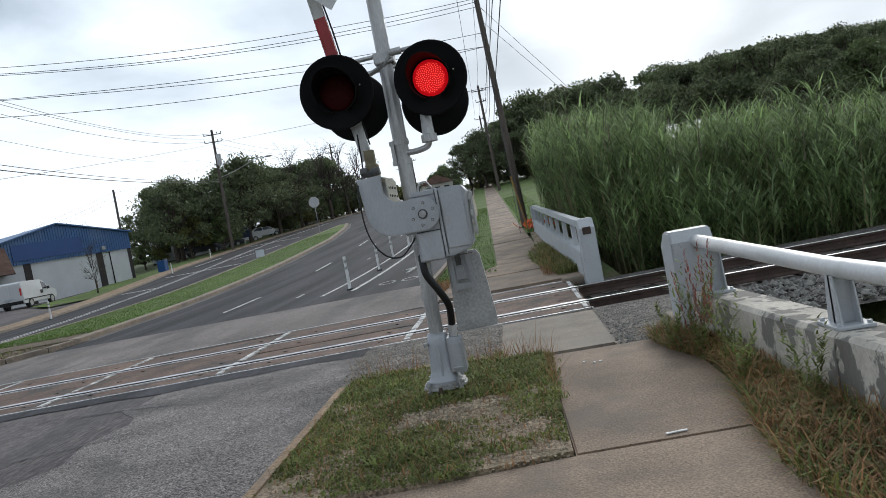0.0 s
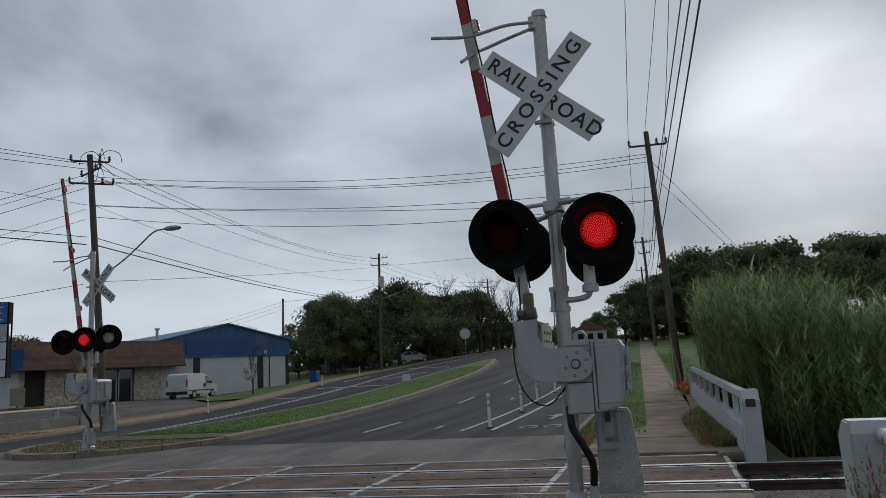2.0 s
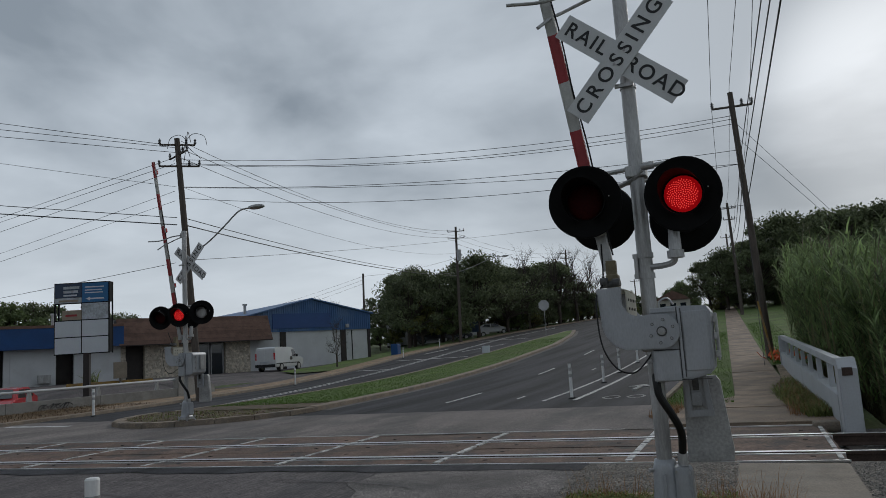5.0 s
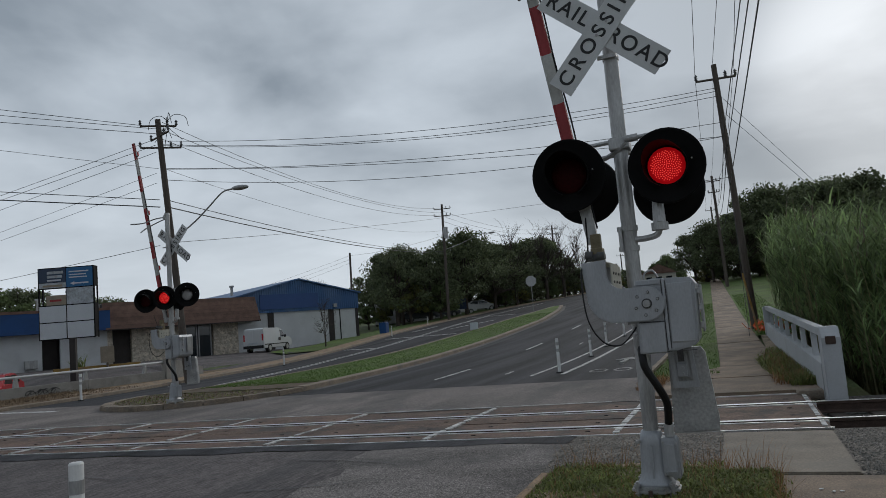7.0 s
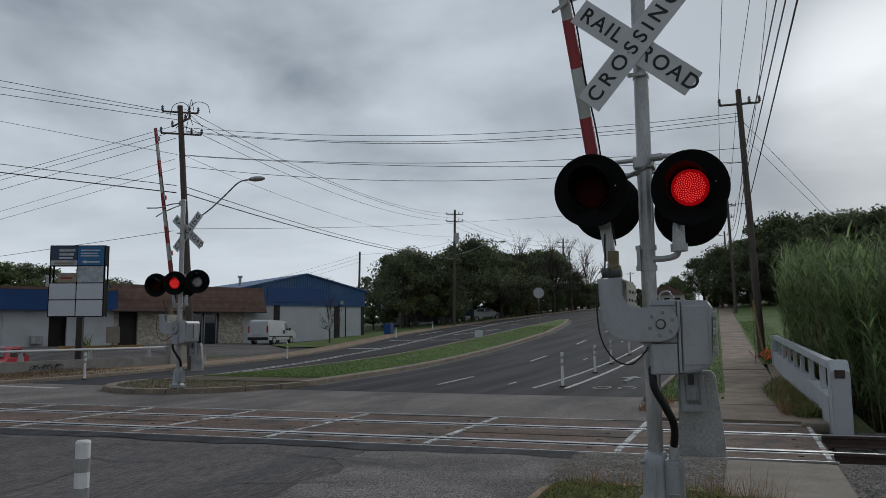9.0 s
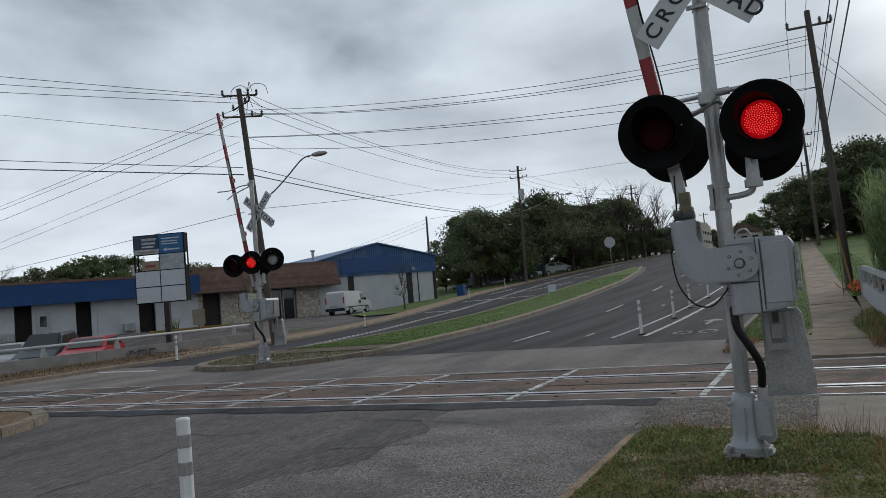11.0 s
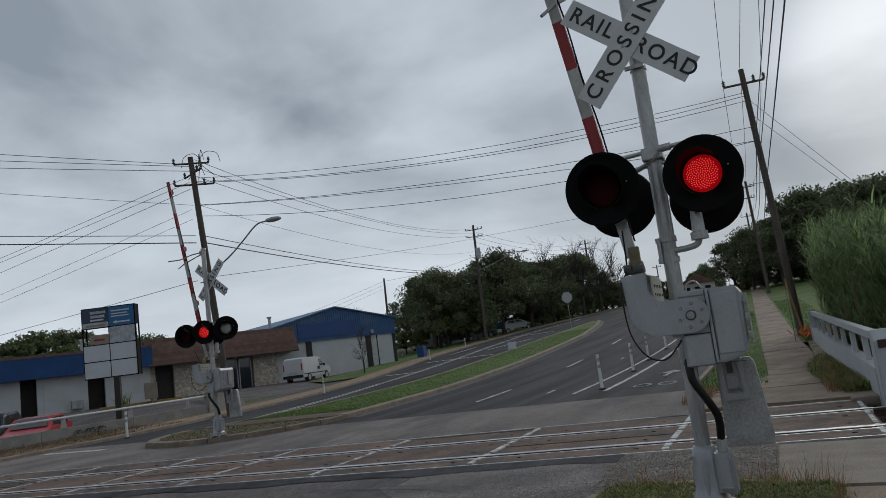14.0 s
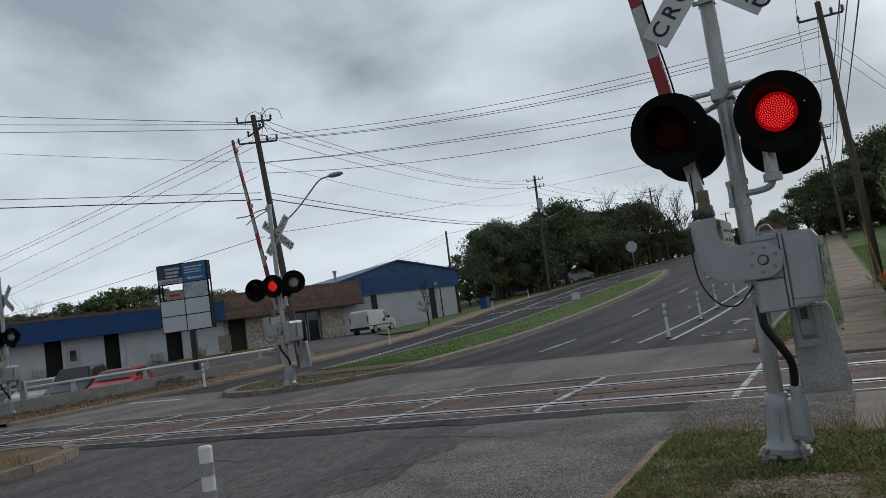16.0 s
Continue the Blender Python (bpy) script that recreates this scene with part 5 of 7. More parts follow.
beam(bm, 12.7, 27.0, -0.5, 0.46, 0.2)
part("base_wall", bm, "bridge", far_rail, "grey concrete base wall")
bm = B()
beam(bm, 12.7, 27.0, 0.88, 1.0, 0.13)
part("top_rail", bm, "bridge", far_rail, "grey concrete top rail")
y = 14.2
while y < 27.0:
    x, b = fx(y), land(fx(y), y)
    bm = B()
    prism(bm, [(y - 0.16, b + 0.45), (y + 0.16, b + 0.45), (y + 0.08, b + 0.885), (y - 0.08, b + 0.885)], "x", x - 0.04, x + 0.04, 0.004)
    part("baluster", bm, "bridge", far_rail)
    y += 1.8
bm = B()
prism(bm, [(26.8, -0.3), (27.2, -0.3), (27.2, 1.2), (27.05, 1.3), (26.8, 1.3)], "x", fx(27) - 0.13, fx(27) + 0.13, 0.012)
part("end_post", bm, "bridge", far_rail)

# left parapet with pipe rail
left_rail = tagged(empty("bridge_parapet"), "grey concrete parapet with pipe rail and dark graffiti", "parapet")


def lx(y):
    return -27.2 + 0.14 * (y - 13)


def lbeam(bm, y0, y1, z0, z1, w):
    vs = []
    for y in (y0, y1):
        for dx, z in ((-w / 2, z0), (w / 2, z0), (w / 2, z1), (-w / 2, z1)):
            vs.append(bm.verts.new((lx(y) + dx, y, z)))
    for k in range(4):
        bm.faces.new((vs[k], vs[(k + 1) % 4], vs[4 + (k + 1) % 4], vs[4 + k]))
    bm.faces.new(vs[:4]); bm.faces.new(vs[4:][::-1])
    bmesh.ops.recalc_face_normals(bm, faces=bm.faces[:])


for y in range(8, 28, 4):
    bm = B()
    lbeam(bm, y, y + 3.98, -0.3, 0.48, 0.3)
    part("wall_block", bm, "parapet_grey", left_rail, "pale grey concrete wall")
bm = B()
prism(bm, [(28.0, -0.2), (30.6, -0.2), (30.6, 0.5), (28.6, 1.0), (28.0, 1.0)], "x", lx(28.5) - 0.16, lx(28.5) + 0.16, 0.015)
part("end_post", bm, "parapet_grey", left_rail)
bm = B()
tube(bm, [(lx(6), 6, 0.86), (lx(28.2), 28.2, 0.9)], 0.055, 10)
part("pipe_rail", bm, "bridge", left_rail, "grey-white pipe rail", smooth=True)
for y in range(9, 28, 3):
    bm = B()
    prism(bm, [(y - 0.12, 0.46), (y + 0.12, 0.46), (y + 0.05, 0.86), (y - 0.05, 0.86)], "x", lx(y) - 0.05, lx(y) + 0.05)
    part("rail_post", bm, "galv", left_rail)
bm = B()
r = random.Random(8)
for i in range(5):
    y0, z0, ph = 21.3 + i * 0.26, 0.2 + 0.06 * r.random(), r.random() * 6
    loop = []
    for k in range(9):
        a = ph + k * 0.85
        y = y0 + 0.16 * math.cos(a) + 0.03 * k
        loop.append((lx(y) + 0.158, y, z0 + (0.07 + 0.05 * r.random()) * math.sin(a * 1.3)))
    tube(bm, curve_pts(loop, 3), 0.014, 4)
part("graffiti", bm, "letter", left_rail, "dark scrawled graffiti")


# ---- delineator posts ----
def delineator(x, y, h=0.92):
    z = land(x, y)
    d = empty("delineator_post", pose(x, y, z))
    tagged(d, "white flexible delineator post with grey reflective bands", "delineator post", "delineator posts")
    bm = B()
    rod(bm, (0, 0, 0), (0, 0, 0.04), 0.1, 0.09, 16)
    part("foot", bm, "rubber", d)
    bm = B()
    rod(bm, (0, 0, 0.03), (0, 0, h), 0.042, seg=16)
    rod(bm, (0, 0, h), (0, 0, h + 0.012), 0.044, 0.036, 16)
    part("tube", bm, "post_white", d)
    for zz in (h - 0.3, h - 0.13):
        bm = B()
        rod(bm, (0, 0, zz - 0.04), (0, 0, zz + 0.04), 0.0435, seg=16, caps=False)
        part("band", bm, "galv", d, "grey reflective band")
    return d


for x, y in ((-2.95, 3.2), (-3.8, 19.3), (-3.9, 24.4), (-4.05, 28.5), (-4.0, 33), (-20.3, 18.9), (-22.3, 34), (-26.4, 56), (-29.0, 70)):
    delineator(x, y, 0.9)


# ---- poles and wires ----
def insulator(bm, p, h=0.28):
    x, y, z = p
    rod(bm, (x, y, z), (x, y, z + h), 0.025, seg=8)
    for k in range(3):
        rod(bm, (x, y, z + 0.06 + k * 0.07), (x, y, z + 0.1 + k * 0.07), 0.07, 0.04, 10)


def utility_pole(base, top, label, arms, r0=0.16, r1=0.1, extras=True):
    p = empty("utility_pole", Matrix.Translation(base))
    tagged(p, label, "utility pole", "utility poles")
    t = Vector(top) - Vector(base)
    bm = B()
    rod(bm, (0, 0, -0.4), t, r0, r1, 14)
    part("shaft", bm, "pole", p, "brown weathered wooden shaft")
    for f, half, ax in arms:
        c = t * f
        bm = B()
        a, b = c - Vector(ax) * half, c + Vector(ax) * half
        rod(bm, a, b, 0.045, seg=6)
        cross = part("cross_arm", bm, "pole", p)
        for q in (a, b, c + Vector(ax) * half * 0.5):
            bm = B()
            insulator(bm, q)
            part("insulator", bm, "insul", cross, "dark ribbed insulator")
    return p


def wire(a, b, sag, r=0.011, name="overhead_wire"):
    a, b = Vector(a), Vector(b)
    pts = []
    for i in range(17):
        t = i / 16
        p = a.lerp(b, t)
        p.z -= sag * 4 * t * (1 - t)
        pts.append(p)
    bm = B()
    tube(bm, pts, r, 5)
    return tagged(part(name, bm, "wire"), "thin dark overhead wire", "wire", "overhead wires")


AX = (1, 0.1, 0)
RP, RPT = (1.28, 29.9, land(1.28, 29.9)), (0.93, 29.9, 10.75)
utility_pole(RP, RPT, "tall leaning wooden utility pole beside the reeds", [(0.945, 0.72, AX)], 0.145, 0.1)
RP2, RP2T = (0.0, 75, land(0, 75)), (-0.25, 75, 13.8)
utility_pole(RP2, RP2T, "wooden utility pole farther up the pavement", [(0.95, 0.7, AX), (0.85, 0.5, AX)], 0.17, 0.11)
RP3, RP3T = (-1.2, 112, land(-1.2, 112)), (-1.35, 112, 15.4)
utility_pole(RP3, RP3T, "distant wooden utility pole on the hill", [(0.95, 0.8, AX)], 0.17, 0.11)
LP, LPT = (-21.3, 25.4, land(-21.3, 25.4)), (-22.05, 25.0, 11.6)
left_pole = utility_pole(LP, LPT, "wooden utility pole with street lamp and crowded cross arms", [(0.975, 0.75, (0.8, 0.6, 0)), (0.935, 0.9, (0.9, -0.4, 0)), (0.89, 0.85, (0.8, 0.6, 0))], 0.17, 0.12)
MP, MPT = (-29.1, 76.3, land(-29.1, 76.3)), (-28.85, 76.3, 15.1)
mid_pole = utility_pole(MP, MPT, "wooden utility pole with grey transformer among trees", [(0.96, 0.9, (1, 0.2, 0)), (0.9, 0.9, (1, 0.2, 0))], 0.18, 0.12)
bm = B()
rod(bm, (0.45, 0, 9.2), (0.45, 0, 10.4), 0.26, seg=14)
part("transformer", bm, "galv", mid_pole, "grey transformer can")
P3, P3T = (-26.1, 117, land(-26.1, 117)), (-25.85, 117, 16.3)
utility_pole(P3, P3T, "distant wooden utility pole behind the trees", [(0.95, 0.9, AX), (0.88, 0.9, AX)], 0.18, 0.12)
SP, SPT = (-37.7, 70.1, land(-37.7, 70.1)), (-37.55, 70.1, 10.2)
utility_pole(SP, SPT, "short bare wooden pole behind the building", [], 0.14, 0.1)
for x, y, zt in ((-15.5, 135, 13), (-9, 150, 14), (-20, 150, 13)):
    utility_pole((x, y, land(x, y)), (x, y, zt), "faint distant utility pole", [(0.95, 0.8, AX)], 0.16, 0.1)

# jumper loops and insulators at the busy left pole's head
bm = B()
for k, (dx, dy) in enumerate(((-0.9, -0.2), (0.9, 0.3), (-0.6, 0.5), (0.6, -0.4))):
    c = Vector((-0.4, -0.2, 11.2))
    tube(bm, curve_pts([c + Vector((dx, dy, 0.0)), c + Vector((dx * 0.8, dy, 0.45)), c + Vector((dx * 0.3, dy * 0.3, 0.55)), c + Vector((0.0, 0, 0.1)), c + Vector((dx * 0.7, dy * 0.6, -0.6))], 5), 0.014, 5)
part("jumper", bm, "wire", left_pole)

# street lamps


def street_arm(parent, a, b, label="curved street lamp arm"):
    a, b = Vector(a), Vector(b)
    bm = B()
    m1 = a.lerp(b, 0.55) + Vector((0, 0, 0.12))
    tube(bm, curve_pts([a, a.lerp(b, 0.3), m1, a.lerp(b, 0.8) + Vector((0, 0, 0.25)), b], 6), 0.035, 8)
    arm = part("lamp_arm", bm, "galv", parent, label)
    bm = B()
    d = (b - a); d.z = 0; d.normalize()
    mx = Matrix.Translation(b + d * 0.3) @ d.to_track_quat("X", "Z").to_matrix().to_4x4()
    bmesh.ops.create_uvsphere(bm, u_segments=16, v_segments=8, radius=1.0, matrix=mx @ Matrix.Diagonal((0.42, 0.17, 0.11, 1)))
    part("luminaire", bm, "galv", arm, "grey cobra-head luminaire", smooth=True)
    return arm


street_arm(left_pole, (-0.3, 0.1, 6.4), (2.6, 0.3, 8.1))
street_arm(mid_pole, (0.2, 0, 7.9), (5.6, -0.3, 9.1))

# wires along the right side, past the camera overhead
for dx, zt, nearx, nearz in ((-0.72, 10.5, 1.9, 10.7), (0.0, 11.0, 3.0, 11.2), (0.72, 10.65, 2.1, 10.9)):
    wire((0.93 + dx, 29.9, zt), (nearx, -12, nearz), 0.15, 0.010)
    wire((0.93 + dx, 29.9, zt), (-0.25 + dx, 75, zt + 3.0), 0.8, 0.010)
    wire((-0.25 + dx, 75, zt + 3.0), (-1.35 + dx, 112, zt + 4.6), 0.8, 0.012)
for z, nz, far_x in ((8.0, 8.1, 2.75), (7.2, 7.3, 2.65), (6.0, 6.1, 2.3)):
    wire((1.0, 29.8, z), (far_x, -12, nz), 0.1, 0.014)
    wire((1.0, 29.8, z), (-0.1, 75, z + 2.9), 0.9, 0.016)
# guys of the right pole
for z in (9.6, 9.0):
    wire((0.95, 29.9, z), (9.0, 36, 0.5), 0.0, 0.008, "guy_wire")
wire((0.98, 29.7, 9.2), (1.0, 26.9, 0.3), 0.0, 0.008, "guy_wire")
# spans across the road between the right and the left pole
for z0, z1, sag in ((9.83, 10.63, 0.61), (9.7, 10.47, 0.73), (9.5, 10.43, 0.70), (8.45, 9.39, 0.48), (7.9, 9.36, 0.33), (7.89, 8.88, 0.70)):
    wire((0.95, 29.9, z0), (-21.9, 25.1, z1), sag, 0.011)


def out(a, b, f, sag, rr):
    """A wire from a through b and on to f times that length."""
    a, b = Vector(a), Vector(b)
    wire(a, a + (b - a) * f, sag, rr)


# left pole to the mid pole, and away to the left
for dx, z0, z1, sag in ((0.1, 11.48, 14.71, 1.21), (0.1, 11.12, 14.17, 0.9), (0.1, 10.71, 13.93, 1.12)):
    wire((-22 + dx, 25.1, z0), (-29.1 + dx, 76.3, z1), sag, 0.013)
for z0, z1, sag, rr in ((8.01, 9.79, 0.59, 0.018), (7.7, 9.6, 0.54, 0.026), (9.39, 12.14, 1.09, 0.009), (6.09, 13.59, 0.13, 0.012)):
    wire((-21.9, 25.1, z0), (-29.0, 76.3, z1), sag, rr)
for z0, z1 in ((11.27, 12.53), (11.19, 12.27), (10.97, 11.96)):
    out((-22.1, 25, z0), (-28.1, 21.9, z1), 6.0, 0.15, 0.013)
out((-22.1, 25, 9.4), (-28.1, 21.9, 10.69), 6.0, 0.1, 0.009)
for z0, z1, rr in ((8.01, 8.86, 0.016), (7.69, 8.5, 0.024)):
    out((-22.1, 25, z0), (-28.1, 21.9, z1), 6.0, 0.1, rr)
for z0, z1, rr in ((10.75, 10.37, 0.012), (10.48, 10.12, 0.012), (10.16, 9.6, 0.012), (9.22, 8.42, 0.009), (8.78, 7.97, 0.009), (6.01, 5.88, 0.012)):
    out((-22.2, 25, z0), (-35, 27.2, z1), 4.5, 0.15, rr)
wire((-29.0, 76.3, 13.67), (1.0, 30, 6.3), 0.05, 0.011)
wire((-29.0, 76.3, 11.6), (-37.55, 70.1, 9.9), 0.3, 0.012)
for k in range(3):
    wire((-28.9, 76.3, 14.4 - 0.6 * k), (-25.9, 117, 15.8 - 0.6 * k), 1.0, 0.014)
    wire((-37.6, 70.1, 9.9 - 0.4 * k), (-52, 62, 5.5 - 0.5 * k), 0.2, 0.01)


# ---- shops beyond the road ----
D_F = Vector((0.5, 0.866, 0))          # along the shop fronts
N_F = Vector((0.866, -0.5, 0))         # towards the road
# foot of the front at the white shops
A_F = Vector((-47.37, 36.5, 0.66))
SZ = 1.08
FRONT = Matrix(((D_F.x * SZ, -N_F.x * SZ, 0, A_F.x), (D_F.y * SZ, -N_F.y * SZ, 0, A_F.y), (0, 0, SZ, A_F.z), (0, 0, 0, 1)))
# in FRONT: x runs along the front, y goes back into the building, z is up


def fbox(bm, x0, x1, y0, y1, z0, z1, bevel=0.0):
    return box(bm, ((x0 + x1) / 2, (y0 + y1) / 2, (z0 + z1) / 2), (x1 - x0, y1 - y0, z1 - z0), bevel=bevel)


shops = tagged(empty("shop_row", FRONT), "long low white shop row with a blue fascia", "shop building")
# wall in pieces, leaving the dark recesses open
recess = [(-31.5, -30.5), (-23.4, -22.2), (-15.9, -14.8), (-5.1, -4.1), (-1.5, -0.55), (2.5, 3.6)]
edges = [-42.0]
for a, b in recess:
    edges += [a, b]
edges.append(6.6)
for a, b in zip(edges[::2], edges[1::2]):
    bm = B()
    fbox(bm, a, b, 0, 0.3, -1.3, 2.6)
    part("wall", bm, "white_wall", shops, "white-painted block wall")
for a, b in recess:
    bm = B()
    fbox(bm, a - 0.2, b + 0.2, 1.0, 1.2, -1.3, 2.6)
    fbox(bm, a - 0.22, a, 0.3, 1.0, -1.3, 2.6)
    fbox(bm, b, b + 0.22, 0.3, 1.0, -1.3, 2.6)
    part("recess", bm, "darkwood", shops, "dark recessed doorway")
bm = B()
fbox(bm, -42, 6.6, -0.9, 0.35, 2.45, 3.8)
part("fascia", bm, "blue", shops, "deep blue metal fascia")
bm = B()
fbox(bm, -42, 6.6, -0.95, 14, 3.8, 3.98)
part("roof", bm, "brown", shops, "flat roof with a brown edge")
bm = B()
fbox(bm, -42, 6.6, 13.5, 14, -1.3, 3.8)
fbox(bm, -42, -41.7, 0.3, 13.5, -1.3, 3.8)
part("wall", bm, "white_wall", shops)
for a, b in ((-12.2, -9.6), (-0.2, 1.1)):
    bm = B()
    fbox(bm, a, b, -0.06, -0.01, -0.3, 2.2)
    sh = part("shutter_door", bm, "white_wall", shops, "white roller shutter door")
    for i in range(8):
        bm = B()
        fbox(bm, a + 0.03, b - 0.03, -0.085, -0.055, -0.25 + i * 0.3, 0.0 + i * 0.3)
        part("slat", bm, "white_wall", sh)
for x in (-20.6, -29.0, -3.9):
    bm = B()
    fbox(bm, x, x + 0.9, -0.05, -0.005, -0.2, 1.95)
    d = part("door", bm, "alu", shops, "pale grey steel door")
    bm = B()
    fbox(bm, x + 0.25, x + 0.65, -0.06, -0.045, 1.0, 1.7)
    part("pane", bm, "glass", d)
for x in (-18.3, -10.6, 1.4, -26, -5.9):
    bm = B()
    fbox(bm, x, x + 0.75, -0.45, -0.02, 0.2, 0.75, 0.02)
    for i in range(4):
        fbox(bm, x + 0.06, x + 0.42, -0.47, -0.44, 0.27 + 0.11 * i, 0.33 + 0.11 * i)
    u = part("air_conditioner", bm, "galv", shops, "grey wall air conditioner")
for x, h in ((3.0, 1.0), (5.0, 1.5), (-9.0, 0.8)):
    bm = B()
    rod(bm, (x, 4, 3.9), (x, 4, 3.98 + h), 0.14, seg=10)
    rod(bm, (x, 4, 3.98 + h), (x, 4, 4.1 + h), 0.22, 0.2, 10)
    part("vent_pipe", bm, "galv", shops)
bm = B()
fbox(bm, -14, -12.5, 5, 6.5, 3.95, 4.7, 0.03)
part("roof_unit", bm, "galv", shops)

# brown mansard shop
office = tagged(empty("corner_shop", FRONT), "small shop with brown shingled mansard and limestone front", "shop building")
for a, b in ((6.6, 7.0), (8.3, 12.0), (14.3, 16.3)):
    bm = B()
    fbox(bm, a, b, 0.25, 0.6, -0.6, 2.6)
    part("wall", bm, "stone", office, "rough tan limestone veneer")
bm = B()
fbox(bm, 7.0, 8.3, 0.7, 0.9, -0.6, 2.6)
part("panelling", bm, "darkwood", office, "dark recessed panelling")
bm = B()
fbox(bm, 6.6, 6.8, 0.6, 12, -0.6, 4.2)
fbox(bm, 16.1, 16.3, 0.6, 12, -0.6, 4.2)
fbox(bm, 6.6, 16.3, 12, 12.3, -0.6, 4.2)
part("wall", bm, "white_wall", office)
for a, b, nm in ((12.0, 13.1, "window"), (13.2, 14.2, "door")):
    bm = B()
    fbox(bm, a + 0.06, b - 0.06, 0.5, 0.53, -0.25, 2.25)
    w = part(nm, bm, "glass", office, "dark glazed shop " + nm)
    bm = B()
    for x in (a, b - 0.07):
        fbox(bm, x, x + 0.07, 0.42, 0.54, -0.3, 2.4)
    fbox(bm, a, b, 0.42, 0.54, 2.25, 2.35)
    fbox(bm, a, b, 0.42, 0.54, -0.35, -0.22)
    part("frame", bm, "alu", w, "aluminium frame")
bm = B()
fbox(bm, 12.0, 14.3, 0.45, 0.6, 2.35, 2.6)
part("lintel", bm, "darkwood", office)
bm = B()
fbox(bm, 12.35, 12.75, 0.47, 0.49, 0.3, 1.0)
part("window_sticker", bm, "sign_white", office)
rows = 7
man = part("mansard", fbox(B(), 6.4, 17.6, 0.1, 1.0, 2.5, 4.3), "darkwood", office, "mansard roof core")
for i in range(rows):
    z0 = 2.45 + i * 0.27
    y0 = -0.95 + i * 0.13
    bm = B()
    prism(bm, [(y0, z0), (y0 + 0.03, z0 - 0.02), (y0 + 0.18, z0 + 0.29), (y0 + 0.14, z0 + 0.3)], "x", 6.3, 17.7)
    part("shingle_course", bm, "brown", man)
    # thin dark box that paints the shade line under each course's lower edge
    bm = B()
    fbox(bm, 6.3, 17.7, y0 - 0.012, y0 + 0.1, z0 - 0.075, z0 - 0.012)
    part("course_shade", bm, "darkwood", man)
bm = B()
fbox(bm, 6.35, 17.65, -0.9, 1.0, 2.42, 2.48)
part("soffit", bm, "darkwood", office)
bm = B()
fbox(bm, 6.4, 16.3, 0.0, 12.3, 4.2, 4.34)
part("roof", bm, "roof", office)
bm = B()
fbox(bm, 6.6, 17.5, -2.4, 0.2, -0.8, -0.32, 0.02)
tagged(part("shop_step", bm, "slab"), "long low concrete step before the shops", "step").matrix_basis = FRONT

# blue metal hall with white lower wall
hall = tagged(empty("metal_hall", FRONT), "gabled blue corrugated metal hall with white lower wall", "industrial building")
X0, X1, ZW, ZE, ZR = 16.3, 27.3, 3.05, 4.35, 5.65
for a, b in ((16.3, 19.0), (19.5, 24.6), (25.1, 27.3)):
    bm = B()
    fbox(bm, a, b, 0.6, 0.85, -0.8, ZW)
    part("wall", bm, "white_wall", hall, "white-painted block wall")
for a in (19.0, 24.6, 27.3):
    bm = B()
    fbox(bm, a, a + 0.5 if a < 27 else a + 0.25, 0.5, 0.86, -0.8, ZW + 0.02)
    part("pilaster", bm, "darkwood", hall, "dark brown pilaster")
bm = B()
# corrugated gable: ribs
n = 56
for i in range(n):
    xa, xb = X0 + (X1 + 0.3 - X0) * i / n, X0 + (X1 + 0.3 - X0) * (i + 0.62) / n
    xm = (xa + xb) / 2
    top = ZR - abs(xm - 21.8) / 5.6 * (ZR - ZE)
    fbox(bm, xa, xb, 0.42, 0.5, ZW - 0.02, top)
part("rib", bm, "blue_metal", hall, "vertical blue metal ribs")
bm = B()
prism(bm, [(X0, ZW), (X1 + 0.3, ZW), (X1 + 0.3, ZE), (21.8, ZR), (X0, ZE)], "y", 0.47, 0.7)
part("gable", bm, "blue_metal", hall, "faded blue corrugated gable")
bm = B()
fbox(bm, 18.3, 23.6, 0.36, 0.43, 3.3, 4.5)
part("panel", bm, "blue_dark", hall, "darker blue repainted panel")
bm = B()
for s, xe in ((-1, X0 - 0.2), (1, X1 + 0.5)):
    prism(bm, [(21.8, ZR + 0.02), (xe, ZE - 0.03), (xe, ZE + 0.07), (21.8, ZR + 0.12)], "y", 0.2, 22)
part("roof", bm, "blue_metal", hall, "blue metal roof")
bm = B()
fbox(bm, X1 + 0.02, X1 + 0.25, 0.86, 21.5, -0.8, ZE)
fbox(bm, X0, X0 + 0.2, 0.86, 21.5, -0.8, ZE)
fbox(bm, X0, X1, 21.5, 21.8, -0.8, ZE)
part("wall", bm, "white_wall", hall)
for x in (17.3, 25.0):
    bm = B()
    fbox(bm, x, x + 0.3, 0.2, 0.42, 3.2, 3.5, 0.03)
    part("wall_lamp", bm, "galv", hall, "small grey wall lamp")
bm = B()
rod(bm, (17.9, 5, 4.6), (17.9, 5, 5.6), 0.12, seg=10)
rod(bm, (17.9, 5, 5.55), (17.9, 5, 5.7), 0.2, seg=10)
part("vent_pipe", bm, "galv", hall)
bm = B()
rod(bm, (25.7, 0.52, 0.2), (25.7, 0.52, 3.0), 0.04, seg=8)
part("downpipe", bm, "black", hall)


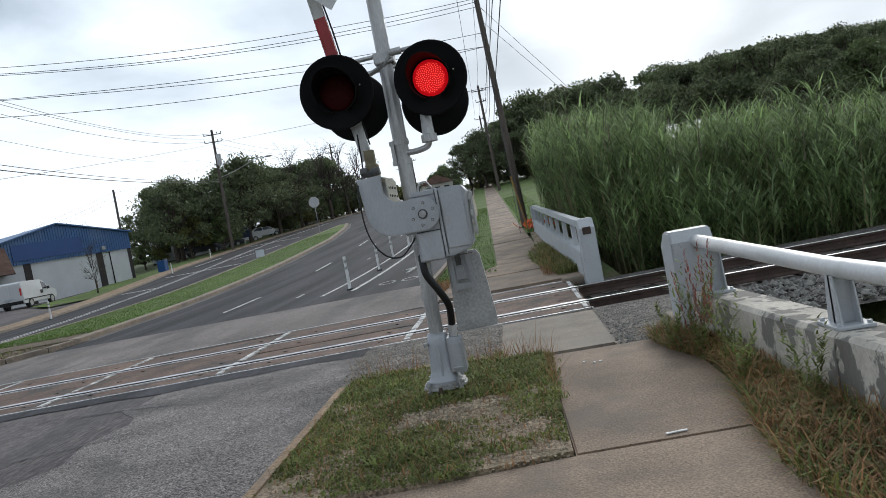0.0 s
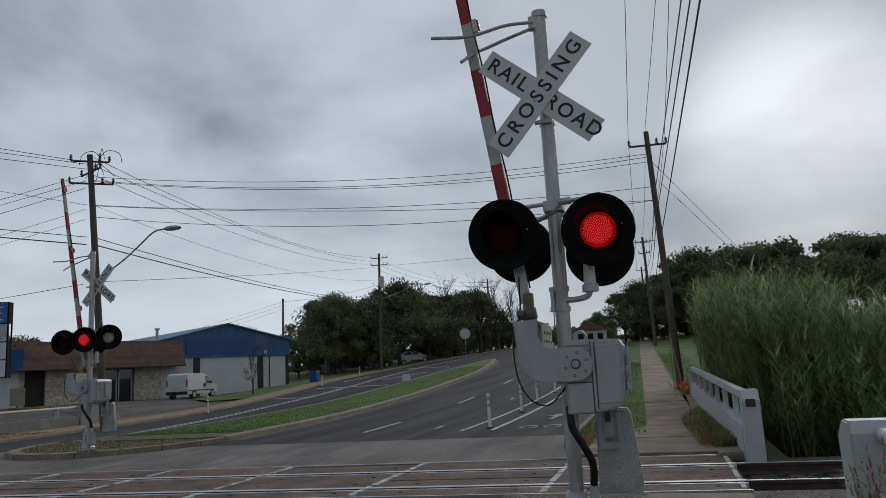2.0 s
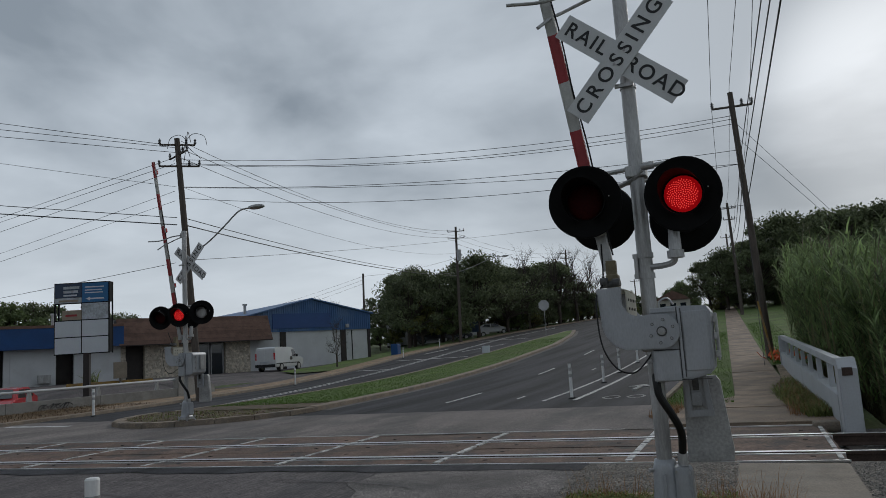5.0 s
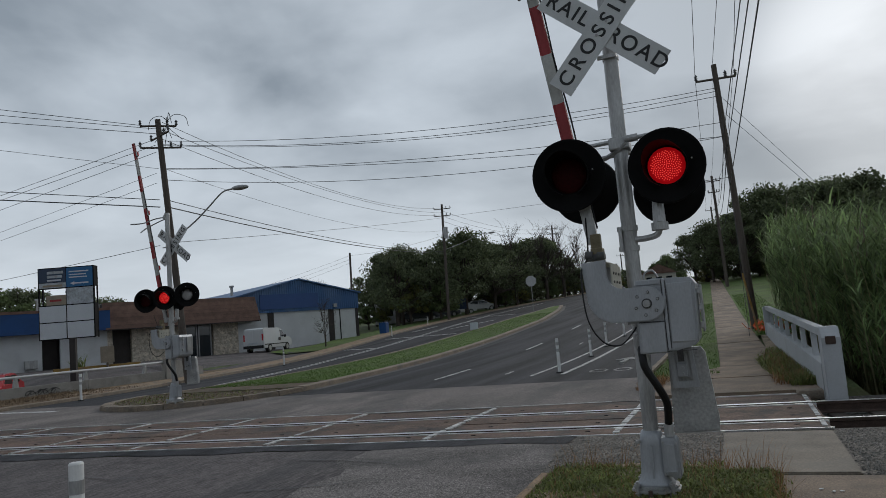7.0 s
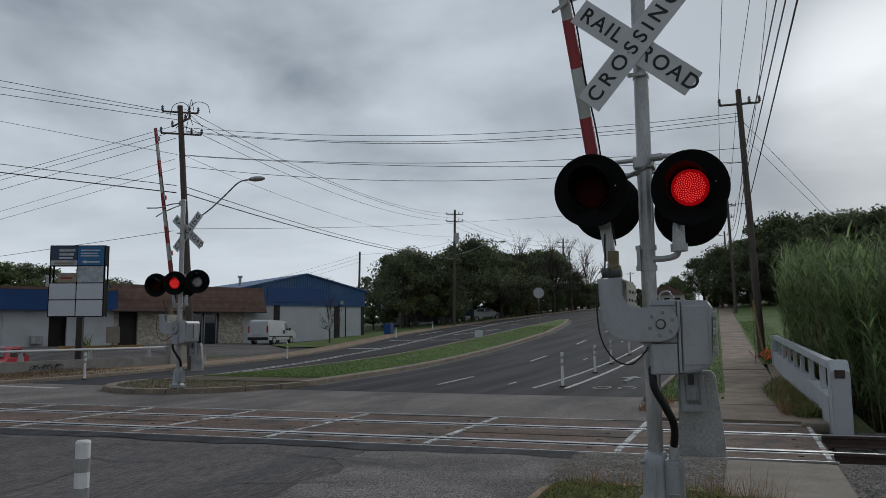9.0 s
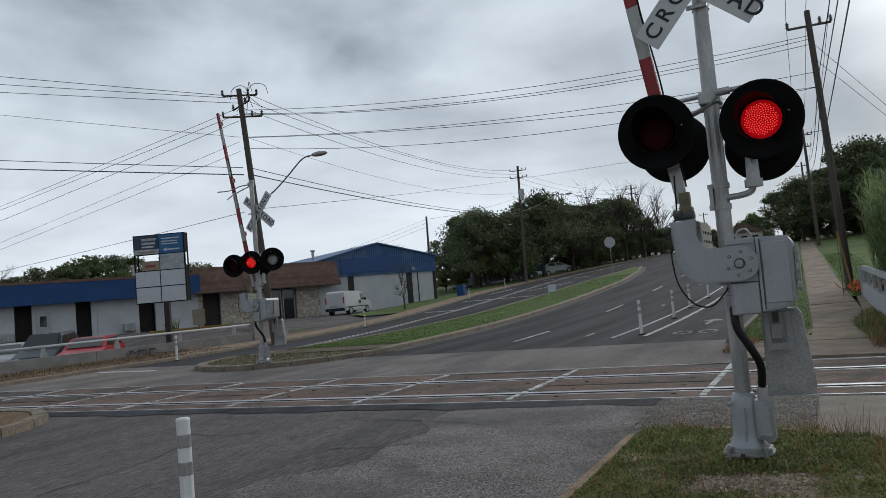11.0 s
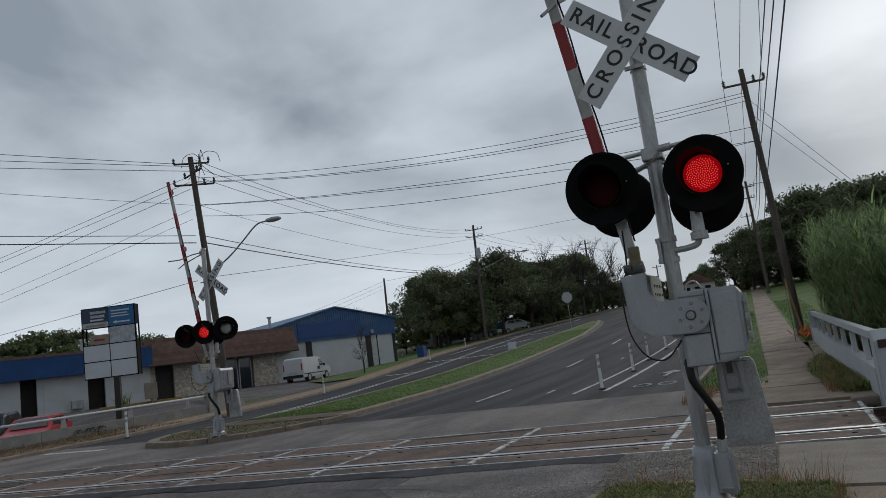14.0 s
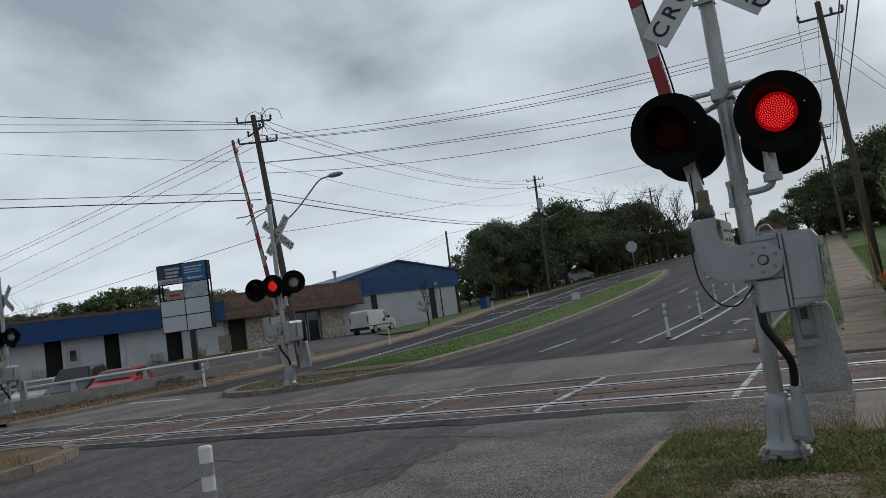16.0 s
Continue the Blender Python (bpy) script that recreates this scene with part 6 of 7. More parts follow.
# ---- pylon sign ----
sign = empty("pylon_sign", Matrix.Translation((-29.8, 26.77, 0.6)) @ Matrix.Rotation(radians(26), 4, "Z") @ Matrix.Diagonal((1.09, 1.0, 1.0, 1)))
tagged(sign, "tall two-column shop sign on a dark pole, partly blank", "pylon sign")
bm = B()
fbox(bm, 0.08, 0.34, -0.02, 0.2, -1.2, 2.0)
part("post", bm, "darkwood", sign, "dark steel post")
bm = B()
fbox(bm, -1.22, 1.22, 0.08, 0.5, 4.35, 5.35)
fbox(bm, 1.0, 1.22, 0.08, 0.5, 1.85, 3.5)
for x in (-1.22, -0.02, 1.18):
    fbox(bm, x, x + 0.05, 0.0, 0.1, 1.8, 5.35)
    fbox(bm, x, x + 0.05, 0.42, 0.5, 1.8, 5.35)
for z in (1.8, 2.62, 3.45, 4.3, 5.3):
    fbox(bm, -1.22, 1.22, 0.0, 0.1, z, z + 0.05)
part("frame", bm, "black", sign, "dark steel sign frame")
tiles = [(-1.17, 0.0, 4.62, 5.3, "sign_navy"), (-1.17, 0.0, 4.35, 4.6, "sign_grey"), (0.03, 1.18, 4.35, 5.3, "sign_blue"), (0.03, 1.18, 3.5, 4.3, "sign_grey"), (-0.85, 0.0, 3.5, 3.98, "sign_tan"),
         (-1.17, -0.02, 2.67, 3.45, "sign_white"), (0.03, 1.18, 2.67, 3.45, "sign_white"), (-1.17, -0.02, 1.85, 2.62, "sign_white"), (0.03, 1.18, 1.85, 2.62, "sign_white")]
for x0, x1, z0, z1, m in tiles:
    bm = B()
    fbox(bm, x0, x1, -0.03, 0.03, z0, z1)
    part("panel", bm, m, sign)
for x0, x1, z, h, m in ((-0.8, -0.1, 5.1, 0.13, "sign_grey"), (-0.8, -0.15, 4.9, 0.13, "sign_grey"), (-0.8, -0.2, 4.72, 0.08, "sign_white"), (-1.0, -0.15, 4.45, 0.1, "sign_tan"), (0.15, 1.0, 5.1, 0.06, "sign_white"), (0.15, 0.9, 4.95, 0.05, "sign_white"), (0.15, 0.95, 4.82, 0.05, "sign_white"), (0.35, 1.0, 4.52, 0.07, "sign_white"), (-0.7, -0.2, 3.72, 0.1, "arm_r")):
    bm = B()
    fbox(bm, x0, x1, -0.04, -0.031, z - h / 2, z + h / 2)
    part("lettering_bar", bm, m, sign)
bm = B()
prism(bm, [(0.2, 4.52), (0.38, 4.61), (0.38, 4.43)], "y", -0.04, -0.031)
part("arrow_head", bm, "sign_white", sign)
bm = B()
box(bm, (-32.2, 31.5, 1.5), (0.7, 0.7, 0.9), Matrix.Rotation(0.8, 4, "Z"), 0.02)
rod(bm, (-32.2, 31.5, 0.4), (-32.2, 31.5, 1.1), 0.06, seg=8)
tagged(part("cabinet_box", bm, "sign_tan"), "small tan board on a post before the shops", "board")
bm = B()
box(bm, (-32.6, 31.2, 0.8), (4.5, 0.2, 0.25), Matrix.Rotation(math.atan2(0.866, 0.5), 4, "Z"), 0.02)
tagged(part("parking_kerb", bm, "yellow"), "worn yellow-painted kerb along the lot", "kerb")


# ---- vehicles ----
def wheel(parent, x, y, r=0.33, w=0.2):
    bm = B()
    rod(bm, (x, y - w / 2, r), (x, y + w / 2, r), r, seg=20)
    t = part("wheel", bm, "tyre", parent, "black tyre")
    bm = B()
    rod(bm, (x, y - w / 2 - 0.01, r), (x, y + w / 2 + 0.01, r), r * 0.62, seg=14)
    part("rim", bm, "galv", t, "grey rim")


def shell(outline, width, tuck=0.12, belt=0.95):
    """A car body from its side outline, narrowing above the belt line."""
    bm = B()
    a, b = [], []
    for x, z in outline:
        t = max(0.0, z - belt) * tuck
        a.append(bm.verts.new((x, -width / 2 + t, z)))
        b.append(bm.verts.new((x, width / 2 - t, z)))
    n = len(a)
    bm.faces.new(a); bm.faces.new(b[::-1])
    for k in range(n):
        bm.faces.new((a[k], b[k], b[(k + 1) % n], a[(k + 1) % n]))
    bmesh.ops.recalc_face_normals(bm, faces=bm.faces[:])
    bmesh.ops.bevel(bm, geom=bm.edges[:], offset=0.035, segments=2, affect="EDGES")
    return bm


def glazing(parent, quads, width, tuck, belt):
    for q in quads:
        for s in (-1, 1):
            bm = B()
            vs = [bm.verts.new((x, s * (width / 2 - max(0, z - belt) * tuck + 0.006), z)) for x, z in q]
            r = bmesh.ops.extrude_face_region(bm, geom=[bm.faces.new(vs)])
            for v in r["geom"]:
                if isinstance(v, bmesh.types.BMVert):
                    v.co.y -= s * 0.02
            part("side_window", bm, "glass", parent, "dark side window")


def van(m):
    v = tagged(empty("van", m), "white compact panel van parked beside the road", "van")
    o = [(-2.2, 0.32), (2.1, 0.32), (2.22, 0.5), (2.2, 0.85), (2.05, 1.0), (1.35, 1.12), (0.75, 1.72), (0.4, 1.82), (-1.9, 1.86), (-2.16, 1.75), (-2.22, 1.0), (-2.22, 0.5)]
    part("body", shell(o, 1.8, 0.14, 1.0), "car_white", v, "white van body")
    glazing(v, [[(0.4, 1.1), (1.2, 1.12), (0.78, 1.6), (0.4, 1.65)], [(1.22, 1.08), (1.36, 1.1), (1.22, 1.22)]], 1.8, 0.14, 1.0)
    bm = B()
    vs = [bm.verts.new(p) for p in ((1.32, -0.78, 1.17), (1.32, 0.78, 1.17), (0.84, 0.7, 1.66), (0.84, -0.7, 1.66))]
    bm.faces.new(vs)
    bmesh.ops.translate(bm, verts=bm.verts[:], vec=(0.03, 0, 0.025))
    part("windscreen", bm, "glass", v)
    for x in (-1.35, 1.4):
        for y in (-0.82, 0.82):
            wheel(v, x, y, 0.32)
    for s in (-1, 1):
        bm = B()
        box(bm, (-2.2, s * 0.78, 1.15), (0.06, 0.12, 0.5), bevel=0.015)
        part("tail_light", bm, "lamp_red", v, "red tail light")
        bm = B()
        box(bm, (-0.3, s * 0.905, 0.6), (3.6, 0.02, 0.07), bevel=0.005)
        part("side_trim", bm, "rubber", v)
        bm = B()
        box(bm, (0.95, s * 1.0, 1.15), (0.12, 0.16, 0.2), bevel=0.03)
        part("mirror", bm, "rubber", v)
        bm = B()
        box(bm, (2.1, s * 0.7, 0.88), (0.2, 0.3, 0.14), bevel=0.03)
        part("headlight", bm, "alu", v)
        bm = B()
        box(bm, (-2.215, s * 0.365, 1.16), (0.03, 0.7, 1.02), bevel=0.012)
        part("rear_door", bm, "car_white", v)
    bm = B()
    box(bm, (-2.24, 0, 0.45), (0.08, 1.7, 0.22), bevel=0.02)
    part("bumper", bm, "rubber", v)
    bm = B()
    box(bm, (-2.245, 0.0, 0.72), (0.02, 0.8, 0.12))
    part("number_plate", bm, "sign_grey", v)
    bm = B()
    box(bm, (0.2, -0.912, 0.95), (0.35, 0.012, 0.25))
    part("door_badge", bm, "darkwood", v, "small dark door decal")
    return v


def car(m, paintm, label, tall=0.0):
    c = tagged(empty("car", m), label, "car", "parked cars")
    o = [(-2.25, 0.35), (2.2, 0.35), (2.28, 0.6), (2.2, 0.8), (1.2, 0.98 + tall * 0.4), (0.45, 1.42 + tall), (-1.2 - tall, 1.46 + tall), (-1.9 - tall * 0.8, 1.08 + tall * 0.5), (-2.28, 1.0 + tall * 0.3), (-2.3, 0.6)]
    part("body", shell(o, 1.82, 0.3, 0.98), paintm, c)
    zt = 1.36 + tall * 0.9
    glazing(c, [[(-0.35, 1.0 + tall * 0.3), (0.95, 1.02 + tall * 0.3), (0.4, zt), (-0.35, zt)], [(-1.6, 1.04 + tall * 0.3), (-0.45, 1.0 + tall * 0.3), (-0.45, zt), (-1.2 - tall * 0.5, zt)]], 1.82, 0.3, 0.98)
    for s, x0, x1, z0, z1 in ((1, 1.17, 0.5, 1.01 + tall * 0.4, 1.40 + tall), (-1, -1.9 - tall * 0.8, -1.25 - tall, 1.1 + tall * 0.5, 1.44 + tall)):
        bm = B()
        vs = [bm.verts.new((x0 + s * 0.03, -0.74, z0 + 0.03)), bm.verts.new((x0 + s * 0.03, 0.74, z0 + 0.03)), bm.verts.new((x1 + s * 0.05, 0.62, z1)), bm.verts.new((x1 + s * 0.05, -0.62, z1))]
        bm.faces.new(vs)
        part("windscreen", bm, "glass", c)
    for x in (-1.4, 1.4):
        for y in (-0.83, 0.83):
            wheel(c, x, y, 0.33)
    for s in (-1, 1):
        bm = B()
        box(bm, (-2.27, s * 0.7, 0.85), (0.08, 0.3, 0.16), bevel=0.02)
        part("tail_light", bm, "lamp_red", c)
        bm = B()
        box(bm, (2.18, s * 0.7, 0.72), (0.14, 0.34, 0.13), bevel=0.03)
        part("headlight", bm, "alu", c)
    return c


def on_land(x, y, yaw):
    return pose(x, y, land(x, y) + 0.03, 0, 0, yaw)


van(pose(-33.75, 48.9, 0.66, 0, 0, 96))
car(on_land(-29.7, 22.5, -52), "car_red", "red car parked behind the parapet")
car(on_land(-31.9, 21.9, -52), "car_dark", "dark sport utility car parked behind the parapet", 0.36)
car(on_land(-34.0, 21.45, -52), "car_white", "white car parked behind the parapet")
for x, y, yaw, m in ((-36.2, 85, 35, "car_dark"), (-34.6, 88, 35, "car_dark"), (-33.2, 90.6, 35, "car_white"), (-31.8, 95, 35, "car_white")):
    car(on_land(x, y, yaw), m, "distant car parked under the trees")


# ---- street furniture far off ----
def plate_sign(x, y, h, shape, m, label, name="road_sign"):
    z = land(x, y)
    s = tagged(empty(name, pose(x, y, z)), label, "road sign")
    bm = B()
    rod(bm, (0, 0, 0), (0, 0, h), 0.035, seg=8)
    part("post", bm, "galv", s)
    bm = B()
    prism(bm, shape, "y", -0.05, -0.035)
    part("plate", bm, m, s)
    return s


octo = [(0.58 * math.cos(radians(22.5 + 45 * k)), 3.1 + 0.58 * math.sin(radians(22.5 + 45 * k))) for k in range(8)]
rect = lambda w, z0, z1: [(-w / 2, z0), (w / 2, z0), (w / 2, z1), (-w / 2, z1)]
plate_sign(-18.8, 74, 3.6, octo, "alu", "back of a round-cornered grey road sign")
plate_sign(-17.0, 50.2, 0.6, rect(0.6, 0.15, 0.65), "sign_white", "low white sign on the median")
plate_sign(-33.6, 88, 2.2, rect(1.2, 1.0, 2.4), "sign_white", "white real-estate style board by the verge", "board")
plate_sign(-30.5, 84, 2.0, rect(1.6, 0.9, 2.2), "sign_navy", "dark board by the verge", "board")
bm = B()
box(bm, (-30.3, 62.5, land(-30.3, 62.5) + 0.55), (0.7, 0.7, 1.1), bevel=0.05)
tagged(part("bin", bm, "blue"), "blue wheeled bin beside the hall", "bin")
# guard post and orange netting at the pole's foot
bm = B()
q = np.random.RandomState(3)
for i in range(170):
    c = Vector((1.78 + q.randn() * 0.3, 28.7 + q.randn() * 0.25, land(1.7, 28.7) + 0.05 + abs(q.randn()) * 0.15))
    u, w = Vector(q.randn(3)).normalized() * 0.11, Vector(q.randn(3)).normalized() * 0.04
    bm.faces.new([bm.verts.new(c - u - w), bm.verts.new(c + u - w), bm.verts.new(c + u + w), bm.verts.new(c - u + w)])
tagged(part("safety_netting", bm, "orange"), "crumpled orange safety netting at the pole's foot", "netting", kind="stuff")
bm = B()
rod(bm, (1.33, 27.6, land(1.33, 27.6)), (1.02, 28.0, land(1, 27.6) + 2.2), 0.035, seg=10)
tagged(part("guy_guard", bm, "yellow"), "yellow guy-wire guard beside the pavement", "guy guard")
# far houses
for x, y, w, d, h, yaw, m in ((-41, 92, 9, 8, 3.2, 25, "white_wall"), (-12.6, 142, 6, 6, 2.8, 10, "cream"), (-33, 112, 8, 8, 3.4, 20, "white_wall")):
    hs = tagged(empty("house", pose(x, y, land(x, y) - 0.2, 0, 0, yaw)), "distant pale house with a pitched roof", "house")
    bm = B()
    fbox(bm, -w / 2, w / 2, -d / 2, d / 2, 0, h)
    part("wall", bm, m, hs)
    bm = B()
    prism(bm, [(-w / 2 - 0.4, h), (w / 2 + 0.4, h), (0, h + 1.7)], "y", -d / 2 - 0.3, d / 2 + 0.3)
    part("roof", bm, "brown", hs)
    for k in (-1, 0, 1):
        bm = B()
        fbox(bm, k * w / 3.4 - 0.5, k * w / 3.4 + 0.5, -d / 2 - 0.03, -d / 2 + 0.02, 1.0, 2.2)
        part("window", bm, "glass", hs)


# ---- trees ----
def crown_mesh(name, seed, w, h, leaves, size, material, blobs=16):
    r = np.random.RandomState(seed)
    c = []
    for i in range(blobs):
        a = r.rand() * 2 * np.pi
        zz = h * (0.3 + 0.68 * r.rand())
        k = math.sqrt(max(0.04, 1 - ((zz / h - 0.38) / 0.62) ** 2))
        rad = (r.rand() ** 0.6) * w * 0.46
        c.append((rad * np.cos(a) * k, rad * np.sin(a) * k, zz, w * (0.05 + 0.085 * r.rand() ** 1.3)))
    c = np.array(c)
    pick = r.randint(0, len(c), leaves)
    d = r.randn(leaves, 3)
    d /= np.linalg.norm(d, axis=1)[:, None]
    rad = (0.3 + 0.85 * r.rand(leaves) ** 0.8)[:, None]
    p = c[pick, :3] + d * rad * c[pick, 3][:, None] * np.array([1.1, 1.1, 0.75])
    u = r.randn(leaves, 3); u /= np.linalg.norm(u, axis=1)[:, None]
    v = np.cross(u, r.randn(leaves, 3)); v /= np.linalg.norm(v, axis=1)[:, None]
    s = size * (0.5 + r.rand(leaves))[:, None]
    quad = np.stack([p - u * s, p + v * s * 0.55, p + u * s, p - v * s * 0.55], 1).reshape(-1, 3)
    me = bpy.data.meshes.new(name)
    me.from_pydata(quad.tolist(), [], np.arange(leaves * 4).reshape(-1, 4).tolist())
    me.materials.append(M[material])
    return me, c


def trunk_mesh(name, centres, h, r0, bare=False, seed=0):
    rr = random.Random(seed)
    bm = B()
    fork = h * 0.28
    tube(bm, curve_pts([(0, 0, -0.5), (0.05, 0.0, fork * 0.5), (0, 0.05, fork)], 4), r0, 8)
    for x, y, z, q in centres:
        a = Vector((0, 0, fork * (0.75 + 0.25 * rr.random())))
        b = Vector((x, y, z))
        m1 = a.lerp(b, 0.5) + Vector((0, 0, 0.12 * h * rr.random()))
        pts = curve_pts([a, m1, b], 4)
        for p, e in zip(pts, pts[1:]):
            rod(bm, p, e, r0 * (0.2 if bare else 0.33), r0 * (0.14 if bare else 0.25), 5, False)
        if bare:
            for k in range(13):
                e = b + Vector((rr.uniform(-1, 1), rr.uniform(-1, 1), rr.uniform(0.0, 1.2))) * q * 1.5
                rod(bm, m1.lerp(b, rr.random()), e, r0 * 0.12, r0 * 0.03, 4, False)
                for j in range(3):
                    f = e + Vector((rr.uniform(-1, 1), rr.uniform(-1, 1), rr.uniform(-0.2, 1))) * q * 0.7
                    rod(bm, e.lerp(b, 0.3 * rr.random()), f, r0 * 0.05, r0 * 0.02, 3, False)
    me = bpy.data.meshes.new(name)
    bm.to_mesh(me)
    bm.free()
    me.materials.append(M["bark"])
    return me


TREES = []
for seed, w, h, n, size, m in ((11, 9, 8.5, 5200, 0.22, "leaf"), (12, 11, 9.5, 6000, 0.23, "leaf"), (13, 8, 6.5, 4200, 0.22, "leaf2"), (14, 7, 7.5, 4000, 0.21, "leaf3"), (15, 12, 8, 6000, 0.24, "leaf")):
    cm, cs = crown_mesh("crown", seed, w, h, int(n * 2.1), size * 0.6, m, 52)
    TREES.append((cm, trunk_mesh("trunk", cs, h, 0.24, seed=seed)))
bare_me = trunk_mesh("bare_limbs", crown_mesh("tmp_crown", 31, 6, 7, 4, 0.1, "leaf", 14)[1], 7, 0.16, True, 5)
bpy.data.meshes.remove(bpy.data.meshes["tmp_crown"])


HEIGHTS = (8.5, 9.5, 6.5, 7.5, 8.0)
SKYLINE_L = [(-40, 3.4), (-28.5, 3.7), (-27.2, 4.7), (-25.3, 6.3), (-23.1, 6.6), (-20.4, 7.3), (-19.0, 7.1), (-17.3, 6.4), (-14.3, 6.3), (-12.4, 5.5), (-11.2, 3.6), (-8, 3.2)]
SKYLINE_R = [(-3.8, 4.3), (-2.2, 5.5), (0.5, 6.7), (1.3, 7.5), (3.6, 8.4), (7.7, 7.6), (9.9, 8.0), (17.8, 7.6), (22, 7.7), (26, 7.3), (60, 7.0)]
EYE = (0.76, -0.1, 1.55)


def table(rows, v):
    for (a, p), (b, q) in zip(rows, rows[1:]):
        if v <= b:
            return p + (q - p) * max(0.0, (v - a) / (b - a))
    return rows[-1][1]


def grown(kind, x, y, ground_z, rows, f):
    """Scale of a tree whose top keeps to the wood's skyline."""
    dx, dy = x - EYE[0], y - EYE[1]
    top = EYE[2] + math.hypot(dx, dy) * math.tan(radians(table(rows, math.degrees(math.atan2(dx, dy)))))
    return max(0.45, min(1.7, (top - ground_z) / (HEIGHTS[kind] * 1.03) * f))


def tree(kind, x, y, s, rot, label, z=None, group="trees on the hill"):
    cm, tm = TREES[kind]
    zz = terrain(x, y) if z is None else z
    t = empty("tree", Matrix.Translation((x, y, zz)) @ Matrix.Rotation(rot, 4, "Z") @ Matrix.Diagonal((s, s, s, 1)))
    tagged(t, label, "tree", group)
    for nm, me in (("crown", cm), ("trunk", tm)):
        o = new(nm, me)
        o.parent = t
    return t


r = random.Random(21)
# beyond the left verge
LEFT = [(-35.2, 76, 0.85, 0), (-36.8, 81, 0.9, 1), (-33.6, 82, 0.98, 4), (-30.4, 86, 1.02, 1), (-34.2, 77.5, 0.7, 3), (-31.5, 80, 0.62, 2), (-29.5, 95, 0.98, 4), (-28.5, 104, 0.98, 0), (-26.6, 112, 0.85, 1), (-24.5, 119, 0.75, 4), (-22.5, 128, 0.75, 0),
        (-40.5, 88, 0.85, 1), (-36, 97, 0.95, 4), (-33, 108, 0.95, 1), (-30, 122, 0.95, 0), (-20, 138, 0.8, 2), (-25, 134, 0.9, 1), (-44.5, 94, 0.75, 4), (-43.5, 87, 0.6, 0), (-40.5, 79, 0.42, 2), (-48, 96, 0.7, 0), (-17, 150, 0.8, 4), (-13.5, 160, 0.7, 0)]
for x, y, s, k in LEFT:
    tree(k, x, y, grown(k, x, y, land(x, y) - 0.1, SKYLINE_L, 0.84 + 0.17 * r.random()) if s > 0.7 else s, r.random() * 6.28, ("yellowing young tree by the verge" if k == 3 else "dark green live oak behind the verge"), land(x, y) - 0.1, "trees beyond the verge")
SKYLINE_S = [(-75, 3.7), (-57, 3.7), (-54, 4.6), (-51, 4.7), (-50, 4.0), (-46, 3.9), (-44.6, 4.2), (-43, 2.6)]
for k in range(17):
    az, d = radians(-74 + 1.75 * k + r.random()), 78 + 14 * r.random()
    x, y, kind = d * math.sin(az), d * math.cos(az), r.choice((0, 2, 4))
    tree(kind, x, y, grown(kind, x, y, land(x, y), SKYLINE_S, 0.9 + 0.14 * r.random()), r.random() * 6.28, "green tree behind the shop roofs", land(x, y), "trees behind the shops")
# right: cluster beside the pavement and the wooded hill
for x, y, s, k in ((-1.6, 93, 0.8, 1), (1.6, 90, 0.95, 0), (4.5, 94, 1.1, 1), (-3.8, 98, 0.7, 0), (8, 96, 1.2, 4), (2.0, 104, 1.1, 1)):
    tree(k, x, y, grown(k, x, y, terrain(x, y), SKYLINE_R, 0.92 + 0.1 * r.random()), r.random() * 6.28, "dark green oak beside the pavement")
for k in range(115):
    x = 9 + r.random() ** 0.8 * 85
    y = 72 + r.random() * 55 - 0.15 * x
    kind = r.choice((0, 1, 4, 4, 1, 2))
    tree(kind, x, y, grown(kind, x, y, terrain(x, y), SKYLINE_R, 0.82 + 0.2 * r.random()), r.random() * 6.28, "dark green tree on the wooded hill")
for k in range(22):
    x = 22 + k * 3.6 + r.random() * 3
    y = 48 + r.random() * 14 - 0.12 * x
    kind = r.choice((2, 2, 0, 4))
    tree(kind, x, y, grown(kind, x, y, terrain(x, y), SKYLINE_R, 0.7 + 0.2 * r.random()), r.random() * 6.28, "green tree behind the reeds")
for k in range(26):
    a = radians(100 + k * 9.6)
    x, y = 70 * math.cos(a) + r.uniform(-6, 6), -8 + 60 * math.sin(a) - 0
    if y > 6 or x > 20 and y > -5:
        continue
    tree(r.choice((0, 1, 4)), x, y, 1.0, r.random() * 6.28, "green tree behind the road")
for k in range(30):
    a = radians(-22 + k * 1.9)
    d = 175 + r.random() * 30
    tree(r.choice((0, 1, 4)), d * math.sin(a), d * math.cos(a), 0.75 + 0.3 * r.random(), r.random() * 6.28, "distant dark tree beyond the crest", land(0, 175) - 3.2)
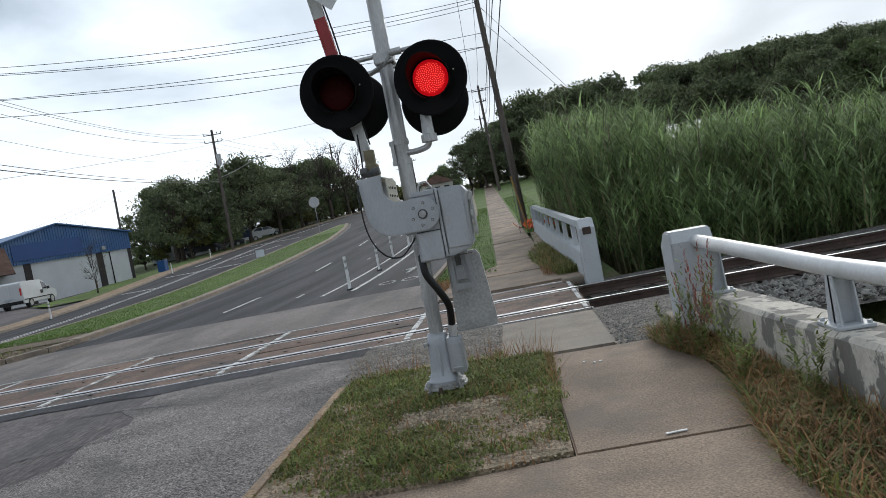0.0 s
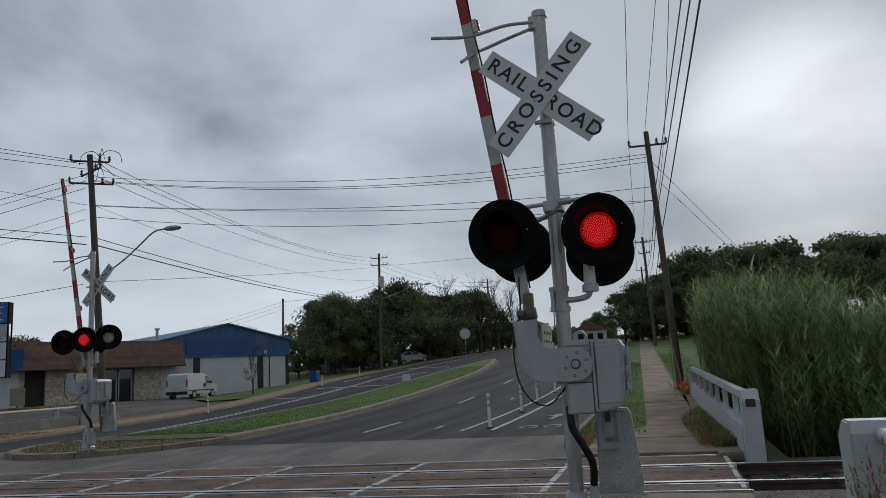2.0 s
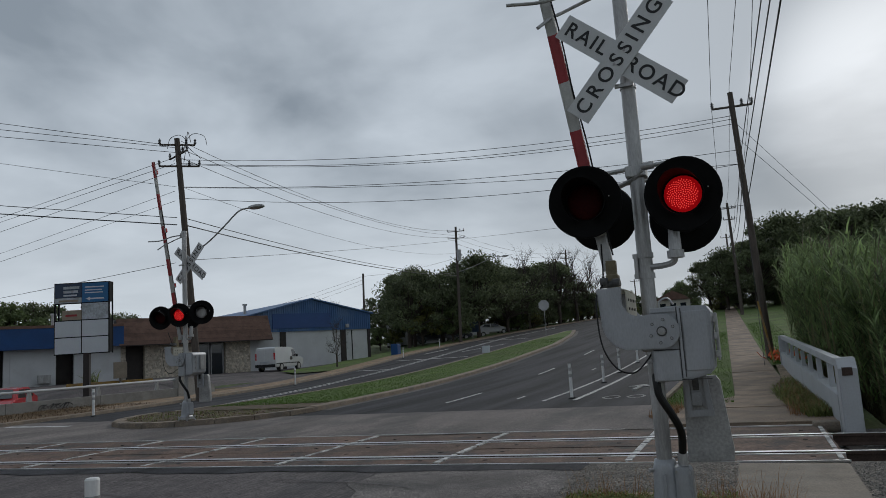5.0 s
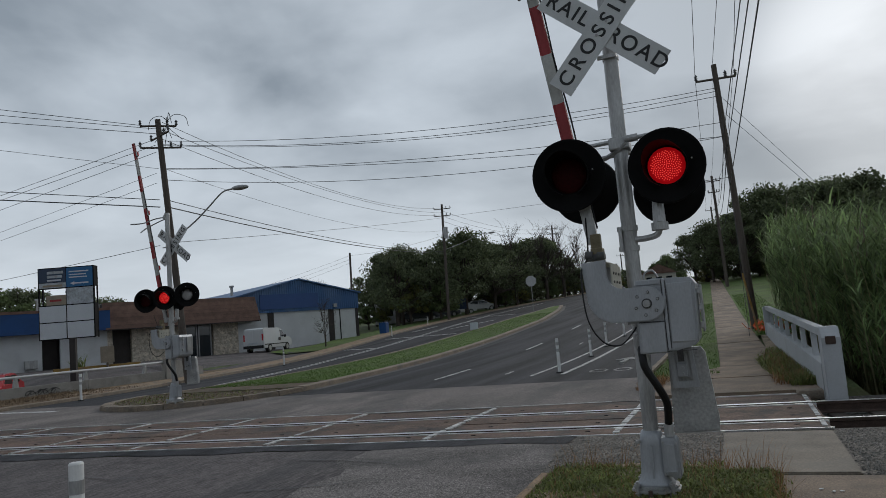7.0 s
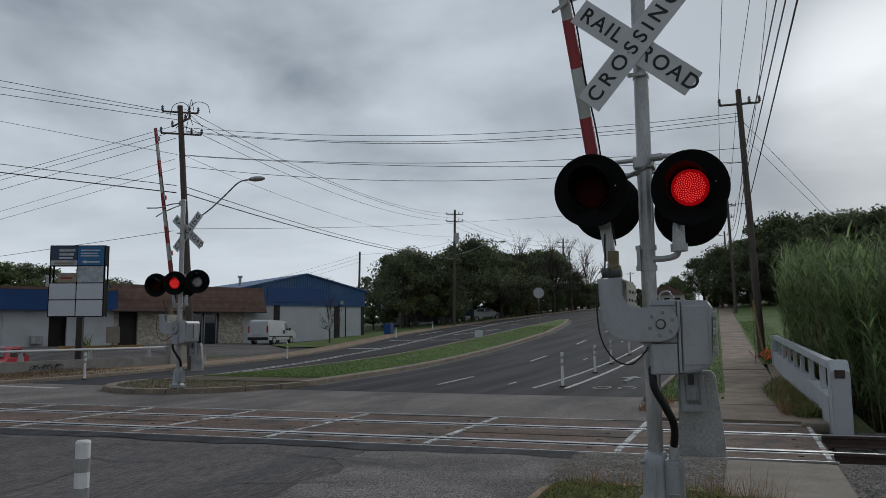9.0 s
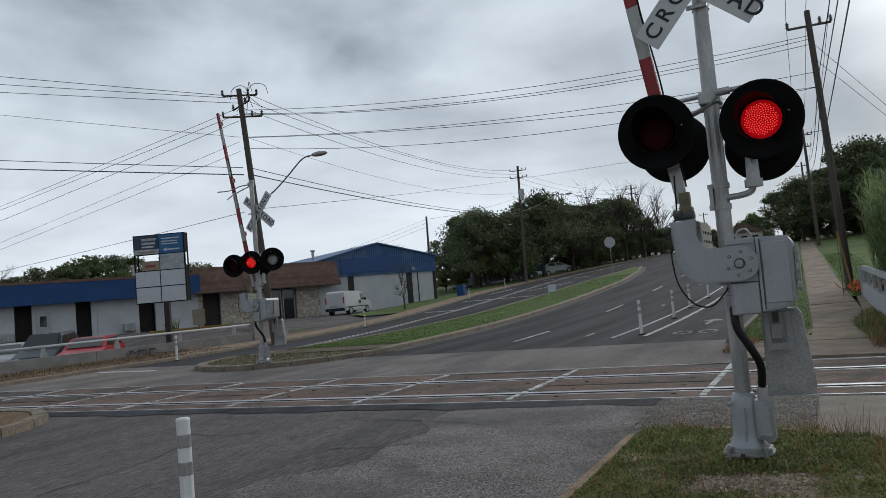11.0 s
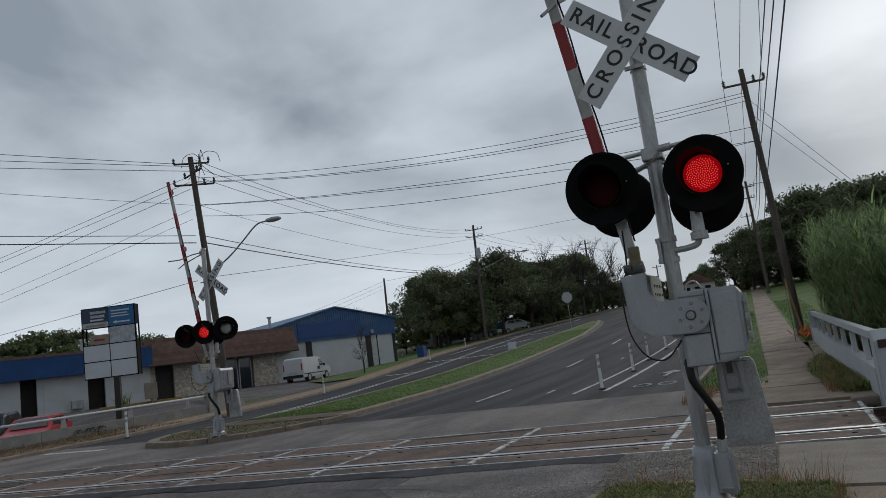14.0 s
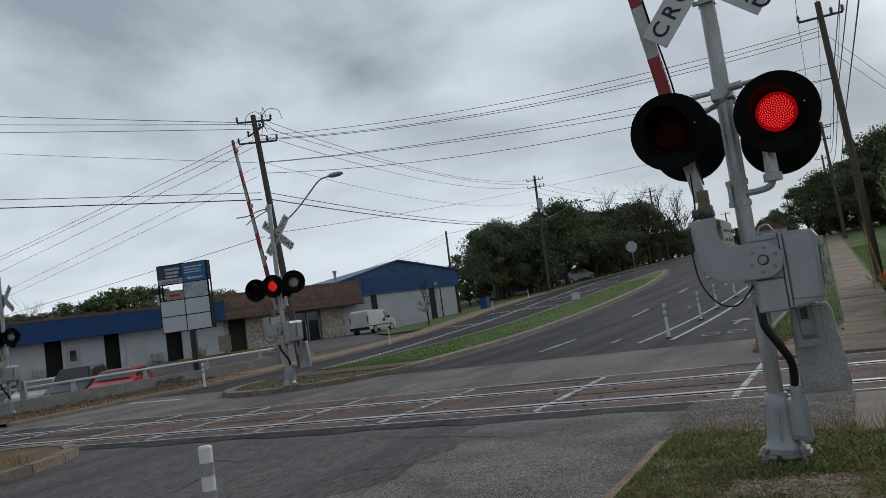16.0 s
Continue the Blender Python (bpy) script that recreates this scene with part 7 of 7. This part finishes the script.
for x, y, s_ in ((-31, 101, 0.42), (-29.5, 110, 0.42), (-39, 93, 0.4), (-34.5, 99, 0.4), (-27.5, 118, 0.4), (-25, 126, 0.4), (-37, 97, 0.42), (-42, 86, 0.4), (-23, 121, 0.5), (-21, 129, 0.5), (-19.5, 136, 0.5), (-24.3, 117, 0.48), (-26, 113, 0.5), (-27.5, 107, 0.45), (-18, 142, 0.5), (-16.5, 150, 0.5), (-22, 125, 0.45), (-20.3, 133, 0.5), (-30.2, 104, 0.5), (-32, 98, 0.45), (-28.9, 97.5, 0.4), (-28.0, 102, 0.42), (-27.0, 106.5, 0.42), (-25.8, 111, 0.42), (-24.8, 115, 0.42), (-23.6, 120, 0.42), (-0.5, 95, 0.55), (1.5, 93.5, 0.6), (3.5, 96, 0.6), (5.5, 95, 0.6), (7.5, 98, 0.6), (9.5, 94, 0.6), (4, 101, 0.6), (11, 97, 0.6), (-2.5, 98, 0.5), (13, 95, 0.6), (15.5, 97, 0.6)):
    tree(r.choice((0, 2, 3)), x, y, s_, r.random() * 6.28, "low dark shrub under the oaks", (land(x, y) - 0.3 if x < -10 else terrain(x, y) - 0.9), "shrubs under the oaks")
tree(2, -11.0, 145, 1.0, 1.0, "small rounded tree on the crest", land(-11, 145) - 0.6)
for x, y, s in ((-44.5, 73, 0.85), (-47, 76, 0.8), (-42.0, 70.0, 0.8), (-28.0, 100, 1.5), (-25.5, 108, 1.5), (-24.0, 113, 1.5), (-22.2, 118, 1.4), (-66, 40, 0.9)):
    t = empty("bare_tree", Matrix.Translation((x, y, land(x, y))) @ Matrix.Diagonal((s, s, s, 1)))
    tagged(t, "leafless grey-brown tree behind the hall", "tree", "bare trees")
    o = new("trunk", bare_me)
    o.parent = t
# small pruned tree by the van
t = empty("bare_tree", Matrix.Translation((-29.6, 50.6, land(-29.6, 50.6) + 0.1)) @ Matrix.Diagonal((0.42, 0.42, 0.5, 1)))
tagged(t, "small pruned leafless tree beside the hall", "tree", "bare trees")
o = new("trunk", bare_me)
o.parent = t


# ---- reeds and weeds ----
def ribbon_field(name, base, heading, bend, length, width, segs, material, label, category, lift=None, droop=1.0):
    """Many bent blades in one mesh: base points, headings, start angles and lengths as arrays."""
    n = len(base)
    rows = []
    side = np.stack([-np.sin(heading), np.cos(heading), np.zeros(n)], 1)
    pos = base.copy()
    ang = bend.copy()
    step = length / segs
    for k in range(segs + 1):
        w = width * (1 - (k / segs) ** 1.5) * 0.5 + width * 0.02
        rows.append(pos - side * w[:, None])
        rows.append(pos + side * w[:, None])
        pos = pos + np.stack([np.cos(heading) * np.cos(ang), np.sin(heading) * np.cos(ang), np.sin(ang)], 1) * step[:, None]
        ang = ang - droop * (0.35 + 0.25 * k) * 3.0 / segs
    v = np.stack(rows, 1)
    per = 2 * (segs + 1)
    f = np.array([(2 * k, 2 * k + 1, 2 * k + 3, 2 * k + 2) for k in range(segs)])
    faces = (np.arange(n)[:, None, None] * per + f[None]).reshape(-1, 4)
    me = bpy.data.meshes.new(name)
    me.from_pydata(v.reshape(-1, 3).tolist(), [], faces.tolist())
    me.materials.append(M[material])
    ob = new(name, me)
    return tagged(ob, label, category, kind="stuff")


rs = np.random.RandomState(77)


REED_AZ = np.array([0.0, 0.3, 2.0, 3.5, 6.5, 11.2, 17.0, 22.4, 26.0, 45.0])
REED_EL = np.array([1.6, 2.2, 4.5, 5.4, 4.6, 3.7, 2.9, 2.5, 2.0, 1.6])


def reed_top(x, y):
    dx, dy = x - EYE[0], y - EYE[1]
    el = np.interp(np.degrees(np.arctan2(dx, dy)), REED_AZ, REED_EL)
    return EYE[2] - 0.2 + np.hypot(dx, dy) * np.tan(np.radians(el)) + 0.2 * np.sin(x * 1.3 + y * 0.7) * np.sin(y * 0.9)


def reed_points(n):
    out = []
    while len(out) < n:
        x = 2.5 + rs.rand() ** 1.35 * 34
        y0 = 13.6 + SLOPE * x + (1.2 if x < 4 else 0.5)
        y = y0 + rs.rand() ** 1.7 * 13
        if x < 3.2 and y > 29:
            continue
        if x < 2.9 - 0.02 * (y - 14) + 0.0 and y < 20:
            continue
        out.append((x, y, terrain(x, y)))
    for i in range(n // 7):
        y = 19 + rs.rand() * 12
        x = 2.35 + rs.rand() * 2.0
        out.append((x, y, terrain(x, y)))
    return np.array(out)


clump = reed_points(560)
stalk = np.repeat(clump, 10, 0)
off = rs.randn(len(stalk), 2) * 0.17
stalk[:, :2] += off
stalk[:, 2] = [terrain(x, y) for x, y in stalk[:, :2]]
ns = len(stalk)
top = reed_top(stalk[:, 0], stalk[:, 1]) + rs.randn(ns) * 0.22 + np.repeat(rs.randn(ns // 10) * 0.3, 10)
hgt = np.maximum(0.8, top - stalk[:, 2] - 0.25)
# lower plants along the front edge
front = (stalk[:, 1] - (13.6 + SLOPE * stalk[:, 0])) < 1.6
hgt[front] *= 0.4 + 0.5 * rs.rand(front.sum())
lean = np.arctan2(off[:, 1], off[:, 0])
ribbon_field("cane_stems", stalk, lean, np.full(ns, 1.5) - 0.12 * rs.rand(ns), hgt, np.full(ns, 0.035), 3, "cane_stem", "dense tan cane stems in the ditch", "reeds", droop=0.06)
per = 30
idx = np.repeat(np.arange(ns), per)
fr = 0.12 + 0.9 * rs.rand(ns * per) ** 0.7
lx_ = stalk[idx].copy()
lx_[:, 2] += hgt[idx] * fr
lx_[:, 0] += np.cos(lean[idx]) * 0.13 * fr * hgt[idx]
lx_[:, 1] += np.sin(lean[idx]) * 0.13 * fr * hgt[idx]
hd = rs.rand(len(idx)) * 6.283
ribbon_field("cane_leaves", lx_, hd, 1.15 - 0.5 * rs.rand(len(idx)), 0.4 + 0.4 * rs.rand(len(idx)), 0.018 + 0.02 * rs.rand(len(idx)), 3, "cane", "tall green giant cane with drooping leaves", "reeds", droop=0.95)
pick = rs.choice(np.where(~front)[0], 420, False)
pb = stalk[pick].copy(); pb[:, 2] += hgt[pick] * 0.9
ribbon_field("cane_plumes", pb, rs.rand(420) * 6.283, 1.5 - 0.12 * rs.rand(420), 0.5 + 0.75 * rs.rand(420), np.full(420, 0.035), 4, "plume", "dry brown cane plumes above the reeds", "reeds", droop=0.12)


def tufts(name, area, n, length, width, material, label, z=0.03, droop=0.8, seed=1, segs=3):
    q = np.random.RandomState(seed)
    b = np.array([area(q) for _ in range(n)])
    if b.shape[1] == 2:
        b = np.column_stack([b, np.full(n, z)])
    return ribbon_field(name, b, q.rand(n) * 6.283, 1.45 - 0.7 * q.rand(n), length * (0.4 + q.rand(n)), width * (0.6 + 0.8 * q.rand(n)), segs, material, label, "weeds", droop=droop)


def bare(x, y):
    """How open the soil is: stony before the signal's foot and in the near corner."""
    b = math.exp(-((x - 0.1) / 0.42) ** 2 - ((y - 5.5) / 0.3) ** 2) + math.exp(-((x - 0.62) / 0.35) ** 2 - ((y - 4.6) / 0.4) ** 2)
    return 0.8 * b + 0.5 * sm((5.0 - y) / 0.9)


def patch(q):
    while True:
        x, y = -1.06 + q.rand() * 1.98, 4.03 + q.rand() * 3.3
        rear = 7.02 + 0.3 * sm((x + 0.95) / 0.4) * sm((0.5 - x) / 0.5) + 0.12 * noise.noise(Vector((x * 3, 0.0, 5.0)))
        if y > rear + 0.08 * q.randn():
            continue
        d = noise.noise(Vector((x * 1.7, y * 1.7, 0.3))) + 0.6 * noise.noise(Vector((x * 5, y * 5, 2.3)))
        if q.rand() < 0.62 + 0.9 * d - 0.75 * bare(x, y):
            return x, y


tufts("weed_patch", patch, 9000, 0.05, 0.009, "weed", "low green weeds round the signal", 0.03, 0.9, 1)
tufts("leafy_weeds", patch, 15000, 0.026, 0.018, "weed", "small leafy weeds over the soil", 0.042, 1.4, 21, 2)


def patch_rim(q):
    k = q.rand()
    if k < 0.55:
        return -1.1 + q.rand() * 1.6, 7.3 + q.randn() * 0.13
    if k < 0.75:
        return 0.9 + abs(q.randn()) * 0.035, 5.4 + q.rand() * 1.7
    return 0.35 + q.rand() * 0.55, 7.06 + abs(q.randn()) * 0.06


tufts("rim_weeds", patch_rim, 1300, 0.06, 0.012, "weed", "weeds spilling over the patch's rim", 0.02, 1.2, 31)
tufts("rim_stalks", patch_rim, 420, 0.3, 0.004, "straw", "thin seeding stalks at the patch's rim", 0.02, 0.5, 32)
tufts("dry_stalks", patch, 1500, 0.1, 0.006, "straw", "dry straw stalks among the weeds", 0.03, 0.7, 2)
tufts("dry_stalks", lambda q: (-1.0 + q.rand() * 1.8, 4.05 + q.rand() * 2.2), 800, 0.07, 0.007, "straw", "flattened dry straw on the soil", 0.035, 1.5, 22)
tufts("clover_patch", lambda q: (min(0.86, 0.5 + q.randn() * 0.25), min(7.02, 6.65 + q.randn() * 0.25)), 2600, 0.075, 0.016, "weed", "leafy green weeds beside the slab", 0.03, 1.2, 3)
tufts("clover_patch", lambda q: (max(-1.05, -0.65 + q.randn() * 0.25), min(7.2, 6.6 + q.randn() * 0.3)), 2200, 0.07, 0.015, "weed", "leafy green weeds beside the kerb", 0.03, 1.2, 4)
tufts("clover_patch", lambda q: tuple(np.array([-0.15, 4.55]) + q.randn(2) * (0.12, 0.1)), 500, 0.08, 0.018, "weed", "bright leafy weed clump", 0.03, 1.2, 14)
tufts("clover_patch", lambda q: tuple(np.array([0.12, 5.95]) + q.randn(2) * (0.2, 0.1)), 900, 0.08, 0.016, "weed", "leafy weeds at the signal's foot", 0.03, 1.2, 15)
stones("pebbles", 520, lambda q: (0.1 + q.randn() * 0.28, 5.45 + q.randn() * 0.2, 0.04), 0.026, "pebble", "pale stones before the signal's foot", "pebbles", 19)
stones("pebbles", 700, lambda q: (0.62 + np.clip(q.randn(), -2, 0.85) * 0.3, 4.62 + np.clip(q.randn(), -1.1, 3) * 0.32, 0.038), 0.02, "pebble", "fine gravel in the patch's bare corner", "pebbles", 29)
stones("pebbles", 1600, lambda q: (-1.0 + q.rand() * 1.9, 4.08 + q.rand() * 2.6, 0.038), 0.018, "pebble", "pale pebbles on the soil", "pebbles", 9)


def wall_foot(q):
    y = 2.2 + q.rand() * 4.9
    w = 0.10 + 0.42 * sm((6.2 - y) / 3.0) + 0.15 * sm((y - 5.5) / 1.2)
    return nx(y) - q.rand() ** 1.3 * w * 1.3, y


tufts("grass_fringe", wall_foot, 5200, 0.22, 0.011, "weed", "long green grass along the parapet", 0.0, 1.1, 5)
tufts("straw_fringe", wall_foot, 5200, 0.26, 0.009, "straw", "dry reddish straw along the parapet", 0.0, 1.3, 6)
for cx, cy, hh in ((2.12, 5.9, 0.8), (2.25, 5.5, 0.6), (2.0, 6.35, 0.45), (2.35, 4.3, 0.6), (2.15, 4.9, 0.45), (2.2, 6.2, 0.7)):
    q = np.random.RandomState(int(cx * 100 + cy * 37))
    st = []
    for i in range(8):
        a, ln = q.rand() * 6.28, hh * (0.6 + 0.5 * q.rand())
        for k in range(26):
            f = 0.15 + 0.85 * k / 26
            st.append((cx + 0.25 * math.cos(a) * f * ln, cy + 0.25 * math.sin(a) * f * ln, ln * f))
    b = np.array(st)
    ribbon_field("tall_weed", b, q.rand(len(b)) * 6.283, 0.9 - 0.5 * q.rand(len(b)), 0.05 + 0.06 * q.rand(len(b)), np.full(len(b), 0.014), 3, "weed", "tall leafy weed growing at the parapet", "weeds", droop=0.7)
for cx, cy, hh in ((2.14, 5.75, 0.95), (2.2, 5.95, 0.8), (2.1, 6.1, 0.7)):
    q = np.random.RandomState(int(cx * 50 + cy * 91))
    st = np.array([(cx + 0.12 * f * math.cos(k), cy + 0.12 * f * math.sin(k), hh * f) for k in range(3) for f in np.linspace(0.35, 1.0, 34)])
    ribbon_field("seed_stalk", st, q.rand(len(st)) * 6.283, 1.2 - 0.5 * q.rand(len(st)), 0.03 + 0.03 * q.rand(len(st)), np.full(len(st), 0.012), 2, "seed", "reddish seed stalk standing at the parapet", "weeds", droop=0.5)
tufts("verge_grass", lambda q: (lambda y: (1.85 - q.rand() ** 1.5 * (0.35 + 0.45 * math.sin(max(0.0, (y - 13.4) / 9.5) * math.pi)), y))(13.6 + q.rand() * 9), 6500, 0.25, 0.014, "weed", "rough grass at the far bridge rail", 0.06, 1.2, 7)
tufts("verge_straw", lambda q: (1.8 - q.rand() ** 1.5 * 0.6, 13.8 + q.rand() * 7), 1800, 0.26, 0.012, "straw", "dry straw at the far bridge rail", 0.06, 1.2, 27)
tufts("kerb_grass", lambda q: (-1.2 + q.rand() * 0.5, 14.2 + q.rand() * 2.0), 700, 0.18, 0.012, "straw", "dry grass at the pavement's corner", 0.03, 1.0, 8)
tufts("median_weeds", lambda q: (lambda a, rr: (-13.9 + 2.6 * rr * math.cos(a), 18.2 + 3.2 * rr * math.sin(a)))(math.pi + math.pi * q.rand(), q.rand() ** 0.5), 900, 0.1, 0.014, "weed", "sparse weeds on the median's end", 0.11, 1.0, 9)
tufts("median_straw", lambda q: (lambda a, rr: (-13.9 + 2.6 * rr * math.cos(a), 18.2 + 3.2 * rr * math.sin(a)))(math.pi + math.pi * q.rand(), q.rand() ** 0.5), 1500, 0.06, 0.022, "leaf_litter", "dead brown leaves on the median's end", 0.11, 1.0, 10)
tufts("median_straw", lambda q: (-14.4 + q.rand() * 3.7, 1 + q.rand() * 6.0), 2200, 0.16, 0.014, "straw", "dry straw on the near median", 0.11, 1.0, 11)


def lawn_pt(q):
    y = 19.6 + q.rand() ** 1.5 * 44
    a, b = med_l(y) + 0.3, med_r(y) - 0.36
    x = a + (b - a) * q.rand()
    return x, y, land(x, y) + 0.13


tufts("lawn_blades", lawn_pt, 22000, 0.045, 0.018, "lawn_blade", "short mown grass blades on the median", 0, 0.9, 12, 2)
tufts("bank_straw", lambda q: (lambda y: (lambda x: (x, y, land(x, y) + 0.08))(kerb_l(y) - 0.3 - q.rand() * 4.2))(12.3 + q.rand() * 11), 5200, 0.12, 0.016, "leaf_litter", "dry brown grass on the bank below the parapet", 0, 0.9, 33)
tufts("plant", lambda q: tuple(np.array([-34.2, 31.2]) + q.randn(2) * 0.2) + (0.8,), 40, 0.8, 0.08, "weed", "spiky green plant before the shops", 0, 0.5, 13)

tufts("verge_blades", lambda q: (lambda y: (kerb_r(y) + 0.17 + q.rand() * max(0.1, (0.4 - 0.031 * (y - 12)) - kerb_r(y) - 0.19), y, land(-1, y) + 0.035))(16.3 + q.rand() ** 1.4 * 34), 6000, 0.07, 0.016, "lawn_blade", "short grass blades beside the kerb", 0, 0.9, 16, 2)
tufts("verge_blades", lambda q: (lambda y: (1.75 - 0.031 * (y - 12) + q.rand() * 1.6, y, land(1.6, y) + 0.05))(27.2 + q.rand() ** 1.4 * 30), 6000, 0.09, 0.018, "lawn_blade", "short grass blades beside the pavement", 0, 0.9, 17, 2)
bm = B()
for px, py, a in ((1.52, 4.3, 0.2), (1.58, 4.31, 0.1), (1.22, 6.5, 0.5), (1.3, 6.42, 1.0), (1.36, 6.44, 0.0)):
    box(bm, (px, py, 0.02), (0.07 if py < 5 else 0.03, 0.02, 0.006), Matrix.Rotation(a, 4, "Z"))
tagged(part("litter", bm, "sheet_w"), "small white scraps lying on the pavement", "litter", kind="stuff")
